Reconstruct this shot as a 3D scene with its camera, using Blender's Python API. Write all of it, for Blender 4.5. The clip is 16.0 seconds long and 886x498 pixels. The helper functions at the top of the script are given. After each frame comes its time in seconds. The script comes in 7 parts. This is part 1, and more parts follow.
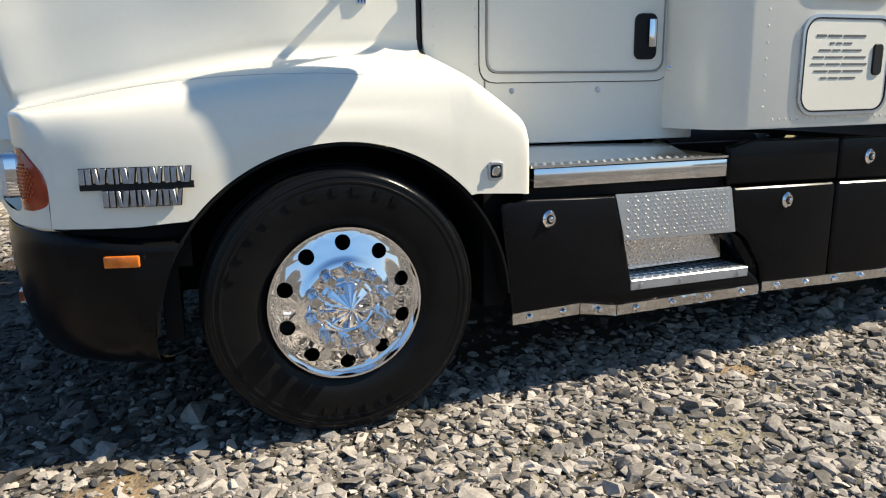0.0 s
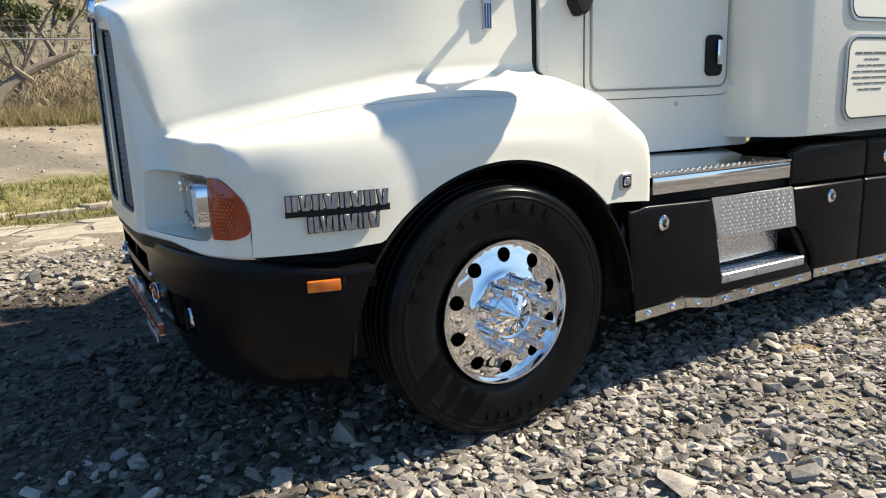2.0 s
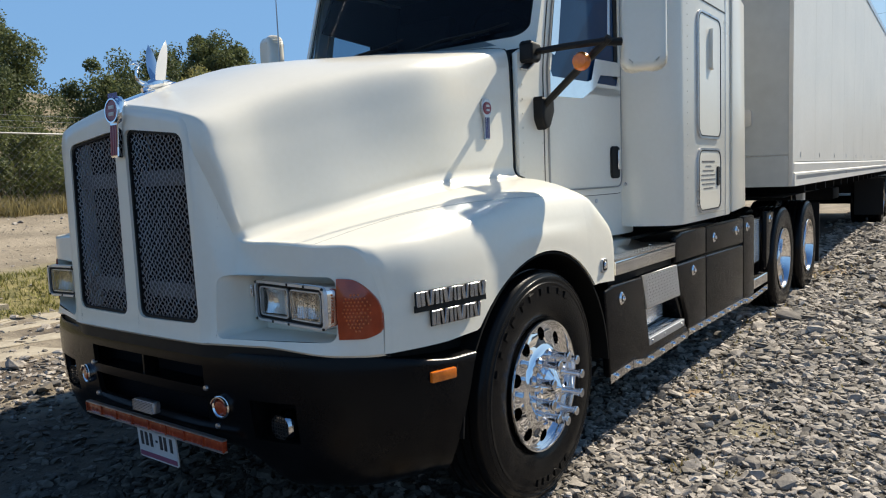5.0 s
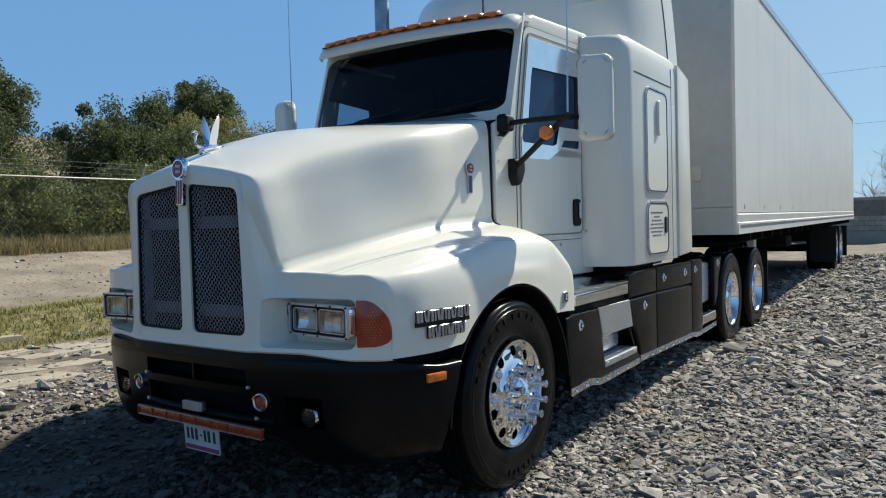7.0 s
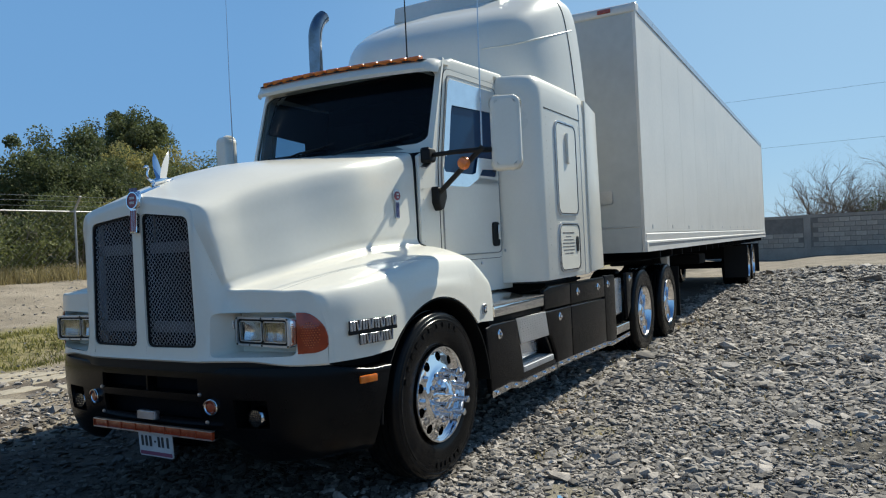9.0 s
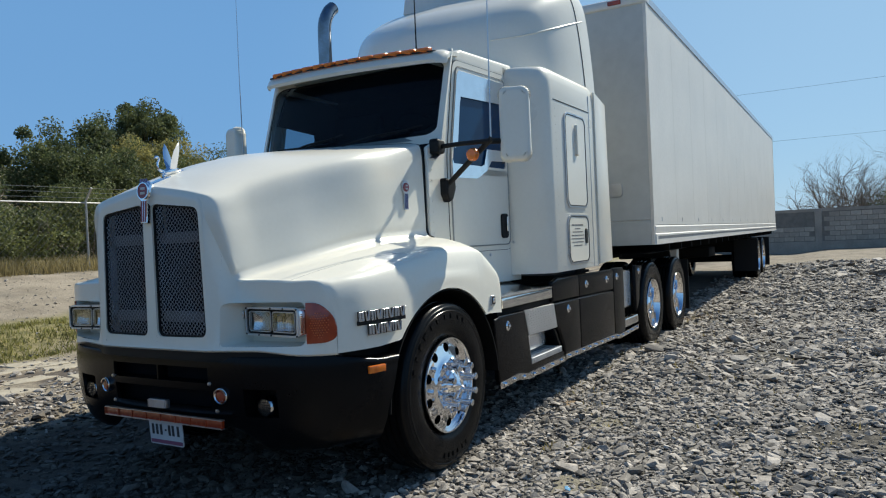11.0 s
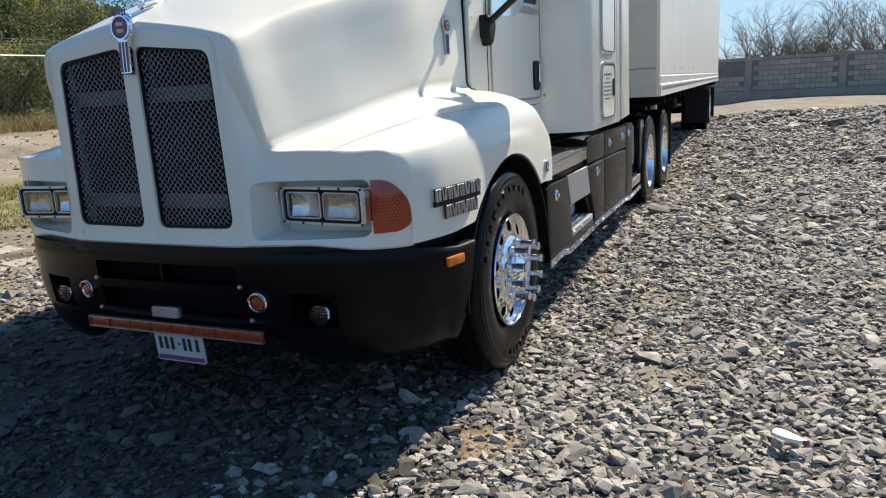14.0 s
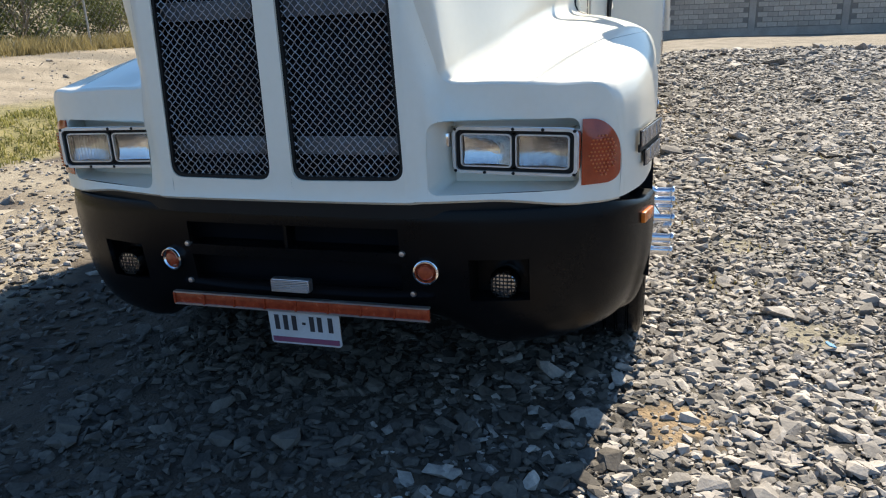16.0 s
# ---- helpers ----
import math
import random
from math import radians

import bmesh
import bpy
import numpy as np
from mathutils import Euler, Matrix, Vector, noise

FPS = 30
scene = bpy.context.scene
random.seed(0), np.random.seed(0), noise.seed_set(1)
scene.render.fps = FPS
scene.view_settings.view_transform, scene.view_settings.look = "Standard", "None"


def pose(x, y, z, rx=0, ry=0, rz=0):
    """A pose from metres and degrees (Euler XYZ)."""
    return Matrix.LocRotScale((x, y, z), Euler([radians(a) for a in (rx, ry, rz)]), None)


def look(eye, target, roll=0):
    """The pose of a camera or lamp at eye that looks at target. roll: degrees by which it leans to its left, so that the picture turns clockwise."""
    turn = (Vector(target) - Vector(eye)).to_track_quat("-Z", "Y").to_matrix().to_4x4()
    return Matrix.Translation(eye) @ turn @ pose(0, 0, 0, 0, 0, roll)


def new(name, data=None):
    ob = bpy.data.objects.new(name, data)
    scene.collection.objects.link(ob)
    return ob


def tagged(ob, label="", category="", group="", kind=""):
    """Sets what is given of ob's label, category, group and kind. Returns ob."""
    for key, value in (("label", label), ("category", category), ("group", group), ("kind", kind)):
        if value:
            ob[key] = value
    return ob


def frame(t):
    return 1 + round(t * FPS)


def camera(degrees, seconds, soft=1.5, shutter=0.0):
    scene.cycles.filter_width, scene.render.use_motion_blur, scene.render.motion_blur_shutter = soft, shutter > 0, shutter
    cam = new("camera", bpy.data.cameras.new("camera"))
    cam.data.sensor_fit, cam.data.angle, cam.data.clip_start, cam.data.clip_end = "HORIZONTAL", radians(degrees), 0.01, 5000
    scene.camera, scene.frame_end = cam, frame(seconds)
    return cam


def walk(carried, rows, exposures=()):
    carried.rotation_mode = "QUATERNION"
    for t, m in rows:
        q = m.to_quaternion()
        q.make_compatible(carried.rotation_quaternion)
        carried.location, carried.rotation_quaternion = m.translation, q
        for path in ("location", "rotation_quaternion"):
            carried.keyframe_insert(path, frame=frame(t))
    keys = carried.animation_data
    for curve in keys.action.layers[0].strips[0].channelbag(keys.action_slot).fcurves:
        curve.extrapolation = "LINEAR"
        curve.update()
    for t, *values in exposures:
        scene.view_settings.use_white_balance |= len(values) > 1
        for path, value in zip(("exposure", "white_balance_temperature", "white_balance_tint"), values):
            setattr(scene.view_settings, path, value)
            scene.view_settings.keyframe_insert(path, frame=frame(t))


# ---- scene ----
cam = camera(63.6, 16.0, soft=1.15)
METRES, EYE, TILT, LEAN, TURN = 6.515, 1.30, -0.484, 1.314, -20.206
ROWS = [
    (0.0, 0.0, 0.0, 0.0, 0.09, -12.17, -0.43),
    (0.5, -0.0374, 0.0078, -0.0019, -4.08, -12.03, -1.35),
    (1.0, -0.0729, 0.0097, 0.0012, -5.3, -10.19, -0.26),
    (1.5, -0.119, 0.0001, 0.0035, -6.05, -8.96, -1.15),
    (2.0, -0.1647, -0.0112, 0.0072, -9.84, -11.48, 0.92),
    (2.5, -0.2002, -0.009, 0.0017, -14.24, -10.71, 1.69),
    (3.0, -0.245, -0.0021, 0.0056, -15.44, -10.91, 0.89),
    (3.5, -0.2915, -0.0066, 0.0047, -22.16, -10.82, 1.3),
    (4.0, -0.3231, 0.0007, 0.0114, -27.66, -8.95, 0.93),
    (4.5, -0.3512, 0.0242, 0.0101, -33.26, -6.51, 3.13),
    (5.0, -0.3793, 0.0312, 0.0153, -33.48, -4.48, 1.42),
    (7.5, -0.4732, -0.0947, 0.0139, -36.36, 0.34, 0.52),
    (8.0, -0.488, -0.1198, 0.0115, -39.53, 0.18, 1.55),
    (10.5, -0.4955, -0.1355, 0.0063, -39.99, 1.59, 2.37),
    (11.0, -0.4945, -0.1331, 0.0063, -39.35, 0.47, 1.85),
    (11.5, -0.4956, -0.1251, 0.0041, -38.25, -2.27, 0.93),
    (12.0, -0.4893, -0.1003, 0.0052, -38.3, -6.5, -0.91),
    (12.5, -0.4788, -0.0695, 0.0061, -39.64, -6.05, 0.38),
    (13.0, -0.4748, -0.0302, 0.0088, -40.75, -5.76, -0.17),
    (13.5, -0.4864, 0.012, 0.0097, -40.79, -6.99, 0.14),
    (14.0, -0.4978, 0.0457, 0.0132, -46.28, -11.31, 2.65),
    (14.5, -0.495, 0.0893, 0.0094, -48.16, -9.86, 3.52),
    (15.0, -0.5019, 0.1335, 0.0116, -47.93, -12.49, 0.14),
    (15.5, -0.5259, 0.1827, 0.0127, -53.15, -13.0, 1.88),
    (16.0, -0.5421, 0.224, 0.0108, -54.4, -16.37, 1.84),
]
walk(cam, [(t, pose(0, 0, EYE, TILT, LEAN, TURN) @ pose(METRES * x, METRES * y, METRES * z, 90 + pitch, roll, yaw)) for t, x, y, z, yaw, pitch, roll in ROWS],
     exposures=((0.0, 0.80, 6900, 10), (1.5, 0.92, 6900, 10), (2.8, 1.00, 6900, 10), (3.9, 0.95, 6800, 10), (4.4, 0.66, 6750, 10), (5.0, 0.62, 6750, 10), (7.5, 0.36, 6250, 6), (11.0, 0.36, 6250, 6), (11.5, 0.33, 6420, 7),
                (12.0, 0.64, 6600, 8), (12.5, 0.68, 6650, 8), (13.0, 0.58, 6640, 9), (13.5, 0.62, 6600, 10), (14.5, 0.80, 6650, 10), (15.2, 0.82, 6650, 10), (16.0, 1.04, 6650, 10)))

# ---- daylight ----
SUN_WAY = Vector((-1.0, 0.30, -1.0)).normalized()      # the way the sunlight travels
world = bpy.data.worlds.new("daylight")
scene.world = world
world.use_nodes = True
_wn = world.node_tree
_sky = _wn.nodes.new("ShaderNodeTexSky")
_sky.sky_type, _sky.sun_disc = "NISHITA", False
_sky.sun_elevation = math.asin(-SUN_WAY.z)
_sky.sun_rotation = math.atan2(-SUN_WAY.x, -SUN_WAY.y)
_sky.air_density, _sky.dust_density, _sky.ozone_density = 1.0, 0.0, 2.5
_bg = _wn.nodes["Background"]
_hue = _wn.nodes.new("ShaderNodeHueSaturation")
_hue.inputs["Saturation"].default_value = 1.12
_wn.links.new(_sky.outputs[0], _hue.inputs["Color"])
_air = _wn.nodes.new("ShaderNodeMix")                   # clear air: an even blue laid over the sky's own falling tone
_air.data_type = "RGBA"
_air.inputs[0].default_value = 0.80
_dir = _wn.nodes.new("ShaderNodeTexCoord")
_sep = _wn.nodes.new("ShaderNodeSeparateXYZ")
_wn.links.new(_dir.outputs["Generated"], _sep.inputs[0])
_up = _wn.nodes.new("ShaderNodeMapRange")               # a clear sky deepens towards the zenith
_up.interpolation_type = "SMOOTHSTEP"
_up.inputs[1].default_value, _up.inputs[2].default_value = 0.26, 0.95
_wn.links.new(_sep.outputs[2], _up.inputs[0])
_blue = _wn.nodes.new("ShaderNodeMix")
_blue.data_type = "RGBA"
_blue.inputs[6].default_value, _blue.inputs[7].default_value = (2.55, 5.3, 9.6, 1), (0.55, 1.6, 4.2, 1)
_wn.links.new(_up.outputs[0], _blue.inputs[0])
_side = _wn.nodes.new("ShaderNodeVectorMath")           # and pales towards the sun's side
_side.operation = "DOT_PRODUCT"
_side.inputs[1].default_value = -Vector((SUN_WAY.x, SUN_WAY.y, 0)).normalized()
_wn.links.new(_dir.outputs["Generated"], _side.inputs[0])
_glow = _wn.nodes.new("ShaderNodeMapRange")
_glow.interpolation_type = "SMOOTHSTEP"
_glow.inputs[1].default_value, _glow.inputs[2].default_value, _glow.inputs[4].default_value = 0.45, 1.0, 0.75
_wn.links.new(_side.outputs["Value"], _glow.inputs[0])
_pale = _wn.nodes.new("ShaderNodeMix")
_pale.data_type = "RGBA"
_pale.inputs[7].default_value = (6.2, 9.0, 11.6, 1)
_wn.links.new(_glow.outputs[0], _pale.inputs[0])
_wn.links.new(_blue.outputs[2], _pale.inputs[6])
_wn.links.new(_pale.outputs[2], _air.inputs[7])
_wn.links.new(_hue.outputs[0], _air.inputs[6])
_wn.links.new(_air.outputs[2], _bg.inputs[0])
_bg.inputs[1].default_value = 0.058
sun_data = bpy.data.lights.new("sun", "SUN")
sun_data.energy, sun_data.angle, sun_data.color = 5.0, radians(0.53), (1.0, 0.93, 0.79)
sun = new("sun", sun_data)
sun.matrix_world = look((0, 0, 20), Vector((0, 0, 20)) + SUN_WAY)

# ---- materials ----
def mat(name, base, rough=0.5, metal=0.0, dark=None, scale=6.0, fine=90.0, bump=0.0, bump_scale=60.0, spread=0.5,
        coat=0.0, rough_var=0.08, per_piece=0.0, island=False, spec=0.5):
    """A node material: base mixed with dark by noise at two scales, uneven gloss, fine relief."""
    m = bpy.data.materials.new(name)
    m.use_nodes = True
    t = m.node_tree
    p = t.nodes["Principled BSDF"]
    tc = t.nodes.new("ShaderNodeTexCoord")
    n1, n2 = t.nodes.new("ShaderNodeTexNoise"), t.nodes.new("ShaderNodeTexNoise")
    for n, s, d in ((n1, scale, 4.0), (n2, fine, 3.0)):
        n.inputs["Scale"].default_value, n.inputs["Detail"].default_value = s, d
        t.links.new(tc.outputs["Object"], n.inputs["Vector"])
    add = t.nodes.new("ShaderNodeMath")
    add.operation = "MULTIPLY_ADD"
    t.links.new(n2.outputs[0], add.inputs[0])
    add.inputs[1].default_value = 0.5
    t.links.new(n1.outputs[0], add.inputs[2])
    ramp = t.nodes.new("ShaderNodeMapRange")
    ramp.inputs[1].default_value, ramp.inputs[2].default_value = 0.75 - spread / 2, 0.75 + spread / 2
    t.links.new(add.outputs[0], ramp.inputs[0])
    mix = t.nodes.new("ShaderNodeMix")
    mix.data_type = "RGBA"
    dark = dark or tuple(c * 0.82 for c in base)
    mix.inputs[6].default_value, mix.inputs[7].default_value = (*dark, 1), (*base, 1)
    t.links.new(ramp.outputs[0], mix.inputs[0])
    out = mix.outputs[2]
    if per_piece:
        if island:
            rnd = t.nodes.new("ShaderNodeNewGeometry").outputs["Random Per Island"]
        else:
            rnd = t.nodes.new("ShaderNodeObjectInfo").outputs["Random"]
        hsv = t.nodes.new("ShaderNodeHueSaturation")
        mr = t.nodes.new("ShaderNodeMapRange")
        mr.inputs[3].default_value, mr.inputs[4].default_value = 1 - per_piece, 1 + per_piece
        t.links.new(rnd, mr.inputs[0])
        t.links.new(mr.outputs[0], hsv.inputs["Value"])
        t.links.new(out, hsv.inputs["Color"])
        out = hsv.outputs[0]
    t.links.new(out, p.inputs["Base Color"])
    p.inputs["Metallic"].default_value = metal
    rr = t.nodes.new("ShaderNodeMapRange")
    rr.inputs[3].default_value, rr.inputs[4].default_value = max(0.0, rough - rough_var), min(1.0, rough + rough_var)
    t.links.new(n1.outputs[0], rr.inputs[0])
    t.links.new(rr.outputs[0], p.inputs["Roughness"])
    p.inputs["Coat Weight"].default_value = coat
    p.inputs["Specular IOR Level"].default_value = spec
    p.inputs["Coat Roughness"].default_value = 0.06
    if bump:
        n3, b = t.nodes.new("ShaderNodeTexNoise"), t.nodes.new("ShaderNodeBump")
        n3.inputs["Scale"].default_value, n3.inputs["Detail"].default_value = bump_scale, 4.0
        t.links.new(tc.outputs["Object"], n3.inputs["Vector"])
        b.inputs["Strength"].default_value, b.inputs["Distance"].default_value = bump, 0.01
        t.links.new(n3.outputs[0], b.inputs["Height"])
        t.links.new(b.outputs[0], p.inputs["Normal"])
    return m


def glass_mat(name, tint, rough=0.0):
    m = bpy.data.materials.new(name)
    m.use_nodes = True
    p = m.node_tree.nodes["Principled BSDF"]
    p.inputs["Base Color"].default_value = (*tint, 1)
    p.inputs["Transmission Weight"].default_value = 1.0
    p.inputs["Roughness"].default_value = rough
    p.inputs["IOR"].default_value = 1.45
    return m


def leafy(m, share=0.4):
    """Lets a part of the light through the leaves."""
    t = m.node_tree
    p, out = t.nodes["Principled BSDF"], t.nodes["Material Output"]
    tr, mx = t.nodes.new("ShaderNodeBsdfTranslucent"), t.nodes.new("ShaderNodeMixShader")
    t.links.new(p.inputs["Base Color"].links[0].from_socket, tr.inputs["Color"])
    mx.inputs[0].default_value = share
    t.links.new(p.outputs[0], mx.inputs[1])
    t.links.new(tr.outputs[0], mx.inputs[2])
    t.links.new(mx.outputs[0], out.inputs["Surface"])
    return m


M_WHITE = mat("cream_white_paint", (0.81, 0.772, 0.672), 0.30, dark=(0.77, 0.73, 0.625), scale=2.2, fine=40, coat=0.35, bump=0.02, bump_scale=14, rough_var=0.06)
M_ALU_SKIN = mat("trailer_skin", (0.78, 0.75, 0.69), 0.42, 0.08, dark=(0.69, 0.66, 0.60), scale=1.3, fine=20, bump=0.04, bump_scale=5)
M_BLACK = mat("satin_black_plastic", (0.0055, 0.0055, 0.006), 0.24, dark=(0.0035, 0.0035, 0.004), scale=5, fine=120, bump=0.05, bump_scale=220, spec=0.14)
M_SKIRT = mat("gloss_black_skirt", (0.0045, 0.0045, 0.0055), 0.22, dark=(0.0035, 0.0035, 0.004), scale=3, fine=70, bump=0.03, bump_scale=9, rough_var=0.06, spec=0.16)
M_FRAME = mat("chassis_black", (0.008, 0.008, 0.008), 0.7, dark=(0.005, 0.005, 0.005), scale=8, spec=0.1)
M_CHROME = mat("chrome", (0.90, 0.91, 0.93), 0.03, 1.0, dark=(0.85, 0.86, 0.89), scale=9, rough_var=0.02)
M_LUG = mat("lug_chrome", (0.72, 0.73, 0.76), 0.10, 1.0, dark=(0.62, 0.63, 0.66), scale=20)
M_POLISH = mat("polished_aluminium", (0.88, 0.88, 0.89), 0.10, 1.0, dark=(0.80, 0.80, 0.81), scale=12, fine=160, bump=0.02, bump_scale=40, rough_var=0.05)
M_STRIP = mat("dented_polished_strip", (0.84, 0.83, 0.82), 0.10, 1.0, dark=(0.70, 0.69, 0.68), scale=12, fine=60, bump=0.5, bump_scale=16, rough_var=0.06)
M_TREAD = mat("tread_plate", (0.90, 0.89, 0.88), 0.20, 1.0, dark=(0.82, 0.81, 0.80), scale=3, fine=60, rough_var=0.05)
M_TREAD_DULL = mat("dull_tread_plate", (0.66, 0.64, 0.62), 0.36, 1.0, dark=(0.56, 0.545, 0.53), scale=3, fine=60, rough_var=0.05)
M_RUBBER = mat("tyre_rubber", (0.008, 0.008, 0.0083), 0.22, dark=(0.005, 0.005, 0.0053), scale=7, fine=80, bump=0.06, bump_scale=120, rough_var=0.08, spec=0.13)
M_SEAL = mat("black_rubber_seal", (0.010, 0.010, 0.010), 0.55, spec=0.25)
# near-black base colour that stands in for the shade inside hollow places
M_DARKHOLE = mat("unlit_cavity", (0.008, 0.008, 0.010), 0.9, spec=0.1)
M_MESH = mat("grille_wire", (0.40, 0.395, 0.41), 0.42, 0.75, dark=(0.30, 0.295, 0.305))
M_CROSSBAR = mat("grey_radiator_bar", (0.13, 0.13, 0.135), 0.6, dark=(0.09, 0.09, 0.095))
M_AMBER = mat("amber_lens", (0.86, 0.22, 0.02), 0.22, dark=(0.62, 0.13, 0.01), scale=30, fine=220, coat=0.5)
M_TURN = mat("orange_turn_lens", (0.40, 0.048, 0.012), 0.10, dark=(0.26, 0.028, 0.008), scale=20, fine=240, coat=0.5)
M_TURNDOT = mat("orange_lens_beads", (0.66, 0.15, 0.04), 0.15)
M_RED = mat("red_lens", (0.40, 0.062, 0.020), 0.25, dark=(0.22, 0.025, 0.009), scale=40, coat=0.5)
M_BADGE_RED = mat("badge_red_enamel", (0.25, 0.02, 0.04), 0.3, coat=0.4)
M_BADGE_BLUE = mat("badge_blue_enamel", (0.03, 0.03, 0.16), 0.3, coat=0.4)
M_PLATE = mat("plate_white", (0.58, 0.58, 0.58), 0.45)
M_INK = mat("dark_lettering", (0.03, 0.03, 0.035), 0.6)
M_INK_SOFT = mat("plate_magenta", (0.24, 0.07, 0.13), 0.5)
M_REFLECTOR = mat("lamp_reflector", (0.72, 0.72, 0.73), 0.08, 1.0, scale=60, bump=0.15, bump_scale=60)
M_BEZEL = mat("brushed_bezel", (0.72, 0.72, 0.72), 0.42, 0.7, dark=(0.60, 0.60, 0.60), scale=30, fine=200)
M_LENS = glass_mat("lamp_glass", (0.97, 0.98, 0.98), 0.0)
M_SIDEGLASS = mat("blue_tinted_glass", (0.008, 0.040, 0.105), 0.03, dark=(0.007, 0.034, 0.09), rough_var=0.01, spec=0.22)
def tinted_pane(name, tint, gloss):
    """Thin tinted glass: mostly clear film with an even share of mirror gloss."""
    m = bpy.data.materials.new(name)
    m.use_nodes = True
    t = m.node_tree
    p, out = t.nodes["Principled BSDF"], t.nodes["Material Output"]
    p.inputs["Base Color"].default_value = (.01, .012, .016, 1)
    p.inputs["Roughness"].default_value = 0.03
    tr, mx = t.nodes.new("ShaderNodeBsdfTransparent"), t.nodes.new("ShaderNodeMixShader")
    tr.inputs[0].default_value = (*tint, 1)
    mx.inputs[0].default_value = gloss
    t.links.new(tr.outputs[0], mx.inputs[1])
    t.links.new(p.outputs[0], mx.inputs[2])
    t.links.new(mx.outputs[0], out.inputs["Surface"])
    return m


M_SCREEN = tinted_pane("tinted_windscreen", (.58, .66, .72), .28)
M_FARPANE = tinted_pane("tinted_side_pane", (.80, .90, .95), .12)
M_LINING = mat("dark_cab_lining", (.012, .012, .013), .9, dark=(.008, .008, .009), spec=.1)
M_SEAMGREY = mat("grey_joint_sealer", (0.36, 0.36, 0.345), 0.7)
M_WINDOW = mat("tinted_glass", (0.006, 0.008, 0.012), 0.03, dark=(0.005, 0.006, 0.009), rough_var=0.01, spec=0.22)
M_STACK = mat("smoke_stained_chrome", (0.34, 0.35, 0.38), 0.14, 1.0, dark=(0.20, 0.19, 0.18), scale=7, fine=40)
M_TRAY = mat("dull_aluminium", (0.50, 0.51, 0.53), 0.38, 0.7, dark=(0.40, 0.41, 0.43), scale=3)
M_PRINT = mat("grey_lettering", (0.10, 0.10, 0.105), 0.7)
M_LETTER = mat("weathered_chrome_letters", (0.46, 0.46, 0.48), 0.24, 0.95, dark=(0.36, 0.36, 0.38), scale=40)
M_SILVER = mat("brushed_silver", (0.62, 0.62, 0.64), 0.3, 0.9)

# ---- builders ----
def mesh_of(name, verts, faces, material, smooth=False):
    me = bpy.data.meshes.new(name)
    me.from_pydata([tuple(v) for v in verts], [], [tuple(f) for f in faces])
    me.validate()
    if material:
        me.materials.append(material)
    me.polygons.foreach_set("use_smooth", [smooth] * len(me.polygons))
    me.update()
    return me


def put(name, data, parent, m=None, label=""):
    ob = new(name, data)
    ob.parent = parent
    if m is not None:
        ob.matrix_basis = m
    return tagged(ob, label)


def part(name, bm, material, parent, label="", smooth=True, m=None, sharp=35):
    """Links a bmesh as one mesh object under a thing or a part."""
    bmesh.ops.recalc_face_normals(bm, faces=bm.faces)
    me = bpy.data.meshes.new(name)
    bm.to_mesh(me)
    bm.free()
    me.materials.append(material)
    if smooth:
        me.polygons.foreach_set("use_smooth", [True] * len(me.polygons))
        me.set_sharp_from_angle(angle=radians(sharp))
    return put(name, me, parent, m, label)


def thing(name, m, label, category, group="", kind=""):
    ob = new(name)
    ob.empty_display_size = 0.2
    ob.matrix_basis = m
    return tagged(ob, label, category, group, kind)


def box_bm(x0, x1, y0, y1, z0, z1, bevel=0.0, seg=2, bm=None):
    own = bm is None
    b = bmesh.new()
    vs = [b.verts.new((x, y, z)) for x in (x0, x1) for y in (y0, y1) for z in (z0, z1)]
    for q in ((0, 1, 3, 2), (4, 6, 7, 5), (0, 4, 5, 1), (2, 3, 7, 6), (0, 2, 6, 4), (1, 5, 7, 3)):
        b.faces.new([vs[i] for i in q])
    bmesh.ops.recalc_face_normals(b, faces=b.faces)
    if bevel:
        bmesh.ops.bevel(b, geom=b.edges[:], offset=bevel, segments=seg, affect="EDGES", profile=0.6)
    if own:
        return b
    tmp = bpy.data.meshes.new("tmp")
    b.to_mesh(tmp)
    b.free()
    bm.from_mesh(tmp)
    bpy.data.meshes.remove(tmp)
    return bm


def prism_bm(poly, axis, a, b, bevel=0.0, seg=2, bm=None):
    """A closed outline of 2D points pushed along an axis from a to b (axis y: points are x, z; x: y, z; z: x, y)."""
    own = bm is None
    w = bmesh.new()
    def at(p, d):
        return {"x": (d, p[0], p[1]), "y": (p[0], d, p[1]), "z": (p[0], p[1], d)}[axis]
    r0 = [w.verts.new(at(p, a)) for p in poly]
    r1 = [w.verts.new(at(p, b)) for p in poly]
    n = len(poly)
    w.faces.new(r0)
    w.faces.new(r1[::-1])
    for i in range(n):
        w.faces.new((r0[i], r1[i], r1[(i + 1) % n], r0[(i + 1) % n]))
    bmesh.ops.recalc_face_normals(w, faces=w.faces)
    if bevel:
        bmesh.ops.bevel(w, geom=w.edges[:], offset=bevel, segments=seg, affect="EDGES", profile=0.6)
    if own:
        return w
    tmp = bpy.data.meshes.new("tmp")
    w.to_mesh(tmp)
    w.free()
    bm.from_mesh(tmp)
    bpy.data.meshes.remove(tmp)
    return bm


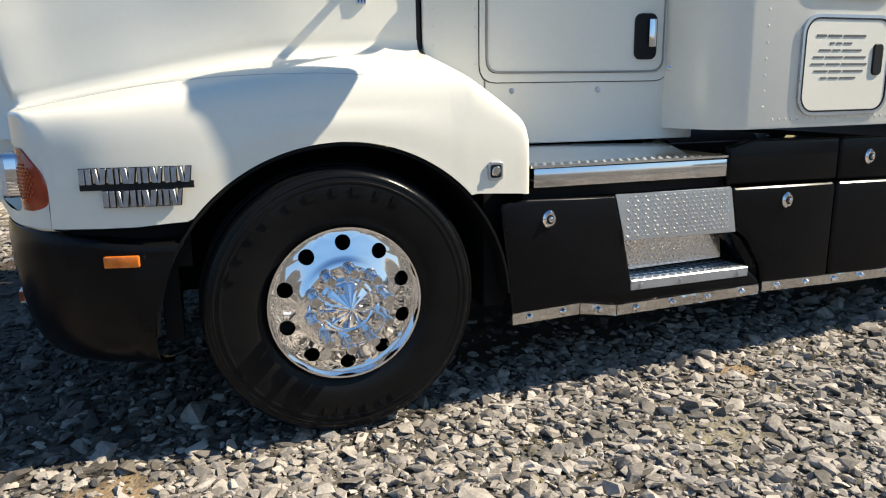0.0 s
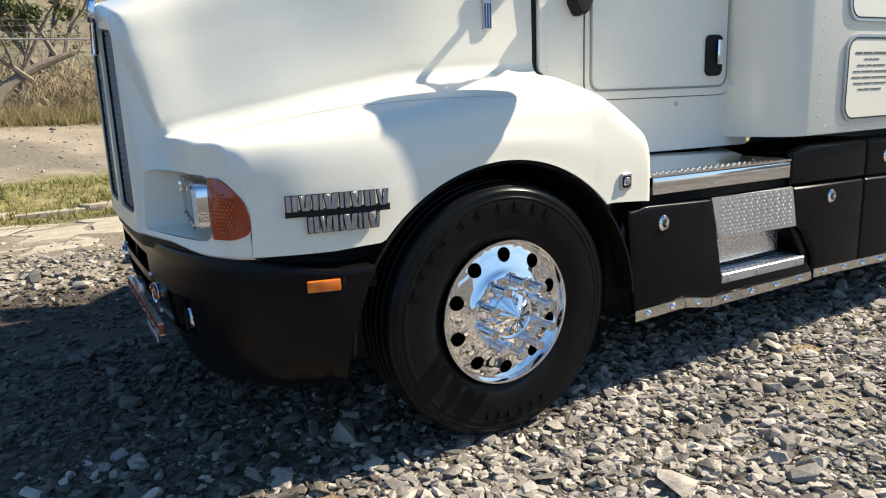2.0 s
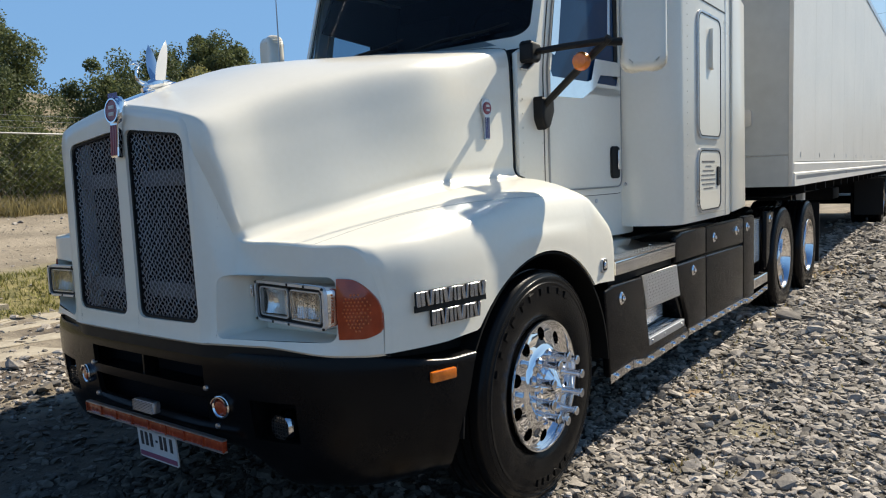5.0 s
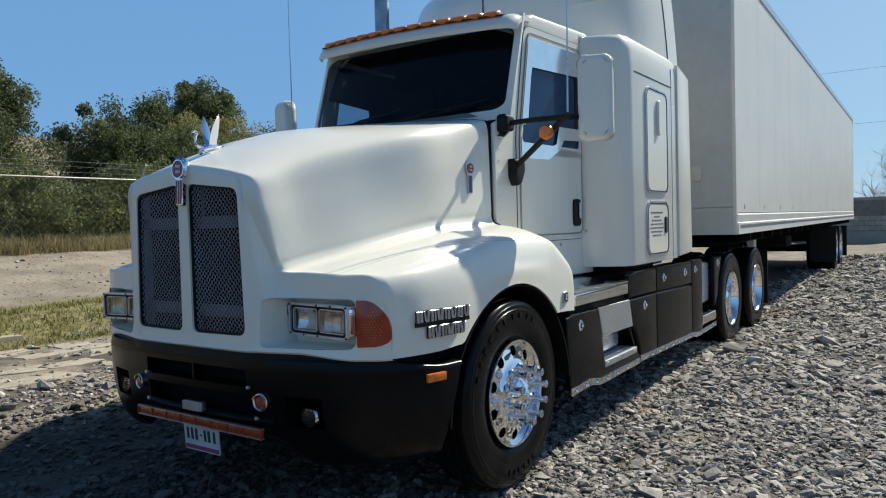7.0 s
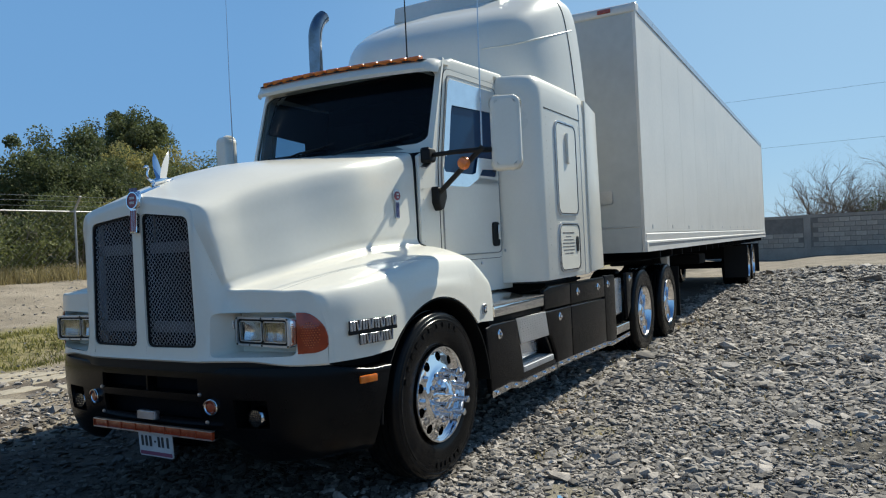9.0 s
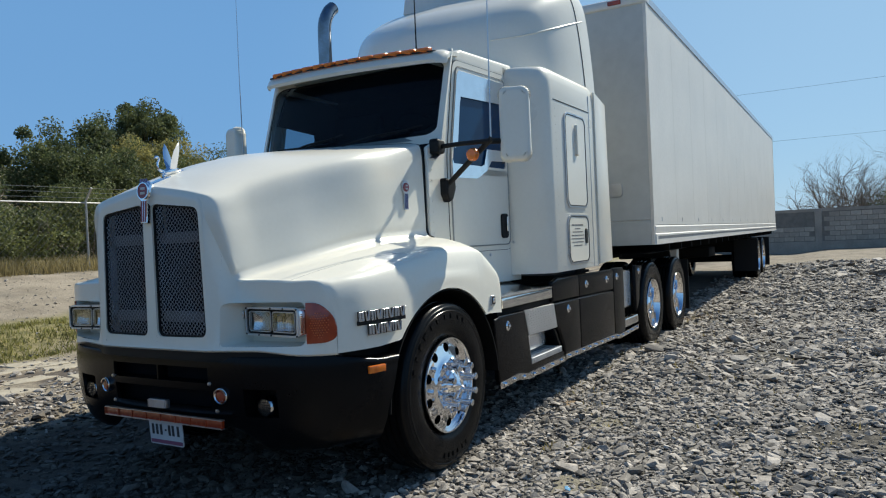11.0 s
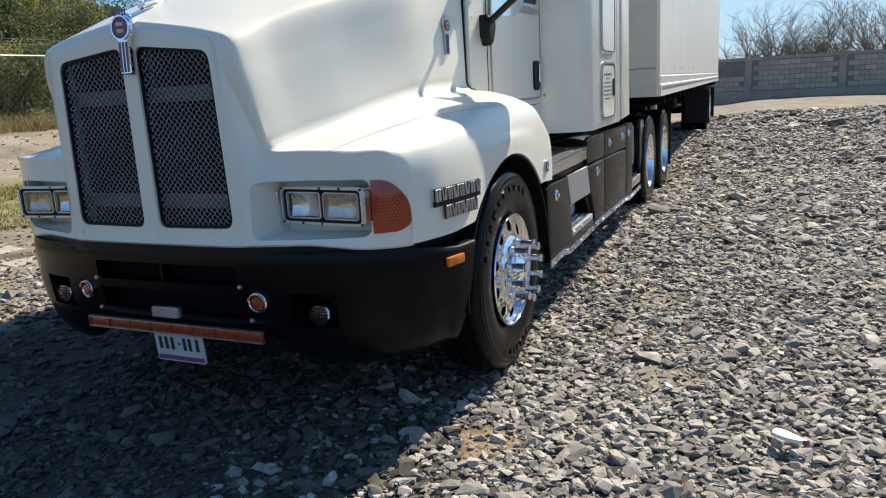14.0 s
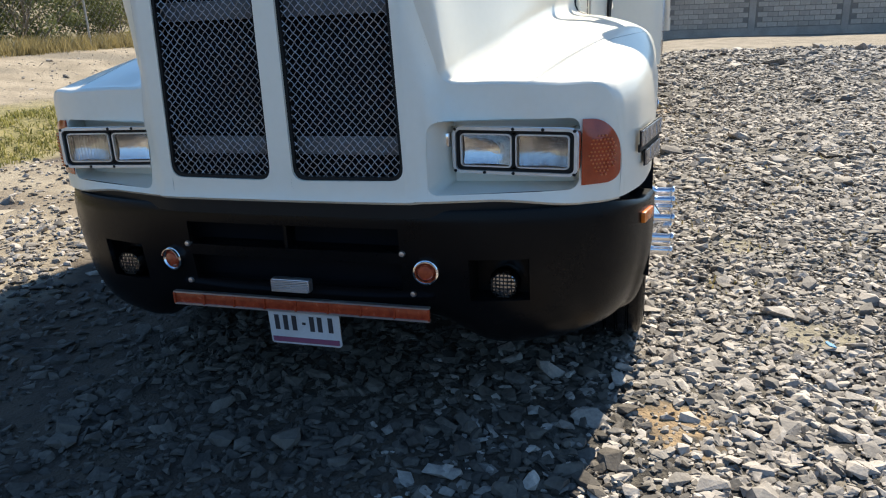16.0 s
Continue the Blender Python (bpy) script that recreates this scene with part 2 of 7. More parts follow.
def lathe_bm(profile, seg=48, axis="y", closed=False, bm=None):
    """Turns (radius, along) points about an axis through the origin."""
    bm = bm or bmesh.new()
    rings = []
    for r, d in profile:
        ring = []
        for k in range(seg):
            a = 2 * math.pi * k / seg
            c, s = r * math.cos(a), r * math.sin(a)
            ring.append(bm.verts.new({"y": (c, d, s), "z": (c, s, d), "x": (d, c, s)}[axis]))
        rings.append(ring)
    pairs = list(zip(rings, rings[1:])) + ([(rings[-1], rings[0])] if closed else [])
    for p, q in pairs:
        for k in range(seg):
            bm.faces.new((p[k], p[(k + 1) % seg], q[(k + 1) % seg], q[k]))
    if not closed:
        for ring, (r, d) in ((rings[0], profile[0]), (rings[-1], profile[-1])):
            if r > 1e-4:
                bm.faces.new(ring)
    bmesh.ops.remove_doubles(bm, verts=bm.verts, dist=1e-5)
    return bm


def tube_bm(points, radius, seg=10, bm=None, taper=None):
    """A round bar along points; taper: the radius at each point."""
    bm = bm or bmesh.new()
    pts = [Vector(p) for p in points]
    rings, side = [], None
    for i, p in enumerate(pts):
        d = (pts[min(i + 1, len(pts) - 1)] - pts[max(i - 1, 0)]).normalized()
        if side is None:
            side = d.orthogonal().normalized()
        else:
            side = (side - d * side.dot(d)).normalized()
        up = d.cross(side)
        r = taper[i] if taper else radius
        rings.append([bm.verts.new(p + r * (math.cos(2 * math.pi * k / seg) * side + math.sin(2 * math.pi * k / seg) * up)) for k in range(seg)])
    for p, q in zip(rings, rings[1:]):
        for k in range(seg):
            bm.faces.new((p[k], p[(k + 1) % seg], q[(k + 1) % seg], q[k]))
    bm.faces.new(rings[0][::-1])
    bm.faces.new(rings[-1])
    return bm


def smooth_row(points, n):
    """n points along a smooth curve through the given ones (Catmull-Rom on a chord-length parameter)."""
    p = np.array(points, float)
    d = np.maximum(np.linalg.norm(np.diff(p, axis=0), axis=1), 1e-6) ** 0.5
    s = np.concatenate([[0], np.cumsum(d)])
    m = np.zeros_like(p)
    for i in range(len(p)):
        a, b = max(i - 1, 0), min(i + 1, len(p) - 1)
        m[i] = (p[b] - p[a]) / (s[b] - s[a])
    out = []
    for u in np.linspace(0, s[-1], n):
        i = min(max(int(np.searchsorted(s, u)) - 1, 0), len(p) - 2)
        h = s[i + 1] - s[i]
        w = (u - s[i]) / h
        out.append((2 * w**3 - 3 * w**2 + 1) * p[i] + (w**3 - 2 * w**2 + w) * h * m[i] + (-2 * w**3 + 3 * w**2) * p[i + 1] + (w**3 - w**2) * h * m[i + 1])
    return np.array(out)


def loft(rows, n_across, n_along):
    """A fine grid of points over rough rows of control points."""
    fine = np.array([smooth_row(r, n_across) for r in rows])
    return np.array([smooth_row(fine[:, j], n_along) for j in range(n_across)]).transpose(1, 0, 2)


def grid_bm(g, bm=None, flip=False, mirror=False):
    bm = bm or bmesh.new()
    for sgn in ((1, -1) if mirror else (1,)):
        vs = [[bm.verts.new((p[0], p[1] * sgn, p[2])) for p in row] for row in g]
        for i in range(len(vs) - 1):
            for j in range(len(vs[0]) - 1):
                bm.faces.new((vs[i][j], vs[i][j + 1], vs[i + 1][j + 1], vs[i + 1][j]))
    bmesh.ops.remove_doubles(bm, verts=bm.verts, dist=1e-4)
    return bm


def thicken(bm, t):
    """Gives a sheet a thickness (inwards of its normals)."""
    bmesh.ops.recalc_face_normals(bm, faces=bm.faces)
    bmesh.ops.solidify(bm, geom=bm.faces[:], thickness=t)
    return bm


def rounded_rect(x0, x1, y0, y1, r, n=5):
    out = []
    for cx, cy, a0 in ((x1 - r, y1 - r, 0), (x0 + r, y1 - r, 90), (x0 + r, y0 + r, 180), (x1 - r, y0 + r, 270)):
        for k in range(n + 1):
            a = radians(a0 + 90 * k / n)
            out.append((cx + r * math.cos(a), cy + r * math.sin(a)))
    return out


def frame_bm(outer, inner, axis, a, b, bm=None):
    """A flat frame between two outlines with the same number of points, from a to b along an axis."""
    bm = bm or bmesh.new()
    def at(p, d):
        return {"x": (d, p[0], p[1]), "y": (p[0], d, p[1]), "z": (p[0], p[1], d)}[axis]
    L = [[bm.verts.new(at(p, d)) for p in ring] for ring, d in ((outer, a), (outer, b), (inner, b), (inner, a))]
    n = len(outer)
    for q in range(4):
        for i in range(n):
            bm.faces.new((L[q][i], L[q][(i + 1) % n], L[(q + 1) % 4][(i + 1) % n], L[(q + 1) % 4][i]))
    return bm

# ---- ground ----
def smoothstep(a, b, x):
    t = min(1.0, max(0.0, (x - a) / (b - a)))
    return t * t * (3 - 2 * t)


def ground_z(x, y):
    """Height of the ground: level under the truck, gravel swelling to the near side, a bank and a slope to the fence."""
    z = 0.035 * smoothstep(0.5, 3, x) * smoothstep(2.9, 2.2, y) + 0.13 * smoothstep(3, 11, x) * smoothstep(3.0, 1.2, y)
    z += 0.06 * smoothstep(9, 16, x) + 0.06 * smoothstep(20, 32, x)
    z += 0.20 * smoothstep(4.9, 6.8, y) + 0.32 * smoothstep(8.85, 9.9, y) + 0.60 * smoothstep(10, 14.6, y)
    far = max(0.0, y - 17)
    z += 0.06 * min(far, 30) + (0.135 * max(0.0, min(far - 25, 170)) + 0.06 * max(0.0, min(far - 140, 60))) * (1 - .55 * smoothstep(80, 220, x))
    z += 0.018 * noise.noise((x * .9, y * .9, 0.3)) + 0.05 * noise.noise((x * .23, y * .23, 1.7))
    if far > 8:
        z += 2.0 * smoothstep(8, 60, far) * noise.noise((x * .03, y * .03, 5.0))
    return z


# bare places in the gravel: x, y, reach, and whether the earth is sandy or ochre
BARE = ((.45, .62, .26, 0), (.55, 1.80, .20, 0), (1.80, 2.02, .20, 0), (-1.22, 2.50, .24, 1), (-.34, 2.42, .15, 1), (2.30, 2.42, .12, 1), (8.1, 2.60, .45, 1))


def ground_mat():
    """Dirt, crushed stone and sand by place, with uneven patches."""
    m = bpy.data.materials.new("yard_ground")
    m.use_nodes = True
    t = m.node_tree
    p = t.nodes["Principled BSDF"]
    N = t.nodes.new
    tc = N("ShaderNodeTexCoord")
    sep = N("ShaderNodeSeparateXYZ")
    t.links.new(tc.outputs["Object"], sep.inputs[0])

    def nz(s, d=5.0):
        n = N("ShaderNodeTexNoise")
        n.inputs["Scale"].default_value, n.inputs["Detail"].default_value = s, d
        t.links.new(tc.outputs["Object"], n.inputs["Vector"])
        return n.outputs[0]

    def mp(src, a, b, lo=0.0, hi=1.0):
        r = N("ShaderNodeMapRange")
        r.inputs[1].default_value, r.inputs[2].default_value, r.inputs[3].default_value, r.inputs[4].default_value = a, b, lo, hi
        t.links.new(src, r.inputs[0])
        return r.outputs[0]

    def mix(f, a, b):
        x = N("ShaderNodeMix")
        x.data_type = "RGBA"
        for k, c in ((6, a), (7, b)):
            if isinstance(c, tuple):
                x.inputs[k].default_value = (*c, 1)
            else:
                t.links.new(c, x.inputs[k])
        if isinstance(f, float):
            x.inputs[0].default_value = f
        else:
            t.links.new(f, x.inputs[0])
        return x.outputs[2]

    def add(a, b, k=1.0):
        x = N("ShaderNodeMath")
        x.operation = "MULTIPLY_ADD"
        t.links.new(b, x.inputs[0])
        x.inputs[1].default_value = k
        t.links.new(a, x.inputs[2])
        return x.outputs[0]

    vor = N("ShaderNodeTexVoronoi")
    vor.inputs["Scale"].default_value = 15.0
    t.links.new(tc.outputs["Object"], vor.inputs["Vector"])
    vcol = N("ShaderNodeSeparateColor")
    t.links.new(vor.outputs["Color"], vcol.inputs[0])
    stones = mix(vcol.outputs[0], (.07, .06, .047), (.19, .165, .13))
    # cell edges go near black: shade between stones, put into the colour
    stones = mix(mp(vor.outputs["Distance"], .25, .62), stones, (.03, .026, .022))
    dirt = mix(mp(nz(3.0), .35, .65), (.16, .13, .098), (.245, .205, .16))
    shade_soil = mix(mp(nz(4.0), .35, .65), (.044, .032, .023), (.080, .058, .039))
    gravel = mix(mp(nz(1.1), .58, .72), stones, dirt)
    sand = mix(mp(nz(1.6), .35, .65), (.20, .165, .12), (.31, .26, .195))
    sand = mix(mp(nz(.55, 3.0), .56, .66), sand, (.17, .145, .11))
    sand = mix(mp(nz(40), .60, .75), sand, (.165, .13, .10))
    pale = mix(mp(nz(2.2), .4, .6), (.19, .152, .108), (.29, .245, .18))
    pale = mix(mp(nz(.75, 3.0), .54, .60), pale, (.090, .070, .053))   # damp brown patches in the packed earth
    pale = mix(mp(nz(26), .60, .70), pale, (.13, .105, .08))
    grass = mix(mp(nz(9.0), .35, .65), (.13, .12, .045), (.25, .21, .09))
    hill = mix(mp(nz(.35), .42, .62), (.22, .172, .105), (.10, .092, .046))
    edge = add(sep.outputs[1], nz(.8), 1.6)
    c = mix(mp(edge, 3.40, 3.66), gravel, shade_soil)                   # brown soil under and before the truck, darkened to stand in for its shade
    ragged = nz(7.0)
    for bx, by, reach, ochre in BARE:
        d = N("ShaderNodeVectorMath")
        d.operation = "DISTANCE"
        d.inputs[1].default_value = (bx, by, ground_z(bx, by))
        t.links.new(tc.outputs["Object"], d.inputs[0])
        tone = ((.22, .15, .085), (.31, .22, .125)) if ochre else ((.17, .15, .11), (.24, .21, .15))
        c = mix(mp(add(d.outputs["Value"], ragged, .5), reach * .75 + .25, reach * 1.25 + .25, 1.0, 0.0), c, mix(mp(nz(22), .35, .65), *tone))
    c = mix(mp(edge, 6.5, 6.85), c, pale)                     # hard pale strip on the far side of the truck
    c = mix(mp(edge, 9.5, 10.0), c, grass)
    c = mix(mp(edge, 11.1, 11.6), c, sand)
    c = mix(mp(edge, 15.0, 15.8), c, grass)
    c = mix(mp(edge, 18.5, 22.0), c, hill)
    far = add(sep.outputs[0], nz(.5), 4.0)
    near_side = mp(edge, 6.2, 6.6, 1.0, 0.0)
    f = N("ShaderNodeMath")
    f.operation = "MULTIPLY"
    t.links.new(mp(far, 19.5, 23.0), f.inputs[0])
    t.links.new(near_side, f.inputs[1])
    c = mix(f.outputs[0], c, mix(mp(nz(2.0), .4, .6), (.17, .14, .10), (.24, .20, .15)))
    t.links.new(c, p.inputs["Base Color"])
    p.inputs["Roughness"].default_value = 0.95
    b = N("ShaderNodeBump")
    b.inputs["Strength"].default_value, b.inputs["Distance"].default_value = 0.8, 0.03
    t.links.new(add(nz(14), nz(70), .45), b.inputs["Height"])
    t.links.new(b.outputs[0], p.inputs["Normal"])
    return m


M_GROUND = ground_mat()
xs = np.concatenate([np.linspace(-400, -40, 10), np.linspace(-36, -5, 16), np.arange(-4, 14, .25), np.arange(14, 34, .5), np.linspace(36, 90, 16), np.linspace(110, 600, 10)])
ys = np.concatenate([np.linspace(-400, -40, 10), np.linspace(-36, -6, 16), np.arange(-5, 16, .25), np.arange(16, 40, 1.0), np.linspace(42, 150, 28), np.linspace(160, 240, 9), np.linspace(280, 600, 6)])
verts = [(x, y, ground_z(x, y)) for x in xs for y in ys]
nx, ny = len(xs), len(ys)
faces = [(i * ny + j, (i + 1) * ny + j, (i + 1) * ny + j + 1, i * ny + j + 1) for i in range(nx - 1) for j in range(ny - 1)]
ground = tagged(new("ground", mesh_of("ground", verts, faces, M_GROUND, True)), "stony yard with crushed gravel, bare dirt and a sandy lane", "ground", kind="structure")

# ---- block wall at the far end ----
M_BLOCK = mat("grey_concrete_block", (.48, .42, .345), .9, dark=(.34, .295, .245), scale=3, fine=30, bump=.5, bump_scale=60, per_piece=.16)
M_MORTAR = mat("mortar", (.24, .215, .185), .95, dark=(.17, .155, .135), bump=.4)
M_RENDER = mat("grey_cement_render", (.40, .355, .30), .92, dark=(.27, .24, .205), scale=1.5, fine=18, bump=.4, bump_scale=30)
WALL_X = 32.1
wall = tagged(new("wall_far", mesh_of("wall_far", *(lambda b: ([v.co[:] for v in b.verts], [[v.index for v in f.verts] for f in b.faces]))((lambda b: (b.verts.index_update(), b)[1])(box_bm(WALL_X + .008, WALL_X + .16, -24, 18, -.3, 2.0))), M_MORTAR)), "grey concrete block wall with cement posts", "wall", kind="structure")

# ---- chain-link fence ----
M_GALV = mat("galvanised_steel", (.46, .46, .45), .45, .8, dark=(.33, .32, .31), scale=8)
FENCE_Y = 14.4

# ---- the tractor ----
YC = 3.757                                   # the truck's middle line
truck = thing("truck_tractor", pose(0, YC, 0), "white sleeper semi truck with black bumper and chrome wheels", "truck")
WHEEL_X, WHEEL_Z = 0.536, 0.513
ARCH_X, ARCH_Z, ARCH_R = 0.540, 0.440, 0.680     # the wheel arch is flatter than the tyre


def arch(x, low):
    """The lower edge of the fender's side at x."""
    d = ARCH_R**2 - (x - ARCH_X) ** 2
    return max(low, ARCH_Z + math.sqrt(d)) if d > 0 else low


# hood and fenders: rows from the front edge back; each from the middle of the top, over the shoulder and the fender, down the side
HOOD = [
    [(-.712, 0, 1.785), (-.71, -.25, 1.748), (-.706, -.400, 1.718), (-.702, -.446, 1.690), (-.698, -.466, 1.60), (-.685, -.485, 1.42), (-.65, -.525, 1.30), (-.602, -.60, 1.246), (-.548, -.90, 1.236), (-.485, -1.050, 1.218), (-.4285, -1.0985, 1.04), (-.4275, -1.0998, .86)],
    [(-.675, 0, 1.81), (-.67, -.25, 1.775), (-.665, -.435, 1.737), (-.655, -.512, 1.690), (-.645, -.534, 1.58), (-.635, -.508, 1.42), (-.605, -.548, 1.305), (-.565, -.62, 1.258), (-.51, -.91, 1.250), (-.425, -1.082, 1.226), (-.388, -1.116, 1.04), (-.385, -1.12, .855)],
    [(-.45, 0, 1.895), (-.45, -.28, 1.865), (-.45, -.460, 1.815), (-.445, -.538, 1.762), (-.44, -.562, 1.62), (-.43, -.56, 1.455), (-.42, -.60, 1.345), (-.39, -.69, 1.292), (-.33, -.97, 1.278), (-.25, -1.132, 1.240), (-.24, -1.160, 1.04), (-.24, -1.165, .855)],
    [(-.12, 0, 2.00), (-.12, -.32, 1.972), (-.12, -.545, 1.905), (-.12, -.615, 1.85), (-.12, -.64, 1.69), (-.11, -.65, 1.53), (-.10, -.70, 1.41), (-.08, -.80, 1.355), (-.04, -1.03, 1.325), (0.0, -1.166, 1.265), (0.0, -1.195, 1.04), (0.0, -1.20, .87)],
    [(.32, 0, 2.075), (.32, -.38, 2.046), (.32, -.665, 2.002), (.32, -.735, 1.945), (.32, -.752, 1.80), (.32, -.765, 1.63), (.32, -.81, 1.485), (.32, -.90, 1.415), (.32, -1.09, 1.37), (.32, -1.178, 1.305), (.32, -1.21, 1.15), (.32, -1.215, .87)],
    [(.64, 0, 2.118), (.64, -.36, 2.100), (.64, -.675, 2.060), (.64, -.750, 2.005), (.64, -.778, 1.85), (.62, -.845, 1.67), (.62, -.87, 1.53), (.62, -.94, 1.455), (.62, -1.105, 1.390), (.62, -1.180, 1.320), (.62, -1.212, 1.15), (.62, -1.217, .87)],
    [(.985, 0, 2.150), (.98, -.42, 2.136), (.965, -.742, 2.108), (.965, -.790, 2.070), (.965, -.802, 1.90), (.965, -.898, 1.67), (.965, -.915, 1.545), (.965, -.965, 1.47), (.965, -1.115, 1.382), (.965, -1.183, 1.322), (.965, -1.213, 1.15), (.965, -1.2175, .87)],
]


# the crease where the hood's side meets the fender's top, row by row
CREASE = [(-.588, -.548, 1.250), (-.550, -.570, 1.260), (-.40, -.605, 1.295), (-.09, -.685, 1.355), (.32, -.750, 1.425), (.62, -.786, 1.446), (.965, -.811, 1.456)]


def creased(row, c):
    """Replaces the soft valley of a row by a straight side and a tight crease at c."""
    c, p4, p8 = Vector(c), Vector(row[4]), Vector(row[8])
    return row[:5] + [tuple(p4.lerp(c, .40)), tuple(p4.lerp(c, .80)), tuple(c + (p4 - c).normalized() * .030), tuple(c + (p8 - c).normalized() * .030), tuple(c.lerp(p8, .5) + Vector((0, 0, .002 if c.x < -.5 else .010)))] + row[8:]


HOOD = [creased(r, c) for r, c in zip(HOOD, CREASE)]
# a row close behind the front edge turns it over a small radius
NOSE = [(.006, 0, .013)] * 3 + [(.014, -.030, .010), (.018, -.038, .004), (.018, -.034, .002), (.016, -.025, .003), (.012, -.013, .006), (.010, -.002, .009), (.011, 0, .010), (.012, -.001, .010), (.014, -.009, .007), (.018, -.0085, .001), (.018, -.0085, 0)]
HOOD.insert(1, [(p[0] + d[0], p[1] + d[1], p[2] + d[2]) for p, d in zip(HOOD[0], NOSE)])


def follow_arch(g, low_of):
    """Ends the side of each fine row on the arch or on the lower edge."""
    for row in g:
        base = row[-14:].copy()
        top = base[0]
        zb = arch(base[-1][0], low_of(base[-1][0]))
        if zb > base[-1][2] + 1e-3:
            z0, z1 = top[2], base[-1][2]
            for k in range(14):
                f = (z0 - base[k][2]) / max(z0 - z1, 1e-6)
                row[-14 + k][2] = z0 - f * (z0 - zb)
    return g


hood_rows = loft(HOOD, 96, 74)
hood_rows = follow_arch(hood_rows, lambda x: 0.86)
bm = grid_bm(hood_rows, mirror=True)
# rear lip of the hood turns in towards the cowl
hood = part("hood", thicken(bm, 0.012), M_WHITE, truck, "cream-white moulded hood with flared fenders", sharp=50)

# the parting line that sweeps over the fender's top
seam = []
for row in hood_rows[4:]:
    top = row[(row[:, 2] < 1.47) & (row[:, 2] > 1.15) & (np.abs(row[:, 1]) > .70)]
    x = float(np.mean(top[:, 0]))
    if x < .66:
        v = float(np.interp(x, [-.50, -.33, -.11, .07, .26, .40, .66], [.895, .918, .965, 1.030, 1.098, 1.132, 1.160]))
        seam.append([float(np.interp(v, -top[:, 1], top[:, 0])), -v, float(np.interp(v, -top[:, 1], top[:, 2])) + .0001])
for sgn in (1, -1):
    part("parting_line", tube_bm([(p[0], p[1] * sgn, p[2]) for p in smooth_row(seam[::2], 90)], .0010, 5), M_SEAMGREY, hood)

# dark gap along the hood's rear edge
edge_line = [tuple(p) for p in hood_rows[-1] if p[2] > 1.44]
for sgn in (1, -1):
    part("rear_edge_seal", tube_bm([(p[0] + .010, p[1] * sgn * .998, p[2] - .004) for p in edge_line[::3]], .009, 6), M_SEAL, hood)

# fender tails behind the hood's rear edge
TAIL = [
    [(1.02, -.80, 1.418), (1.02, -.965, 1.398), (1.02, -1.13, 1.364), (1.02, -1.188, 1.314), (1.02, -1.2145, 1.155), (1.02, -1.218, .90)],
    [(1.075, -.80, 1.355), (1.075, -.96, 1.352), (1.075, -1.14, 1.335), (1.075, -1.194, 1.296), (1.075, -1.215, 1.15), (1.075, -1.218, .90)],
    [(1.240, -.86, 1.216), (1.240, -.96, 1.216), (1.240, -1.165, 1.208), (1.240, -1.204, 1.180), (1.240, -1.216, 1.09), (1.240, -1.218, .890)],
    [(1.278, -.86, 1.172), (1.278, -.96, 1.172), (1.278, -1.165, 1.166), (1.278, -1.203, 1.142), (1.278, -1.215, 1.06), (1.278, -1.217, .886)],
    [(1.290, -.86, 1.120), (1.290, -.96, 1.120), (1.290, -1.165, 1.12), (1.290, -1.200, 1.11), (1.290, -1.211, 1.05), (1.290, -1.213, .886)],
]
for sgn in (1, -1):
    last = hood_rows[-1]
    first = last[int(np.argmin(np.where(last[:, 2] < 1.56, np.abs(last[:, 1]), 9.0))):]
    fine = np.array([smooth_row(first, 34)] + [smooth_row(r, 34) for r in TAIL])
    g = follow_arch(np.array([smooth_row(fine[:, j], 34) for j in range(34)]).transpose(1, 0, 2), lambda x: 0.886)
    g[:, :, 1] *= sgn
    part("fender_tail", thicken(grid_bm(g), 0.012), M_WHITE, truck, sharp=50)

# black inner wheel wells, engine bay walls
for sgn in (1, -1):
    w = bmesh.new()
    n = 24
    rings = []
    for d in (-1.209, -0.62):
        rings.append([w.verts.new((ARCH_X + (ARCH_R - .004) * math.cos(math.pi * (.02 + .96 * k / n)), sgn * d, ARCH_Z + (ARCH_R - .004) * math.sin(math.pi * (.02 + .96 * k / n)))) for k in range(n + 1)])
    for k in range(n):
        w.faces.new((rings[0][k], rings[0][k + 1], rings[1][k + 1], rings[1][k]))
    w.faces.new(rings[1])
    part("wheel_well", thicken(w, 0.01), M_FRAME, truck)

for sgn in (1, -1):
    for x0, x1, z0, z1 in ((-.11, -.045, .42, .86), (1.14, 1.24, .40, .90)):
        part("splash_guard", box_bm(x0, x1, min(-sgn * .60, -sgn * 1.10), max(-sgn * .60, -sgn * 1.10), z0, z1, .01), M_FRAME, truck)

# ---- the front: grille face, lamps ----
def lip_z(v):
    """Height of the front's lower edge, higher in the middle."""
    return .862 + .028 * smoothstep(1.02, .70, abs(v))


LIP = np.polyfit([.36, .48, .60, .75, .90, 1.0, 1.0998], [-.709, -.688, -.660, -.618, -.565, -.514, -.4275], 4)
EDGE_V, EDGE_X, EDGE_Z = -hood_rows[0][:, 1], hood_rows[0][:, 0], hood_rows[0][:, 2]


def top_edge(v):
    """Height of the front's upper edge at v, over the nose and then the fender."""
    return float(np.interp(abs(v), EDGE_V, EDGE_Z))


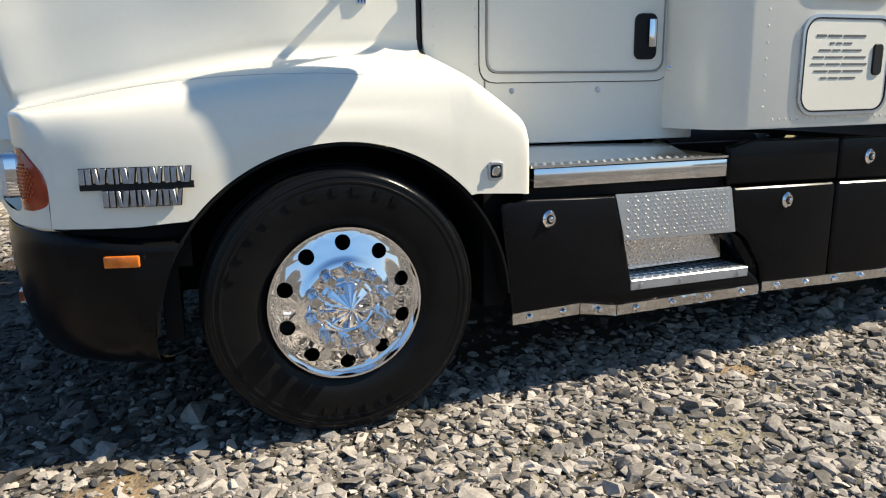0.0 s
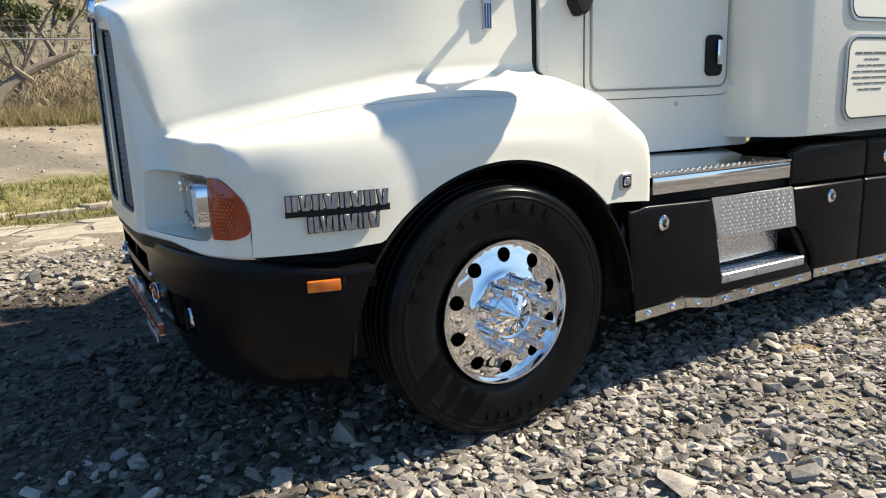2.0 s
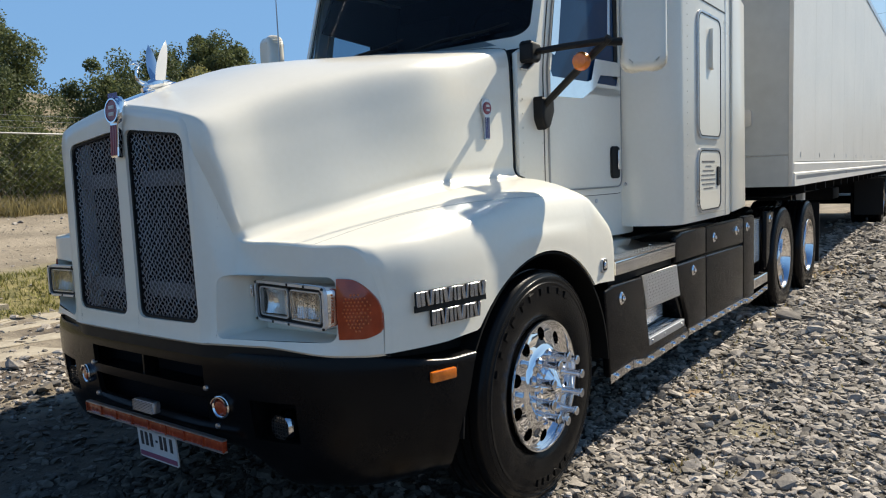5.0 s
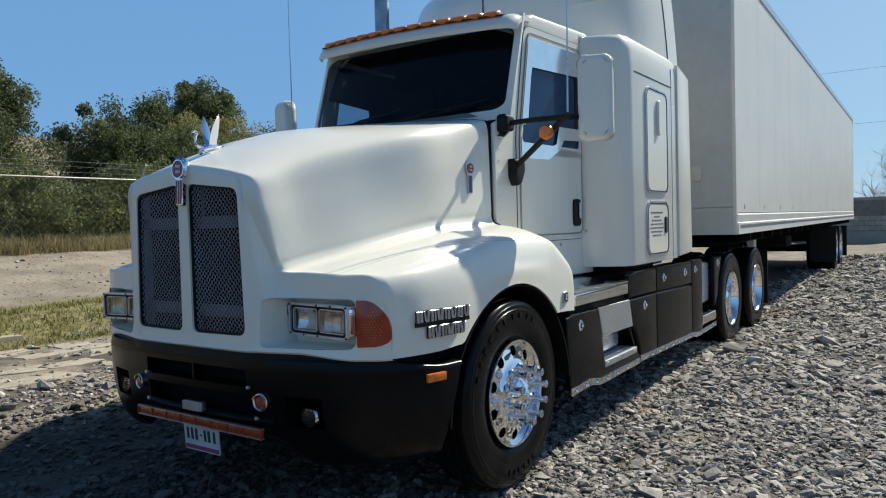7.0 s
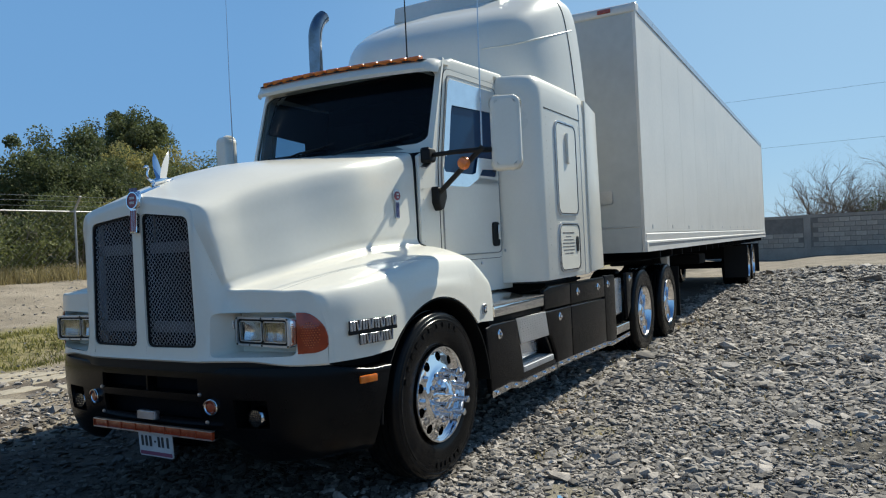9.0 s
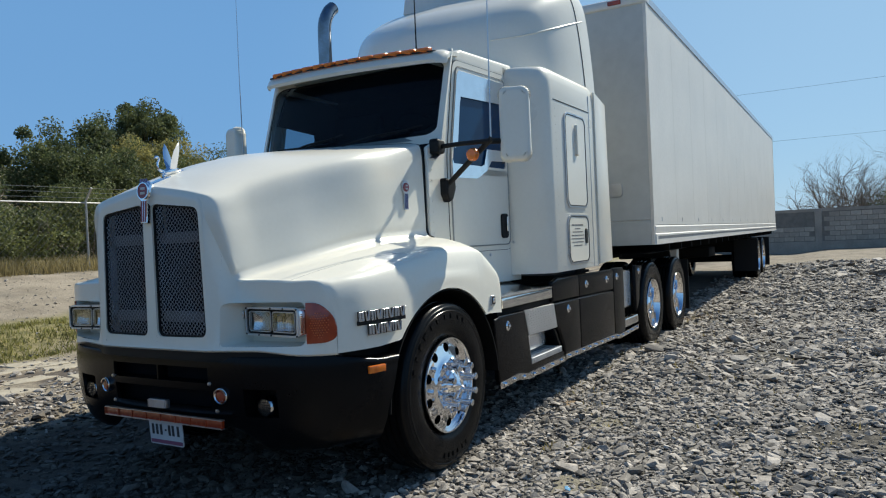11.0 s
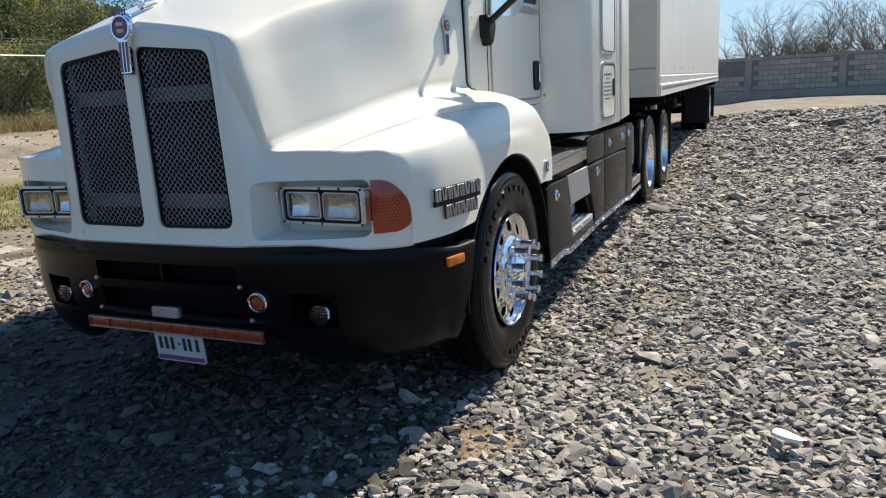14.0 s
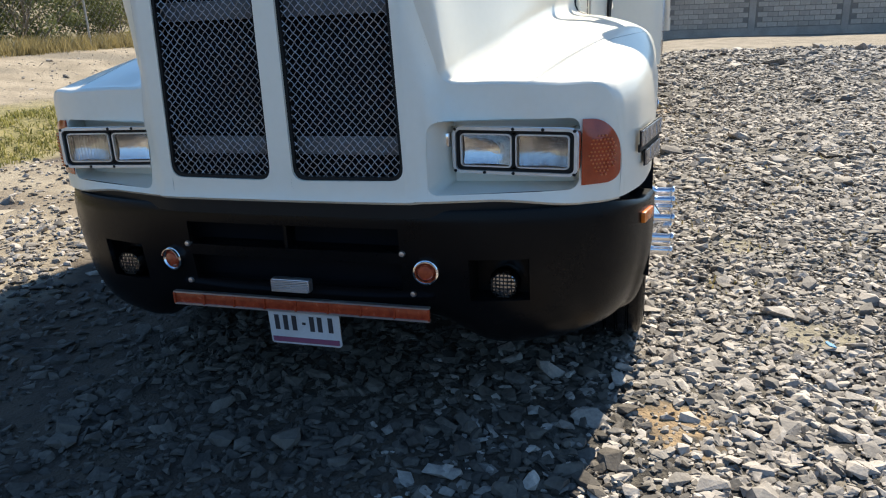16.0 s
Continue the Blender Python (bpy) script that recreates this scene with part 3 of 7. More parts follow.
def front_x(v, z):
    """The front face's place at the side offset v and height z."""
    a = abs(v)
    x = float(np.interp(a, EDGE_V, EDGE_X))
    low = float(np.interp(a, [.40, .472, .512, .548, .60, .70, .80], [-.702, -.684, -.665, -.641, -.612, -.582, -.560]))
    if .40 < a < .80:                                   # below the upper edge the corner fills out
        x += (min(low, x) - x) * smoothstep(0, .24, top_edge(v) - z)
    if a > .30:                                         # the lower lip runs on one even curve
        lip = float(np.polyval(LIP, a))
        x += (min(lip, x) - x) * smoothstep(1.06, .88, z) * smoothstep(.30, .50, a)
    return x - 0.015 * min(1.0, max(0.0, (0.94 - z) / 0.08)) ** 2 * smoothstep(1.09, .90, abs(v))


def round_corners(c, r, n=5):
    out = []
    for k in range(len(c)):
        p, q, s = Vector(c[k - 1]), Vector(c[k]), Vector(c[(k + 1) % len(c)])
        a, b = q + (p - q).normalized() * r, q + (s - q).normalized() * r
        for i in range(n + 1):
            u = i / n
            out.append(tuple((1 - u) ** 2 * a + 2 * u * (1 - u) * q + u * u * b))
    return out


def grille_outline(sgn, grow=0.0, n=5):
    """Opening outline (v, z): inner side nearly upright, outer side leaning, rounded corners."""
    d = -.018 * sgn
    c = [(.040 + d - grow, .955 - grow), (.424 + d + grow, .959 - grow), (.402 + d + grow, 1.655 + grow), (.036 + d - grow, 1.695 + grow)]
    return [(sgn * v, z) for v, z in round_corners(c, .045, n)]


def lamp_opening(grow=0.0):
    return rounded_rect(.512 - grow, .974 + grow, .908 - grow, 1.135 + grow, .03, 5)


def span_of(outline, v):
    """Where an upright line at v crosses a closed outline: its lowest and highest point."""
    zs = []
    for (a, z0), (b, z1) in zip(outline, outline[1:] + outline[:1]):
        if (a - v) * (b - v) <= 0 and a != b:
            zs.append(z0 + (z1 - z0) * (v - a) / (b - a))
    return (min(zs), max(zs)) if len(zs) > 1 else None


openings = {sgn: [[(abs(v), z) for v, z in grille_outline(sgn)], lamp_opening()] for sgn in (1, -1)}
cuts = sorted({round(v, 5) for o in openings[1] + openings[-1] for v, z in o} | {round(float(v), 5) for v in np.linspace(0, 1.0995, 120)} | {round(float(v), 5) for v in EDGE_V if v < 1.0995})
cuts = [v for k, v in enumerate(cuts) if k == 0 or v - cuts[k - 1] > 4e-4]
w = bmesh.new()
for sgn in (1, -1):
    for v0, v1 in zip(cuts, cuts[1:]):
        e = 1e-5
        bounds = [[.905, top_edge(v0)], [.905, top_edge(v1)]]
        for o in openings[sgn]:
            a, b = span_of(o, v0 + e), span_of(o, v1 - e)
            if a and b:
                bounds = [[bounds[0][0], *a, bounds[0][1]], [bounds[1][0], *b, bounds[1][1]]]
        bounds = [[lip_z(v0), .905] + bounds[0], [lip_z(v1), .905] + bounds[1]]
        for k in range(0, len(bounds[0]), 2):
            n = 14 if k else 5
            cols = []
            for v, bd in ((v0, bounds[0]), (v1, bounds[1])):
                cols.append([w.verts.new((front_x(v, z), sgn * v, z)) for z in np.linspace(bd[k], bd[k + 1], n + 1)])
            for i in range(n):
                w.faces.new((cols[0][i], cols[1][i], cols[1][i + 1], cols[0][i + 1]))
bmesh.ops.remove_doubles(w, verts=w.verts, dist=2e-4)
face = part("front_face", w, M_WHITE, truck, "cream-white front with two grille openings", sharp=60)


def front_normal(co):
    """The front's own slope, so that its many strips shade as one skin."""
    h, y, z = .022, co.y, co.z
    n = Vector((-1, (front_x(y + h, z) - front_x(y - h, z)) / (2 * h), (front_x(y, z + h) - front_x(y, z - h)) / (2 * h)))
    side = float(np.interp(z, [1.25, 1.30, 1.42, 1.60, 1.69], [.56, .535, .505, .466, .446]))
    if z > 1.26 and abs(y) > side - .045:               # the pillar rounds over towards the hood's side
        n += Vector((0, math.copysign(.9, y), 0)) * smoothstep(side - .045, side, abs(y)) * smoothstep(1.26, 1.40, z)
    if abs(y) < .47:                                    # and its upper edge towards the hood's top
        n += Vector((0, 0, .7)) * smoothstep(.035, 0, top_edge(y) - z)
    return n.normalized()


face.data.normals_split_custom_set_from_vertices([front_normal(v.co) for v in face.data.vertices])
# returns of the openings, and the lamp pockets
for sgn in (1, -1):
    w = bmesh.new()
    o = grille_outline(sgn)
    a = [w.verts.new((front_x(v, z), v, z)) for v, z in o]
    b = [w.verts.new((front_x(v, z) + .03, v, z)) for v, z in o]
    for k in range(len(o)):
        w.faces.new((a[k], a[(k + 1) % len(o)], b[(k + 1) % len(o)], b[k]))
    part("opening_return", w, M_WHITE, face)
    w = bmesh.new()
    o = [(sgn * v, z) for v, z in lamp_opening()]
    a = [w.verts.new((front_x(v, z), v, z)) for v, z in o]
    b = [w.verts.new((-.476 + .035 * (abs(v) - .57) / .38, sgn * max(.556, abs(v) - .002), 1.022 + (z - 1.022) * .95)) for v, z in o]
    for k in range(len(o)):
        w.faces.new((a[k], a[(k + 1) % len(o)], b[(k + 1) % len(o)], b[k]))
    w.faces.new(b)
    part("lamp_pocket", w, M_WHITE, face, sharp=40)
    # the lower lip turns under
    w = bmesh.new()
    vs = np.linspace(0, 1.0995, 60)
    g = np.array([[(front_x(v, lip_z(v)) + dx, sgn * v * (1 - dx * .2), lip_z(v) - dz) for v in vs] for dx, dz in ((0, 0), (.012, .010), (.06, .012))])
    grid_bm(g, w)
    part("lower_lip", w, M_WHITE, face)

# ---- bumper ----
PLAN = [(-.674, 0), (-.67, .35), (-.648, .60), (-.605, .80), (-.545, .95), (-.452, 1.07), (-.33, 1.145), (-.18, 1.19), (-.015, 1.213)]
LEVELS = ((0.0, 1.0, .0), (.09, 1.004, -.006), (.30, 1.004, -.004), (.52, 0.996, .004), (.72, 0.98, .018), (.88, 0.955, .045), (.97, .92, .085), (1.0, .88, .12))


def bumper_foot(v):
    """Height of the bumper's lower edge: higher in the middle, where the strip hangs."""
    return .445 - .115 * smoothstep(.50, .80, abs(v))


def bumper_x(v, z):
    a = abs(v)
    x = float(np.interp(a, [p[1] for p in PLAN], [p[0] for p in PLAN]))
    u = (.845 - z) / (.845 - bumper_foot(v))
    return x + float(np.interp(u, [p[0] for p in LEVELS], [p[2] for p in LEVELS]))


def side_top(x):
    """The bumper's upper edge sinks away from the fender towards its rear ends."""
    return .845 - .050 * smoothstep(-.52, -.12, x)


rows = []
fine_plan = smooth_row(PLAN, 40)
for u, k, dx in LEVELS:
    row = []
    for x, v in fine_plan:
        zt = side_top(x)
        z = zt - u * (zt - bumper_foot(v))
        rear = max(0.0, (x + .25) / .25)            # the rear end leans forward below
        row.append((x + dx - rear * (0.845 - z) * 0.40, -v * k, z))
    rows.append(row)
# the upper edge turns in to a narrow ledge at the sides
ledge = []
for x, v in fine_plan:
    k = smoothstep(-.46, -.20, x)
    ledge.append((x + .004, -(v - .072 * k), side_top(x) + .008 + .006 * k))
rows.insert(0, ledge)
g = np.array([smooth_row(np.array(rows)[:, j], 44) for j in range(40)]).transpose(1, 0, 2)
bm = grid_bm(g, mirror=True)
# openings: two slots in the middle, a pocket for each fog lamp
for co, no in [((0, s_ * v, 0), (0, 1, 0)) for s_ in (1, -1) for v in (.40, .63, .825)] + [((0, 0, z), (0, 0, 1)) for z in (.535, .565, .665, .685, .705, .79)]:
    bmesh.ops.bisect_plane(bm, geom=[e for e in bm.verts[:] + bm.edges[:] + bm.faces[:]], dist=1e-5, plane_co=co, plane_no=no)
cut = []
for f in bm.faces:
    c = f.calc_center_median()
    a = abs(c.y)
    if (a < .40 and .705 < c.z < .79) or (a < .40 and .565 < c.z < .665) or (.63 < a < .825 and .535 < c.z < .685 and c.x < -.45):
        cut.append(f)
bmesh.ops.delete(bm, geom=cut, context="FACES")
bumper = part("bumper", thicken(bm, 0.02), M_BLACK, truck, "satin black wrap-around plastic bumper", sharp=45)
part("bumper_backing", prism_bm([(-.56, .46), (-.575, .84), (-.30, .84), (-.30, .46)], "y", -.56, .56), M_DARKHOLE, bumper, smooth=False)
part("slot_divider", box_bm(-.665, -.60, .012, .024, .70, .795), M_BLACK, bumper, smooth=False)
part("tow_shelf", box_bm(-.668, -.55, -.42, .42, .672, .700, .006), M_BLACK, bumper)
# the black gap between hood and bumper
w = bmesh.new()
gap = []
for v in np.linspace(-1.10, 1.10, 45):
    gap.append((front_x(v, .87) + .03, v))
r0 = [w.verts.new((x, v, .83)) for x, v in gap]
r1 = [w.verts.new((x, v, lip_z(v) + .012)) for x, v in gap]
for k in range(len(gap) - 1):
    w.faces.new((r0[k], r0[k + 1], r1[k + 1], r1[k]))
part("gap_seal", w, M_SEAL, truck)
for sgn in (1, -1):
    w = bmesh.new()
    grid_bm(np.array([[(x + .02, sgn * (v - .066 * smoothstep(-.46, -.2, x) - .012), z) for x, v in fine_plan if x > -.48] for z in (.70, .80, .885)]), w)
    part("side_gap_liner", thicken(w, .006), M_FRAME, truck)

for sgn in (1, -1):
    # side marker lamp
    mk = part("side_marker", box_bm(-.275, -.160, -.012, .012, .728, .768, .006), M_AMBER, bumper, "amber side marker lamp", m=pose(-.24, sgn * 1.184, 0, 0, 0, sgn * 15.0) @ pose(.24, 0, 0))
    part("marker_base", box_bm(-.295, -.14, -.006, .006, .720, .776, .004), M_SEAL, mk, m=pose(0, -sgn * 0.010, 0))
    # fog lamp in its pocket
    fog = part("fog_lamp", lathe_bm([(0.0, .030), (.040, .026), (.052, .010), (.056, -.02), (.050, -.05), (.0, -.05)], 28, "x"), M_REFLECTOR, bumper, "round fog lamp with a wire grid", m=pose(-.572, sgn * .738, .588) @ pose(0, 0, 0, 0, 0, 180))
    for k in np.linspace(-.04, .04, 7):
        h = math.sqrt(max(.046**2 - k * k, 1e-5))
        part("grid_wire", box_bm(.030, .033, k - .0012, k + .0012, -h, h), M_SEAL, fog, smooth=False)
        part("grid_wire", box_bm(.0305, .0335, -h, h, k - .0012, k + .0012), M_SEAL, fog, smooth=False)
    pocket = bmesh.new()
    pr = rounded_rect(.628, .827, .533, .687, .004, 2)
    a = [pocket.verts.new((bumper_x(v, z) + .012, sgn * v, z)) for v, z in pr]
    b = [pocket.verts.new((-.525, sgn * (.71 + (v - .71) * .92), .59 + (z - .59) * .9)) for v, z in pr]
    for k in range(len(pr)):
        pocket.faces.new((a[k], a[(k + 1) % len(pr)], b[(k + 1) % len(pr)], b[k]))
    pocket.faces.new(b)
    part("fog_pocket", pocket, M_BLACK, bumper)
    # round amber lamp with a chrome visor
    lamp = part("round_lamp", lathe_bm([(0.0, .022), (.026, .018), (.036, .006), (.038, -.012), (0, -.012)], 28, "x"), M_RED, bumper, "small round amber lamp with chrome visor ring", m=pose(-.660, sgn * .487, .642, 0, 0, 180 - sgn * 9) @ Matrix.Scale(.88, 4))
    part("chrome_ring", lathe_bm([(.037, -.015), (.047, -.015), (.049, .012), (.042, .016), (.037, .010)], 28, "x", closed=True), M_CHROME, lamp)
    w = bmesh.new()
    arc = [(math.cos(a), math.sin(a)) for a in np.linspace(radians(15), radians(165), 16)]
    r = [[w.verts.new((d, q * c[0], q * c[1])) for c in arc] for d, q in ((0.0, .046), (.024, .047), (.024, .043), (0, .042))]
    for k in range(4):
        for i in range(15):
            w.faces.new((r[k][i], r[k][i + 1], r[(k + 1) % 4][i + 1], r[(k + 1) % 4][i]))
    part("visor", w, M_CHROME, lamp)
    # pale bolt heads
    for v, z in ((.41, .705), (.435, .555)):
        part("bolt", lathe_bm([(0, .012), (.009, .010), (.012, .0), (.012, -.008), (0, -.008)], 10, "x"), M_SILVER, bumper, m=pose(bumper_x(v, z) - .001, sgn * v, z, 0, 0, 180))
# red reflector strip in short lengths, number plate, middle lamp
strip = part("reflector_strip", box_bm(-.004, .012, -.497, .497, -.021, .021, .003), M_RED, bumper, "red reflector strip in short lengths", m=pose(-.668, 0.003, .490, 0, 0, 0))
for k in range(9):
    v = -.497 + .994 * k / 8
    part("joint", box_bm(-.009, -.003, v - .004, v + .004, -.021, .021), M_RED, strip, smooth=False)
for z in (-.023, .023):
    part("strip_edge", box_bm(-.008, .012, -.499, .499, z - .003, z + .003), M_SILVER, strip, smooth=False)
plate = part("number_plate", prism_bm(rounded_rect(-.15, .15, -.0825, .0825, .012, 3), "x", -.003, .003), M_PLATE, bumper, "white number plate with plain dark bars", smooth=False, m=pose(-.648, -.012, .402, 0, -4, 0) @ Matrix.Diagonal((1, .93, .93, 1)))
for k, v in enumerate((-.115, -.078, -.041, .0, .034, .067, .112)):
    wd = .0095 if k not in (3,) else .007
    hh = .032 if k not in (3,) else .005
    part("bar", box_bm(-.0055, -.0035, -v - wd, -v + wd, .012 - hh, .012 + hh), M_INK, plate, smooth=False)
part("lower_band", box_bm(-.0055, -.0035, -.142, .142, -.074, -.052), M_INK_SOFT, plate, smooth=False)
ribbed = part("ribbed_lamp", box_bm(-.015, .02, -.075, .075, -.025, .025, .01), M_SILVER, bumper, "small pale ribbed lamp", m=pose(-.672, 0.010, .570))
for k in range(7):
    part("rib", box_bm(-.021, -.012, -.07, .07, -.021 + k * .0065, -.018 + k * .0065), M_SILVER, ribbed, smooth=False)

# ---- grille mesh, headlamps, turn lamps, badges ----
def inside(pt, poly):
    x, y = pt
    c = False
    for (x0, y0), (x1, y1) in zip(poly, poly[1:] + poly[:1]):
        if (y0 > y) != (y1 > y) and x < (x1 - x0) * (y - y0) / (y1 - y0) + x0:
            c = not c
    return c


for sgn in (1, -1):
    outline = grille_outline(sgn)
    grille = part("grille", frame_bm(grille_outline(sgn, .004), grille_outline(sgn, -.010), "x", -.700, -.672), M_SEAL, truck, "dark grille with a diamond mesh of bright wire")
    # two sets of crimped wires that cross
    w = bmesh.new()
    gap, th = 0.0240, 0.0017
    vc, zc = sgn * .23 - .018, 1.32
    for way in (1, -1):
        d = Vector((way * .93, 1.0)).normalized()
        nrm = Vector((-d.y, d.x))
        for k in range(-32, 33):
            o = Vector((vc, zc)) + nrm * (k * gap * .82)
            run = []
            for s in np.arange(-.60, .60, gap * .25):
                p = o + d * s
                if inside((p.x, p.y), outline):
                    run.append((p.x, p.y, s))
                elif run:
                    break
            if len(run) < 3:
                continue
            pts = []
            for v, z, s in run[::2] + [run[-1]]:
                ph = math.cos(math.pi * s / (gap * .82)) * way
                pts.append((-.688 + .0035 * ph, v, z))
            tube_bm(pts, th, 4, w)
    part("wire_mesh", w, M_MESH, grille, smooth=False)
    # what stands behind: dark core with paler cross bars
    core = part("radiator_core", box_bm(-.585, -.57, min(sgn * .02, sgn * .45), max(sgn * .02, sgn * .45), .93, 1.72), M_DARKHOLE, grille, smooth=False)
    for z in (1.06, 1.50):
        part("cross_bar", box_bm(-.640, -.625, min(sgn * .03, sgn * .44), max(sgn * .03, sgn * .44), z - .03, z + .03, .006), M_CROSSBAR, core)

    # headlamp pair in a chrome bezel
    lean = 6.0 * sgn
    hl = part("headlamp", frame_bm([(sgn * a, b) for a, b in rounded_rect(-.192, .192, -.080, .080, .028, 5)], [(sgn * a, b) for a, b in rounded_rect(-.182, .182, -.070, .070, .018, 5)], "x", -.018, .02), M_BEZEL, truck,
              "pair of rectangular headlamps in a chrome bezel", m=pose(-.540, sgn * .768, 1.031, 0, 0, lean) @ Matrix.Diagonal((1, 1.08, .95, 1)))
    part("pedestal", frame_bm([(sgn * a, b) for a, b in rounded_rect(-.194, .194, -.082, .082, .029, 5)], [(sgn * a, b) for a, b in rounded_rect(-.184, .184, -.072, .072, .020, 5)], "x", -.004, .066), M_CHROME, hl)
    part("bezel_gasket", frame_bm([(sgn * a, b) for a, b in rounded_rect(-.1825, .1825, -.0705, .0705, .018, 5)], [(sgn * a, b) for a, b in rounded_rect(-.174, .174, -.063, .063, .014, 5)], "x", -.008, .03), M_SEAL, hl)
    part("dark_gasket", box_bm(.044, .050, -.178, .178, -.066, .066), M_SEAL, hl, smooth=False)
    for k in (-1, 1):
        lamp = part("lamp_unit", frame_bm([(k * .087 + a, b) for a, b in rounded_rect(-.081, .081, -.0575, .0575, .014, 4)], [(k * .087 + a, b) for a, b in rounded_rect(-.0765, .0765, -.053, .053, .011, 4)], "x", -.012, .004), M_BEZEL, hl)
        part("lamp_seal", frame_bm([(k * .087 + a, b) for a, b in rounded_rect(-.0868, .0868, -.0635, .0635, .016, 4)], [(k * .087 + a, b) for a, b in rounded_rect(-.0812, .0812, -.0577, .0577, .014, 4)], "x", -.006, .044), M_SEAL, lamp)
        w = bmesh.new()
        gx = np.linspace(-.0765, .0765, 15)
        gz = np.linspace(-.053, .053, 11)
        vs = [[w.verts.new((.040 - .034 * ((a / .0765) ** 2 * .6 + (b / .053) ** 2 * .4), k * .087 + a, b)) for a in gx] for b in gz]
        for i in range(10):
            for j in range(14):
                w.faces.new((vs[i][j], vs[i][j + 1], vs[i + 1][j + 1], vs[i + 1][j]))
        part("reflector", w, M_REFLECTOR, lamp)
        lens = part("lens", box_bm(-.012, -.008, k * .087 - .0765, k * .087 + .0765, -.053, .053), M_LENS, lamp, smooth=False)
        lens.visible_shadow = False
        for j in range(-6, 7):
            part("flute", box_bm(-.014, -.012, k * .087 + j * .012 - .0045, k * .087 + j * .012 + .0045, -.0515, .0515), M_LENS, lens, smooth=False) if k * sgn > 0 else None
    part("bracket", box_bm(-.030, -.008, -sgn * .222 - .024, -sgn * .222 + .024, .012, .060, .006), M_CHROME, hl)
    for a, b in ((-.183, .072), (.183, .072), (-.183, -.072), (.183, -.072), (0, .075), (0, -.075), (.09, -.075), (-.09, .075)):
        part("screw", lathe_bm([(0, -.021), (.005, -.020), (.006, -.016)], 8, "x"), M_SEAL, hl, m=pose(0, a, b))
    # turn lamp that wraps round the corner
    def corner(v):
        return front_x(v, 1.03) - .007
    w = bmesh.new()
    rows = []
    for k, v in enumerate(.982 + .1165 * np.sin(np.linspace(0, math.pi / 2, 22))):
        u = (v - .982) / .1165
        q_ = max(0.0, (u - .25) / .75)
        zt = 1.130 - .004 * u - .120 * (1 - math.sqrt(max(0.0, 1 - q_ * q_)))
        q2 = max(0.0, (u - .62) / .38)
        zb = .918 + .004 * u + .030 * (1 - math.sqrt(max(0.0, 1 - q2 * q2)))
        rows.append([(corner(v) - .012 * (1 - (q / 5 - 1) ** 2) * math.sin(math.pi * min(1.0, .12 + u * .88)), sgn * v, zb + (zt - zb) * q / 10) for q in range(11)])
    # the edges turn back to the body
    rows = [[(p[0] + .014, p[1], p[2]) for p in rows[0]]] + rows + [[(p[0] + .02, p[1] + sgn * .002, p[2]) for p in rows[-1]]]
    grid_bm(np.array(rows), w)
    for side in (0, -1):
        e = [w.verts.new((p[side][0], p[side][1], p[side][2])) for p in rows]
        f = [w.verts.new((p[side][0] + .014, p[side][1], p[side][2])) for p in rows]
        for k in range(len(e) - 1):
            w.faces.new((e[k], e[k + 1], f[k + 1], f[k]))
    turn = part("turn_lamp", w, M_TURN, truck, "orange wrap-around turn lamp lens", sharp=60)
    for r_ in range(11):
        for c_ in range(8):
            v = 1.0 + c_ * .011 + (.0055 if r_ % 2 else 0)
            z = .95 + r_ * .0125
            if v > 1.085 or (v - 1.045) ** 2 / .0017 + (z - 1.015) ** 2 / .0046 > 1:
                continue
            part("bead", lathe_bm([(0, -.0035), (.003, -.0025), (.0042, .001)], 6, "x"), M_TURNDOT, turn, m=pose(corner(v) - .0105, sgn * v, z))

# winged nose badge in plain shapes
badge = part("nose_badge", prism_bm([(-.028, -.13), (.028, -.13), (.028, .0), (.05, .02), (.05, .085), (.028, .105), (-.028, .105), (-.05, .085), (-.05, .02), (-.028, .0)], "x", -.012, .012, .004, 1), M_CHROME, truck, "chrome and red nose badge above the grille", m=pose(-.724, -.030, 1.716, 0, 3, 0) @ Matrix.Scale(1.0, 4))
part("disc", lathe_bm([(0, .018), (.038, .018), (.043, .012), (.043, .0)], 28, "x"), M_BADGE_RED, badge, m=pose(0, 0, .05, 0, 0, 180))
part("ring", lathe_bm([(.042, .020), (.048, .020), (.048, .0), (.042, .0)], 28, "x", closed=True), M_CHROME, badge, m=pose(0, 0, .05, 0, 0, 180))
for z in (.063, .037):
    part("mark", box_bm(-.021, -.017, -.018, .018, z - .007, z + .007, .002), M_PLATE, badge)
for k in range(3):
    part("stripe", box_bm(-.0145, -.011, -.021 + k * .017, -.013 + k * .017, -.122, -.005), M_BADGE_RED, badge, smooth=False)
for k in range(5):
    part("crest", box_bm(-.0145, -.011, -.03 + k * .0135, -.024 + k * .0135, .095, .118), M_BADGE_BLUE, badge, smooth=False)
part("nose_fin", prism_bm([(-.70, 1.60), (-.70, 1.78), (-.665, 1.815), (-.55, 1.862), (-.52, 1.852), (-.60, 1.80), (-.62, 1.60)], "y", -.035, .035, .012, 2), M_CHROME, truck, "bright chrome crown over the grille")

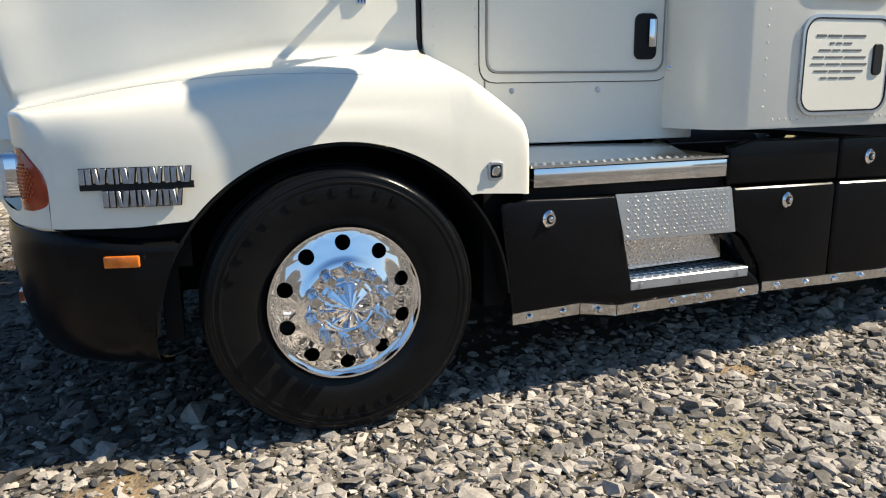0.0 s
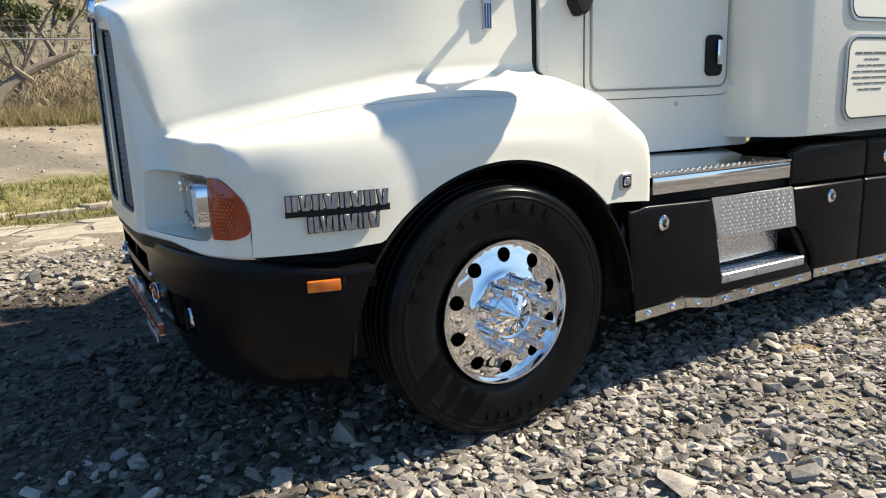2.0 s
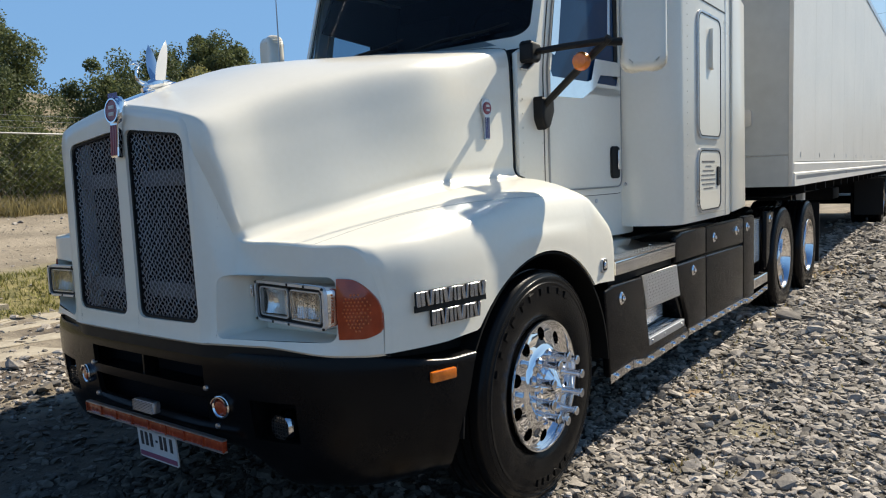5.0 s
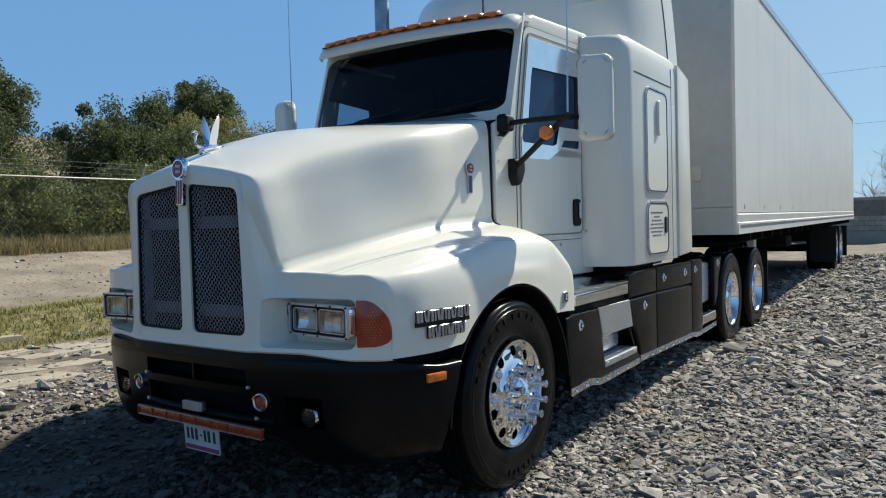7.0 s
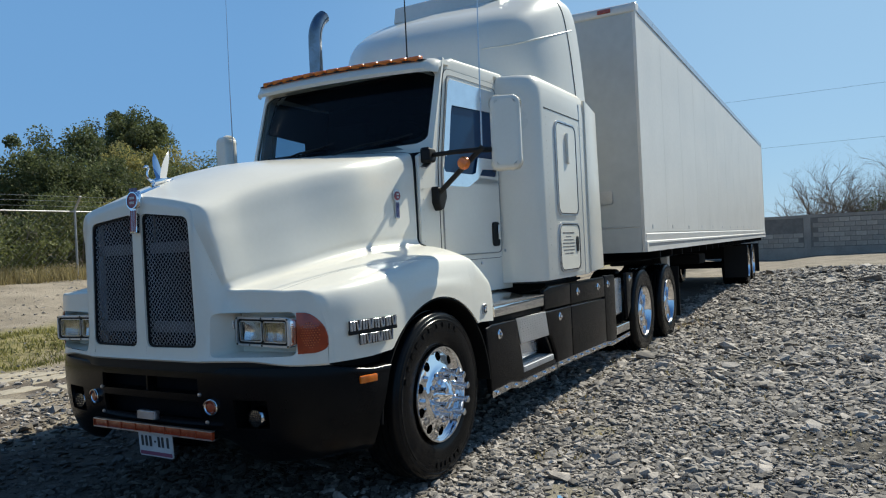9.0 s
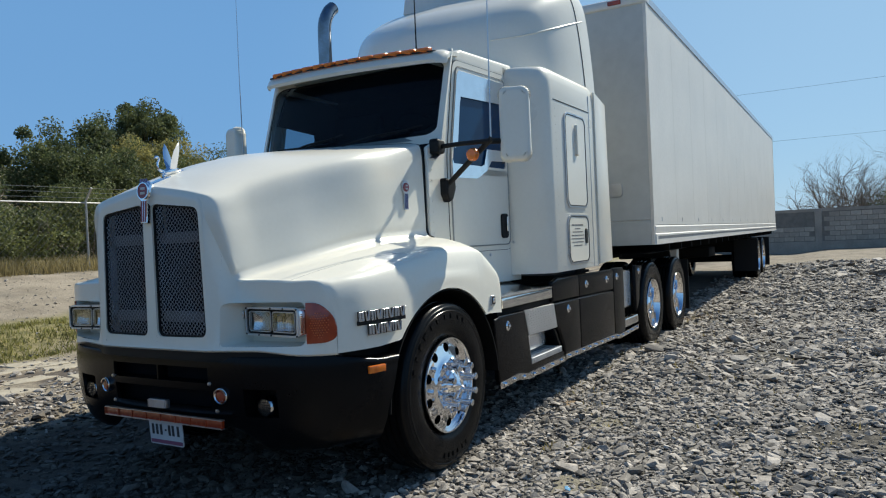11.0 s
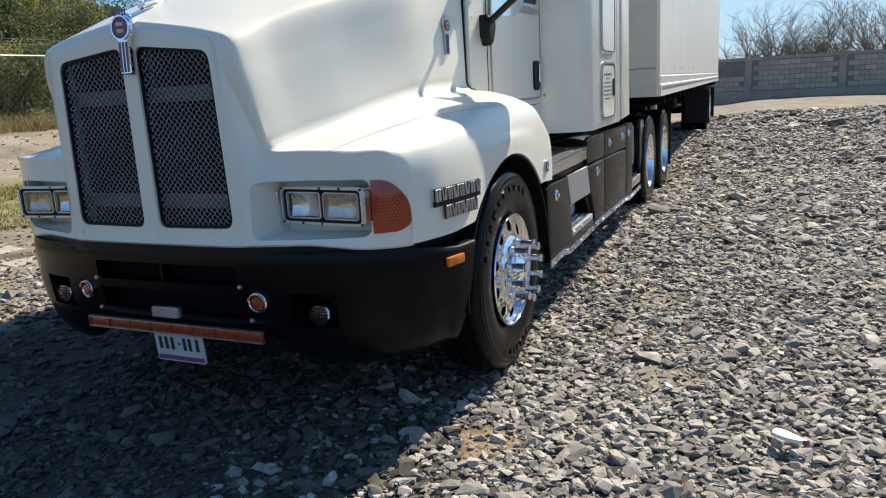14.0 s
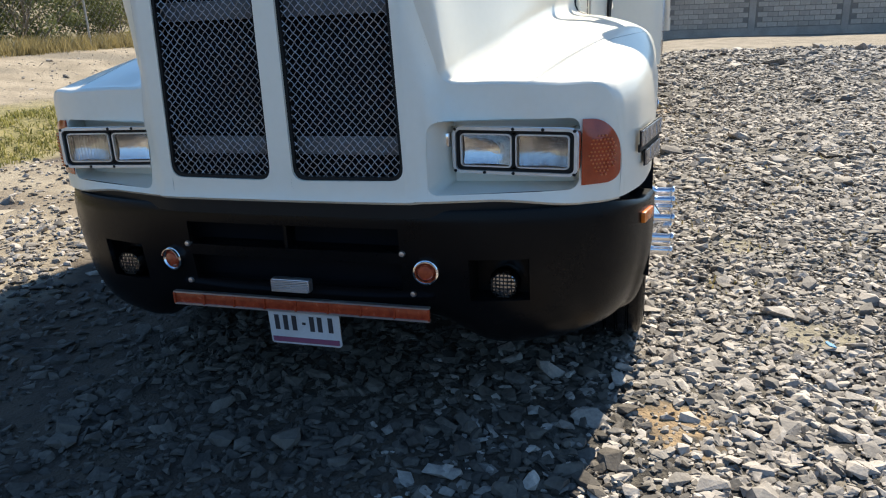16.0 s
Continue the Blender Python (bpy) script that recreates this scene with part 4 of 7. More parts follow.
for sgn in (1, -1):
    sb = part("hood_badge", prism_bm([(-.022, -.13), (.022, -.13), (.022, .0), (.04, .02), (.04, .075), (.022, .10), (-.022, .10), (-.04, .075), (-.04, .02), (-.022, .0)], "y", -.008, .008, .003, 1), M_SILVER, truck,
              "red and blue enamel badge on the hood side", m=pose(.738, -sgn * .798, 1.748, 0, 0, -sgn * 5) @ Matrix.Scale(.86, 4))
    part("disc", lathe_bm([(0, -.014), (.033, -.014), (.036, -.008), (.036, .0)] if sgn > 0 else [(0, .014), (.033, .014), (.036, .008), (.036, .0)], 24, "y"), M_BADGE_RED, sb, m=pose(0, 0, .048))
    for z in (.060, .036):
        part("mark", box_bm(-.013, .013, -.017 if sgn > 0 else .013, -.013 if sgn > 0 else .017, z - .006, z + .006), M_PLATE, sb)
    for k in range(3):
        y0 = -.0105 if sgn > 0 else .0085
        part("stripe", box_bm(-.018 + k * .0145, -.011 + k * .0145, y0, y0 + .002, -.122, -.004), M_BADGE_BLUE, sb, smooth=False)
    # maker's badge plates: plain raised blocks for the letters, each on a dark edge
    letters = part("name_badge", box_bm(-.180, .180, -.004, .004, -.016, .008), M_SEAL, truck, "raised chrome maker's badge in plain blocks", m=pose(-.145, -sgn * 1.188, 1.005, -sgn * 2.0, 0, -sgn * 10.5))
    for n_, c0, step_, z0, z1 in ((8, -.158, .0445, .004, .056), (6, -.090, .0425, -.072, -.018)):
        for k in range(n_):
            c, zm = c0 + k * step_, (z0 + z1) / 2
            wd = .0185 if k != 3 else .021
            poly = [(-wd, z0), (wd, z0), (wd, z1), (-wd, z1)]
            y = lambda a, b: (-b, -a) if sgn > 0 else (a, b)
            for d in (-1, 1):
                bar = [(c + p * (.46 if (k + d) % 3 else .30) + d * wd * .54 + (q - zm) * .14 * d * (k % 2), q) for p, q in poly]
                part("block", prism_bm(bar, "y", *y(.006, .013), .0012, 1), M_LETTER, letters)
                part("dark_edge", prism_bm([(p + math.copysign(.0022, p - (c + d * wd * .54)), q + math.copysign(.0022, q - zm)) for p, q in bar], "y", *y(.001, .0055)), M_SEAL, letters, smooth=False)
    # latch rosette at the fender's rear corner
    la = part("fender_latch", prism_bm(rounded_rect(-.032, .032, -.036, .036, .014, 4), "y", -.006, .006, .003, 1), M_SILVER, truck, "small silver hood latch plate", m=pose(1.14, -sgn * 1.222, .985))
    part("latch_recess", prism_bm(rounded_rect(-.023, .023, -.026, .026, .010, 4), "y", -.0085, .0085, .001, 1), M_SEAL, la)
    part("latch_bar", prism_bm([(-.018, -.016), (.006, -.018), (.018, -.004), (.014, .018), (-.012, .016), (-.018, .004)], "y", -.014, .014, .003, 1), M_CHROME, la)

# ---- wheels ----
def tyre_bm(R=.525, w=.28, rim=.292, grooves=4):
    """A truck tyre about the y axis, middle at y 0: ribbed tread, shoulder, bulged sidewall."""
    h = w / 2
    prof = [(rim, -h * .78), (rim + .02, -h * .90), (rim + .06, -h * 1.0), (rim + .115, -h * 1.03), (rim + .160, -h * 1.0), (rim + .164, -h * 1.012), (rim + .171, -h * 1.008), (rim + .174, -h * .985), (rim + .186, -h * .975), (rim + .189, -h * .99), (rim + .196, -h * .98), (rim + .199, -h * .955), (R - .022, -h * .915), (R - .019, -h * .925), (R - .008, -h * .86)]
    edge = h * .82
    n = grooves + 1
    rib = 2 * edge / (n + grooves * .22)
    y = -edge
    for k in range(n):
        prof += [(R - .004 * abs(y / edge), y + .003), (R - .004 * abs((y + rib) / edge), y + rib - .003)]
        y += rib
        if k < grooves:
            prof += [(R - .016, y + .002), (R - .016, y + rib * .22 - .002)]
            y += rib * .22
    prof += [(r, -d) for r, d in prof[:15][::-1]]
    return lathe_bm(prof, 72, "y", closed=True)


def holed_disc(prof, r_hole, hole, count, parent, material, name, label=""):
    """A turned disc (radius, along) with round hand holes, about the y axis."""
    rs = [p[0] for p in prof]
    ds = [p[1] for p in prof]
    w = bmesh.new()
    n = 24
    ri, ro = r_hole - hole * 1.45, r_hole + hole * 1.45
    def at(r, a):
        return w.verts.new((r * math.cos(a), float(np.interp(r, rs, ds)), r * math.sin(a)))
    # plain rings inside and outside the belt of holes
    seg = count * 8
    radii_in = [r for r in np.linspace(rs[0], ri, 14)]
    radii_out = [r for r in np.linspace(ro, rs[-1], 12)]
    for radii in (radii_in, radii_out):
        rings = [[at(r, 2 * math.pi * k / seg) for k in range(seg)] for r in radii]
        for p, q in zip(rings, rings[1:]):
            for k in range(seg):
                w.faces.new((p[k], p[(k + 1) % seg], q[(k + 1) % seg], q[k]))
    # one sector per hole, between a square of 32 points and the hole's circle
    for c in range(count):
        a0, a1 = 2 * math.pi * c / count, 2 * math.pi * (c + 1) / count
        am = (a0 + a1) / 2
        sq = [(ri, a0 + (a1 - a0) * k / 8) for k in range(8)] + [(ri + (ro - ri) * k / 8, a1) for k in range(8)] + [(ro, a1 - (a1 - a0) * k / 8) for k in range(8)] + [(ro - (ro - ri) * k / 8, a0) for k in range(8)]
        outer, circ, back = [], [], []
        for r, a in sq:
            outer.append(at(r, a))
            dr, dt = r - r_hole, (a - am) * r_hole
            l = math.hypot(dr, dt)
            r2, a2 = r_hole + hole * dr / l, am + hole * dt / l / r_hole
            circ.append(at(r2, a2))
            v = w.verts.new(circ[-1].co + Vector((0, .03, 0)))
            back.append(v)
        for k in range(32):
            j = (k + 1) % 32
            w.faces.new((outer[k], outer[j], circ[j], circ[k]))
            w.faces.new((circ[k], circ[j], back[j], back[k]))
    bmesh.ops.remove_doubles(w, verts=w.verts, dist=1e-4)
    return part(name, w, material, parent, label, sharp=50)


def raised_bars(parent, r, y, spans, height=.022):
    """Plain raised bars round the sidewall where lettering stands."""
    for a0, a1 in spans:
        w = bmesh.new()
        n = max(2, int((a1 - a0) / 4))
        ring = []
        for k in range(n + 1):
            a = radians(a0 + (a1 - a0) * k / n)
            ring.append([w.verts.new((q * math.cos(a), d, q * math.sin(a))) for q, d in ((r - height, y + .004), (r - height, y - .0035), (r + height, y - .0035), (r + height, y + .004))])
        for p, q in zip(ring, ring[1:]):
            for k in range(4):
                w.faces.new((p[k], p[(k + 1) % 4], q[(k + 1) % 4], q[k]))
        w.faces.new(ring[0])
        w.faces.new(ring[-1])
        part("raised_bar", w, M_RUBBER, parent, smooth=False)


def steer_wheel(side):
    """The front wheel: tyre, polished disc that stands out, tall lug covers, pleated hub cone. side -1 faces -y."""
    m = pose(WHEEL_X, side * 1.06, WHEEL_Z) @ (Matrix.Identity(4) if side < 0 else pose(0, 0, 0, 0, 0, 180))
    tyre = part("front_wheel", tyre_bm(), M_RUBBER, truck, "steer wheel with a black ribbed tyre and polished rim", m=m, sharp=28)
    rim = part("rim", lathe_bm([(.288, -.104), (.292, -.128), (.296, -.136), (.294, -.143), (.287, -.142), (.282, -.132), (.279, -.100), (.262, -.04), (.262, .10), (.285, .12), (.295, .11), (.275, .06), (.275, -.05)], 96, "y", closed=True), M_POLISH, tyre)
    holed_disc([(.055, -.150), (.150, -.150), (.166, -.147), (.176, -.134), (.20, -.128), (.245, -.119), (.270, -.112), (.2815, -.112)], .234, .0295, 10, tyre, M_CHROME, "disc", "mirror-polished disc with ten round hand holes")
    for k in range(10):
        a = radians(36 * k + 14)
        part("lug_cover", lathe_bm([(.0, -.256), (.0165, -.256), (.0205, -.253), (.0215, -.247), (.0205, -.241), (.0165, -.237), (.0165, -.180), (.0185, -.166), (.0245, -.159), (.025, -.150), (0, -.150)], 24, "y"), M_LUG, tyre, m=pose(.1425 * math.cos(a), 0, .1425 * math.sin(a)))
    # pleated cone
    w = bmesh.new()
    n = 36
    rings = []
    for r, d, amp in ((.088, -.150, 0), (.092, -.162, 0), (.085, -.170, .0009), (.05, -.191, .0007), (.02, -.209, .0003)):
        rings.append([w.verts.new((r * math.cos(2 * math.pi * k / n), d - amp * (1 if k % 2 else -1), r * math.sin(2 * math.pi * k / n))) for k in range(n)])
    tip = w.verts.new((0, -.221, 0))
    for p, q in zip(rings, rings[1:]):
        for k in range(n):
            w.faces.new((p[k], p[(k + 1) % n], q[(k + 1) % n], q[k]))
    for k in range(n):
        w.faces.new((rings[-1][k], rings[-1][(k + 1) % n], tip))
    part("hub_cone", w, M_CHROME, tyre, smooth=False)
    part("hub_ring", lathe_bm([(.088, -.150), (.104, -.150), (.106, -.160), (.098, -.166), (.088, -.160)], 48, "y", closed=True), M_CHROME, tyre)
    raised_bars(tyre, .43, -.1445, [(a, a + w_) for a, w_ in ((60, 4), (70, 3), (80, 5), (92, 3), (103, 5), (114, 4), (126, 5), (137, 4), (148, 3), (158, 4), (255, 4), (262, 3), (269, 4), (277, 3), (285, 4), (292, 3))], .015)
    part("brake_drum", lathe_bm([(0.0, .02), (.20, .02), (.21, .18), (0, .18)], 32, "y"), M_FRAME, tyre)


for side in (-1, 1):
    steer_wheel(side)


def drive_wheel(parent, x, z, side, v_out, name, label):
    """A dual wheel: two tyres, the outer rim deep-dished."""
    m = pose(x, side * v_out, z) @ (Matrix.Identity(4) if side < 0 else pose(0, 0, 0, 0, 0, 180))
    tyre = part(name, tyre_bm(w=.27), M_RUBBER, parent, label, m=m, sharp=28)
    part("inner_tyre", tyre_bm(w=.27), M_RUBBER, tyre, m=pose(0, .33, 0), sharp=28)
    part("rim", lathe_bm([(.292, -.104), (.300, -.124), (.306, -.132), (.302, -.139), (.292, -.138), (.284, -.126), (.276, -.10), (.262, -.04), (.262, .10), (.285, .12), (.295, .11), (.275, .06), (.275, -.05)], 64, "y", closed=True), M_POLISH, tyre)
    holed_disc([(.055, .06), (.150, .06), (.172, .075), (.20, .088), (.245, .10), (.264, .09)], .218, .024, 10, tyre, M_CHROME, "disc", "polished dished disc with hand holes")
    for k in range(10):
        a = radians(36 * k)
        part("lug_cover", lathe_bm([(.0, .0), (.016, .001), (.019, .008), (.0165, .03), (.024, .05), (.026, .06), (0, .06)], 12, "y"), M_CHROME, tyre, m=pose(.1425 * math.cos(a), 0, .1425 * math.sin(a)))
    part("hub_cap", lathe_bm([(0, -.10), (.05, -.098), (.085, -.075), (.09, .05), (.10, .06), (0, .06)], 32, "y"), M_CHROME, tyre)


for x in (5.55, 6.90):
    for side in (-1, 1):
        drive_wheel(truck, x, .525, side, 1.085, "drive_wheel", "dual drive wheel with a deep polished rim")
    part("axle", tube_bm([(x, -.95, .525), (x, .95, .525)], .09, 14), M_FRAME, truck)
part("front_axle", tube_bm([(WHEEL_X, -.9, .47), (WHEEL_X, .9, .47)], .06, 12), M_FRAME, truck)

# ---- cab ----
SIDE0, SIDE_A = (.83, -.822), -4.0            # where the cab's side starts, and how it opens towards the rear


def side_m(sgn):
    """The pose of the cab's side: local x runs back along it, local -y faces out."""
    m = pose(SIDE0[0], SIDE0[1], 0, 0, 0, SIDE_A)
    return m if sgn > 0 else Matrix.Diagonal((1, -1, 1, 1)) @ m @ Matrix.Diagonal((1, -1, 1, 1))


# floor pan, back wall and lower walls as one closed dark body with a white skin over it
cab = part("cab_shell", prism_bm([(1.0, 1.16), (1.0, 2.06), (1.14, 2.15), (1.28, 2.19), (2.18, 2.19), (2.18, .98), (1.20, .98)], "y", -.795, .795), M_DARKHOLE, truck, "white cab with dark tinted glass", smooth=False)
for sgn in (1, -1):
    m = side_m(sgn)
    o0, o1 = (0.0, .03) if sgn > 0 else (-.03, 0.0)
    # cowl side in front of the door, lower sill, rear post
    part("cowl_side", prism_bm([(.158, 1.16), (.20, 1.11), (.36, 1.02), (.425, 1.02), (.425, 2.02), (.43, 2.10), (.548, 2.72), (.50, 2.78), (.33, 2.16), (.20, 2.10), (.158, 2.08)], "y", o0, o1, .004, 1), M_WHITE, cab, m=m)
    part("sill", prism_bm([(.43, 1.055), (1.47, 1.055), (1.47, 1.3625), (.43, 1.3625)], "y", o0, o1, .004, 1), M_WHITE, cab, m=m)
    part("rear_post", prism_bm([(1.288, 1.366), (1.47, 1.366), (1.47, 2.84), (1.288, 2.84)], "y", o0, o1, .004, 1), M_WHITE, cab, m=m)
    r0, r1 = (0.0, .13) if sgn > 0 else (-.13, 0.0)
    part("roof_rail", prism_bm([(.545, 2.728), (1.47, 2.735), (1.47, 2.885), (.66, 2.87), (.50, 2.80)], "y", r0, r1, .045, 4), M_WHITE, cab, m=m)
    # door with its window
    d0, d1 = (-.012, .025) if sgn > 0 else (-.025, .012)
    win = [(.458, 1.985), (1.262, 1.985), (1.262, 2.60), (.595, 2.60)]
    def rc(c, r, n=4):
        out = []
        for k in range(len(c)):
            p, q, s = Vector(c[k - 1]), Vector(c[k]), Vector(c[(k + 1) % len(c)])
            a, b = q + (p - q).normalized() * r, q + (s - q).normalized() * r
            for i in range(n + 1):
                u = i / n
                out.append(tuple((1 - u) ** 2 * a + 2 * u * (1 - u) * q + u * u * b))
        return out
    door_out = rc([(.435, 1.915), (1.285, 1.915), (1.285, 2.72), (.565, 2.72)], .05)
    door = part("door", frame_bm(door_out, rc(win, .04), "y", d0, d1), M_WHITE, cab, "white cab door with polished window trim", m=m)
    part("lower_skin", prism_bm(rc([(.435, 1.365), (1.285, 1.365), (1.285, 1.97), (.435, 1.97)], .06), "y", d0, d1, .004, 1), M_WHITE, door)
    w = bmesh.new()
    frame_bm(rc([(.4315, 1.3615), (1.2885, 1.3615), (1.2885, 2.7235), (.5605, 2.7235), (.4315, 2.029)], .058), rc([(.437, 1.367), (1.283, 1.367), (1.283, 2.718), (.566, 2.718), (.437, 2.028)], .055), "y", -.016 * sgn, .0, w)
    part("door_seal", w, M_SEAMGREY, door)
    rim_out = [(.402, 1.322), (1.322, 1.322), (1.322, 2.765), (.530, 2.765), (.402, 2.03)]
    rim_in = [(.428, 1.358), (1.292, 1.358), (1.292, 2.727), (.557, 2.727), (.428, 2.029)]
    part("door_rim", frame_bm(rc(rim_out, .075), rc(rim_in, .06), "y", -.006 * sgn, 0), M_WHITE, door)
    part("rim_shadow_gap", frame_bm(rc([(a + (a > .9) * .004 - (a < .9) * .004, b + (b > 2.1) * .004 - (b < 1.5) * .004) for a, b in rim_out], .077), rc(rim_out, .075), "y", -.003 * sgn, 0), M_SEAL, door)
    glass = part("window_glass", prism_bm(rc(win, .04), "y", -.002 * sgn, .004 * sgn), M_SIDEGLASS if sgn > 0 else M_FARPANE, door, "dark blue tinted side glass", smooth=False)
    # polished trim: brow over the glass, front strip, lower plates
    t0, t1 = (-.017, -.013) if sgn > 0 else (.013, .017)
    part("window_trim", prism_bm([(.460, 2.11), (.562, 2.66), (.592, 2.69), (1.27, 2.69), (1.27, 2.515), (.604, 2.495), (.585, 2.43), (.540, 2.15), (.50, 2.10)], "y", t0, t1), M_POLISH, door, "polished steel window trim", smooth=False)
    part("lower_trim", prism_bm([(.452, 1.878), (.452, 2.02), (.475, 1.985), (.86, 1.985), (.91, 2.00), (.955, 2.125), (1.27, 2.13), (1.27, 2.045), (1.02, 2.035), (.95, 1.955), (.80, 1.885)], "y", t0, t1), M_POLISH, door, smooth=False)
    part("window_bar", box_bm(1.215, 1.262, min(-.006 * sgn, 0), max(-.006 * sgn, 0), 2.03, 2.60), M_SEAL, door, smooth=False)
    # handle: black plate with a chrome paddle
    y = -.014 * sgn
    hd = part("door_handle", prism_bm(rounded_rect(1.135, 1.245, 1.415, 1.615, .03, 4), "y", y - .012, y + .012, .004, 1), M_SEAL, door, "black recessed door handle with chrome paddle")
    part("paddle", box_bm(1.195, 1.232, y - .022 * sgn - .004, y - .022 * sgn + .004, 1.47, 1.59, .003), M_CHROME, hd)
    for a in (.55, .965, 1.325):
        part("rivet", lathe_bm([(0, -.010), (.010, -.008), (.013, 0.0)] if sgn > 0 else [(0, .010), (.010, .008), (.013, 0.0)], 10, "y"), M_SILVER, cab, m=m @ pose(a, -.001 * sgn, 1.285))
    # grab rail behind the door
    w = tube_bm([(1.365, -.05 * sgn, 1.36), (1.365, -.055 * sgn, 1.42), (1.365, -.055 * sgn, 2.60), (1.365, -.02 * sgn, 2.64)], .011, 10)
    tube_bm([(1.30, -.03 * sgn, 1.375), (1.37, -.05 * sgn, 1.375)], .013, 8, w)
    part("grab_rail", w, M_CHROME, cab, m=m)
    for z in np.arange(1.10, 2.0, .075):
        part("rivet", lathe_bm([(0, -.004), (.005, -.003), (.006, 0.0)] if sgn > 0 else [(0, .004), (.005, .003), (.006, 0.0)], 6, "y"), M_WHITE, cab, m=m @ pose(.20, -.001 * sgn, z))
        part("rivet", lathe_bm([(0, -.004), (.005, -.003), (.006, 0.0)] if sgn > 0 else [(0, .004), (.005, .003), (.006, 0.0)], 6, "y"), M_WHITE, cab, m=m @ pose(.385, -.001 * sgn, z))

# windscreen: curved dark glass in a white frame
def ws(v, u):
    """A point of the windscreen: v across, u from the foot (0) to the head (1)."""
    bow = 0.095 * (abs(v) / .86) ** 2.2
    return (1.045 + 0.185 * u + bow, v, 2.165 + 0.60 * u)


w = bmesh.new()
g = np.array([[ws(v, u) for v in np.linspace(-.852, .852, 31)] for u in np.linspace(-.02, 1.02, 12)])
grid_bm(g, w)
screen = part("windscreen", w, M_SCREEN, cab, "dark tinted curved windscreen")
# dark panels added inside both sides to block the bright far side
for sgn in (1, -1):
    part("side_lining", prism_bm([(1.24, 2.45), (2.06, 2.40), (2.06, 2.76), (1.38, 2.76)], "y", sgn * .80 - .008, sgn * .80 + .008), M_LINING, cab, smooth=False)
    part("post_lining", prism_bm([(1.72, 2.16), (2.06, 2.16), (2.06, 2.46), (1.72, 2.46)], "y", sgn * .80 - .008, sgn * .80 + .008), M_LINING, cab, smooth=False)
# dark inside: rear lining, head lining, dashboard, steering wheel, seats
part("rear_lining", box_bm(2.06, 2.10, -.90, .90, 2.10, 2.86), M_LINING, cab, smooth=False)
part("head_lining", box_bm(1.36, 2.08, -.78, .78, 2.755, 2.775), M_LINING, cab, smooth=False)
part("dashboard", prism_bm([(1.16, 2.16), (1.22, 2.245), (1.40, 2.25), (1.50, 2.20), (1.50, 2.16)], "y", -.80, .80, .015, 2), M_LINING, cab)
wheel_bm = bmesh.new()
ring_pts = [(0, .21 * math.cos(a), .21 * math.sin(a)) for a in np.linspace(0, 2 * math.pi, 29)]
tube_bm(ring_pts, .014, 8, wheel_bm)
for a in (0.5, 2.64, 4.71):
    tube_bm([(0.02, 0, 0), (0, .21 * math.cos(a), .21 * math.sin(a))], .010, 6, wheel_bm)
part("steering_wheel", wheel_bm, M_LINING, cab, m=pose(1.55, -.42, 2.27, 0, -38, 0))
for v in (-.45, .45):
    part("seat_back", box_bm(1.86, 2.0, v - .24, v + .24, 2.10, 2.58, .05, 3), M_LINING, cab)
# pillars and lower frame, with rounded corners
def rounded_ws(r, vmax, u0, u1, n=6):
    return rounded_rect(-vmax, vmax, u0, u1, r, n)
outer, inner = rounded_ws(.02, .878, -.12, 1.13), rounded_ws(.11, .838, .030, .985)
w = bmesh.new()
L = []
for ring, off in ((outer, .0), (outer, -.02), (inner, -.026), (inner, .01)):
    L.append([])
    for v, u in ring:
        x, y, z = ws(max(-.878, min(.878, v)), u)
        L[-1].append(w.verts.new((x + off, y, z)))
for q in range(3):
    for i in range(len(outer)):
        j = (i + 1) % len(outer)
        w.faces.new((L[q][i], L[q][j], L[q + 1][j], L[q + 1][i]))
part("screen_frame", w, M_WHITE, cab, sharp=40)
w = bmesh.new()
inner2 = rounded_ws(.10, .826, .045, .97)
A = []
for ring in (inner, inner2):
    A.append([w.verts.new((ws(v, u)[0] - .012, v, ws(v, u)[2])) for v, u in ring])
for i in range(len(inner)):
    j = (i + 1) % len(inner)
    w.faces.new((A[0][i], A[0][j], A[1][j], A[1][i]))
part("screen_seal", w, M_SEAL, cab)
# wipers at rest
for a, b in ((-.05, -.62), (.55, .05)):
    w = tube_bm([(ws(a, .0)[0] - .03, a, 2.17), (ws((a + b) / 2, .06)[0] - .04, (a + b) / 2, 2.215), (ws(b, .10)[0] - .035, b, 2.235)], .008, 6)
    tube_bm([(ws(b + .22, .03)[0] - .035, b + .22, 2.20), (ws(b - .12 if b < 0 else b - .05, .15)[0] - .03, b - .10, 2.262)], .006, 6, w)
    part("wiper", w, M_SEAL, cab)
# cowl top between hood and screen
w = bmesh.new()
g = np.array([[(x0 + (0.095 * (abs(v) / .86) ** 2.2 if x0 > .9 else .0), v, z0 - .10 * (abs(v) / .9) ** 2) for v in np.linspace(-.88, .88, 21)] for x0, z0 in ((.92, 2.09), (.985, 2.128), (1.02, 2.150), (1.04, 2.145))])
grid_bm(g, w)
part("cowl_top", thicken(w, .01), M_SILVER, cab, "grey cowl panel below the windscreen")

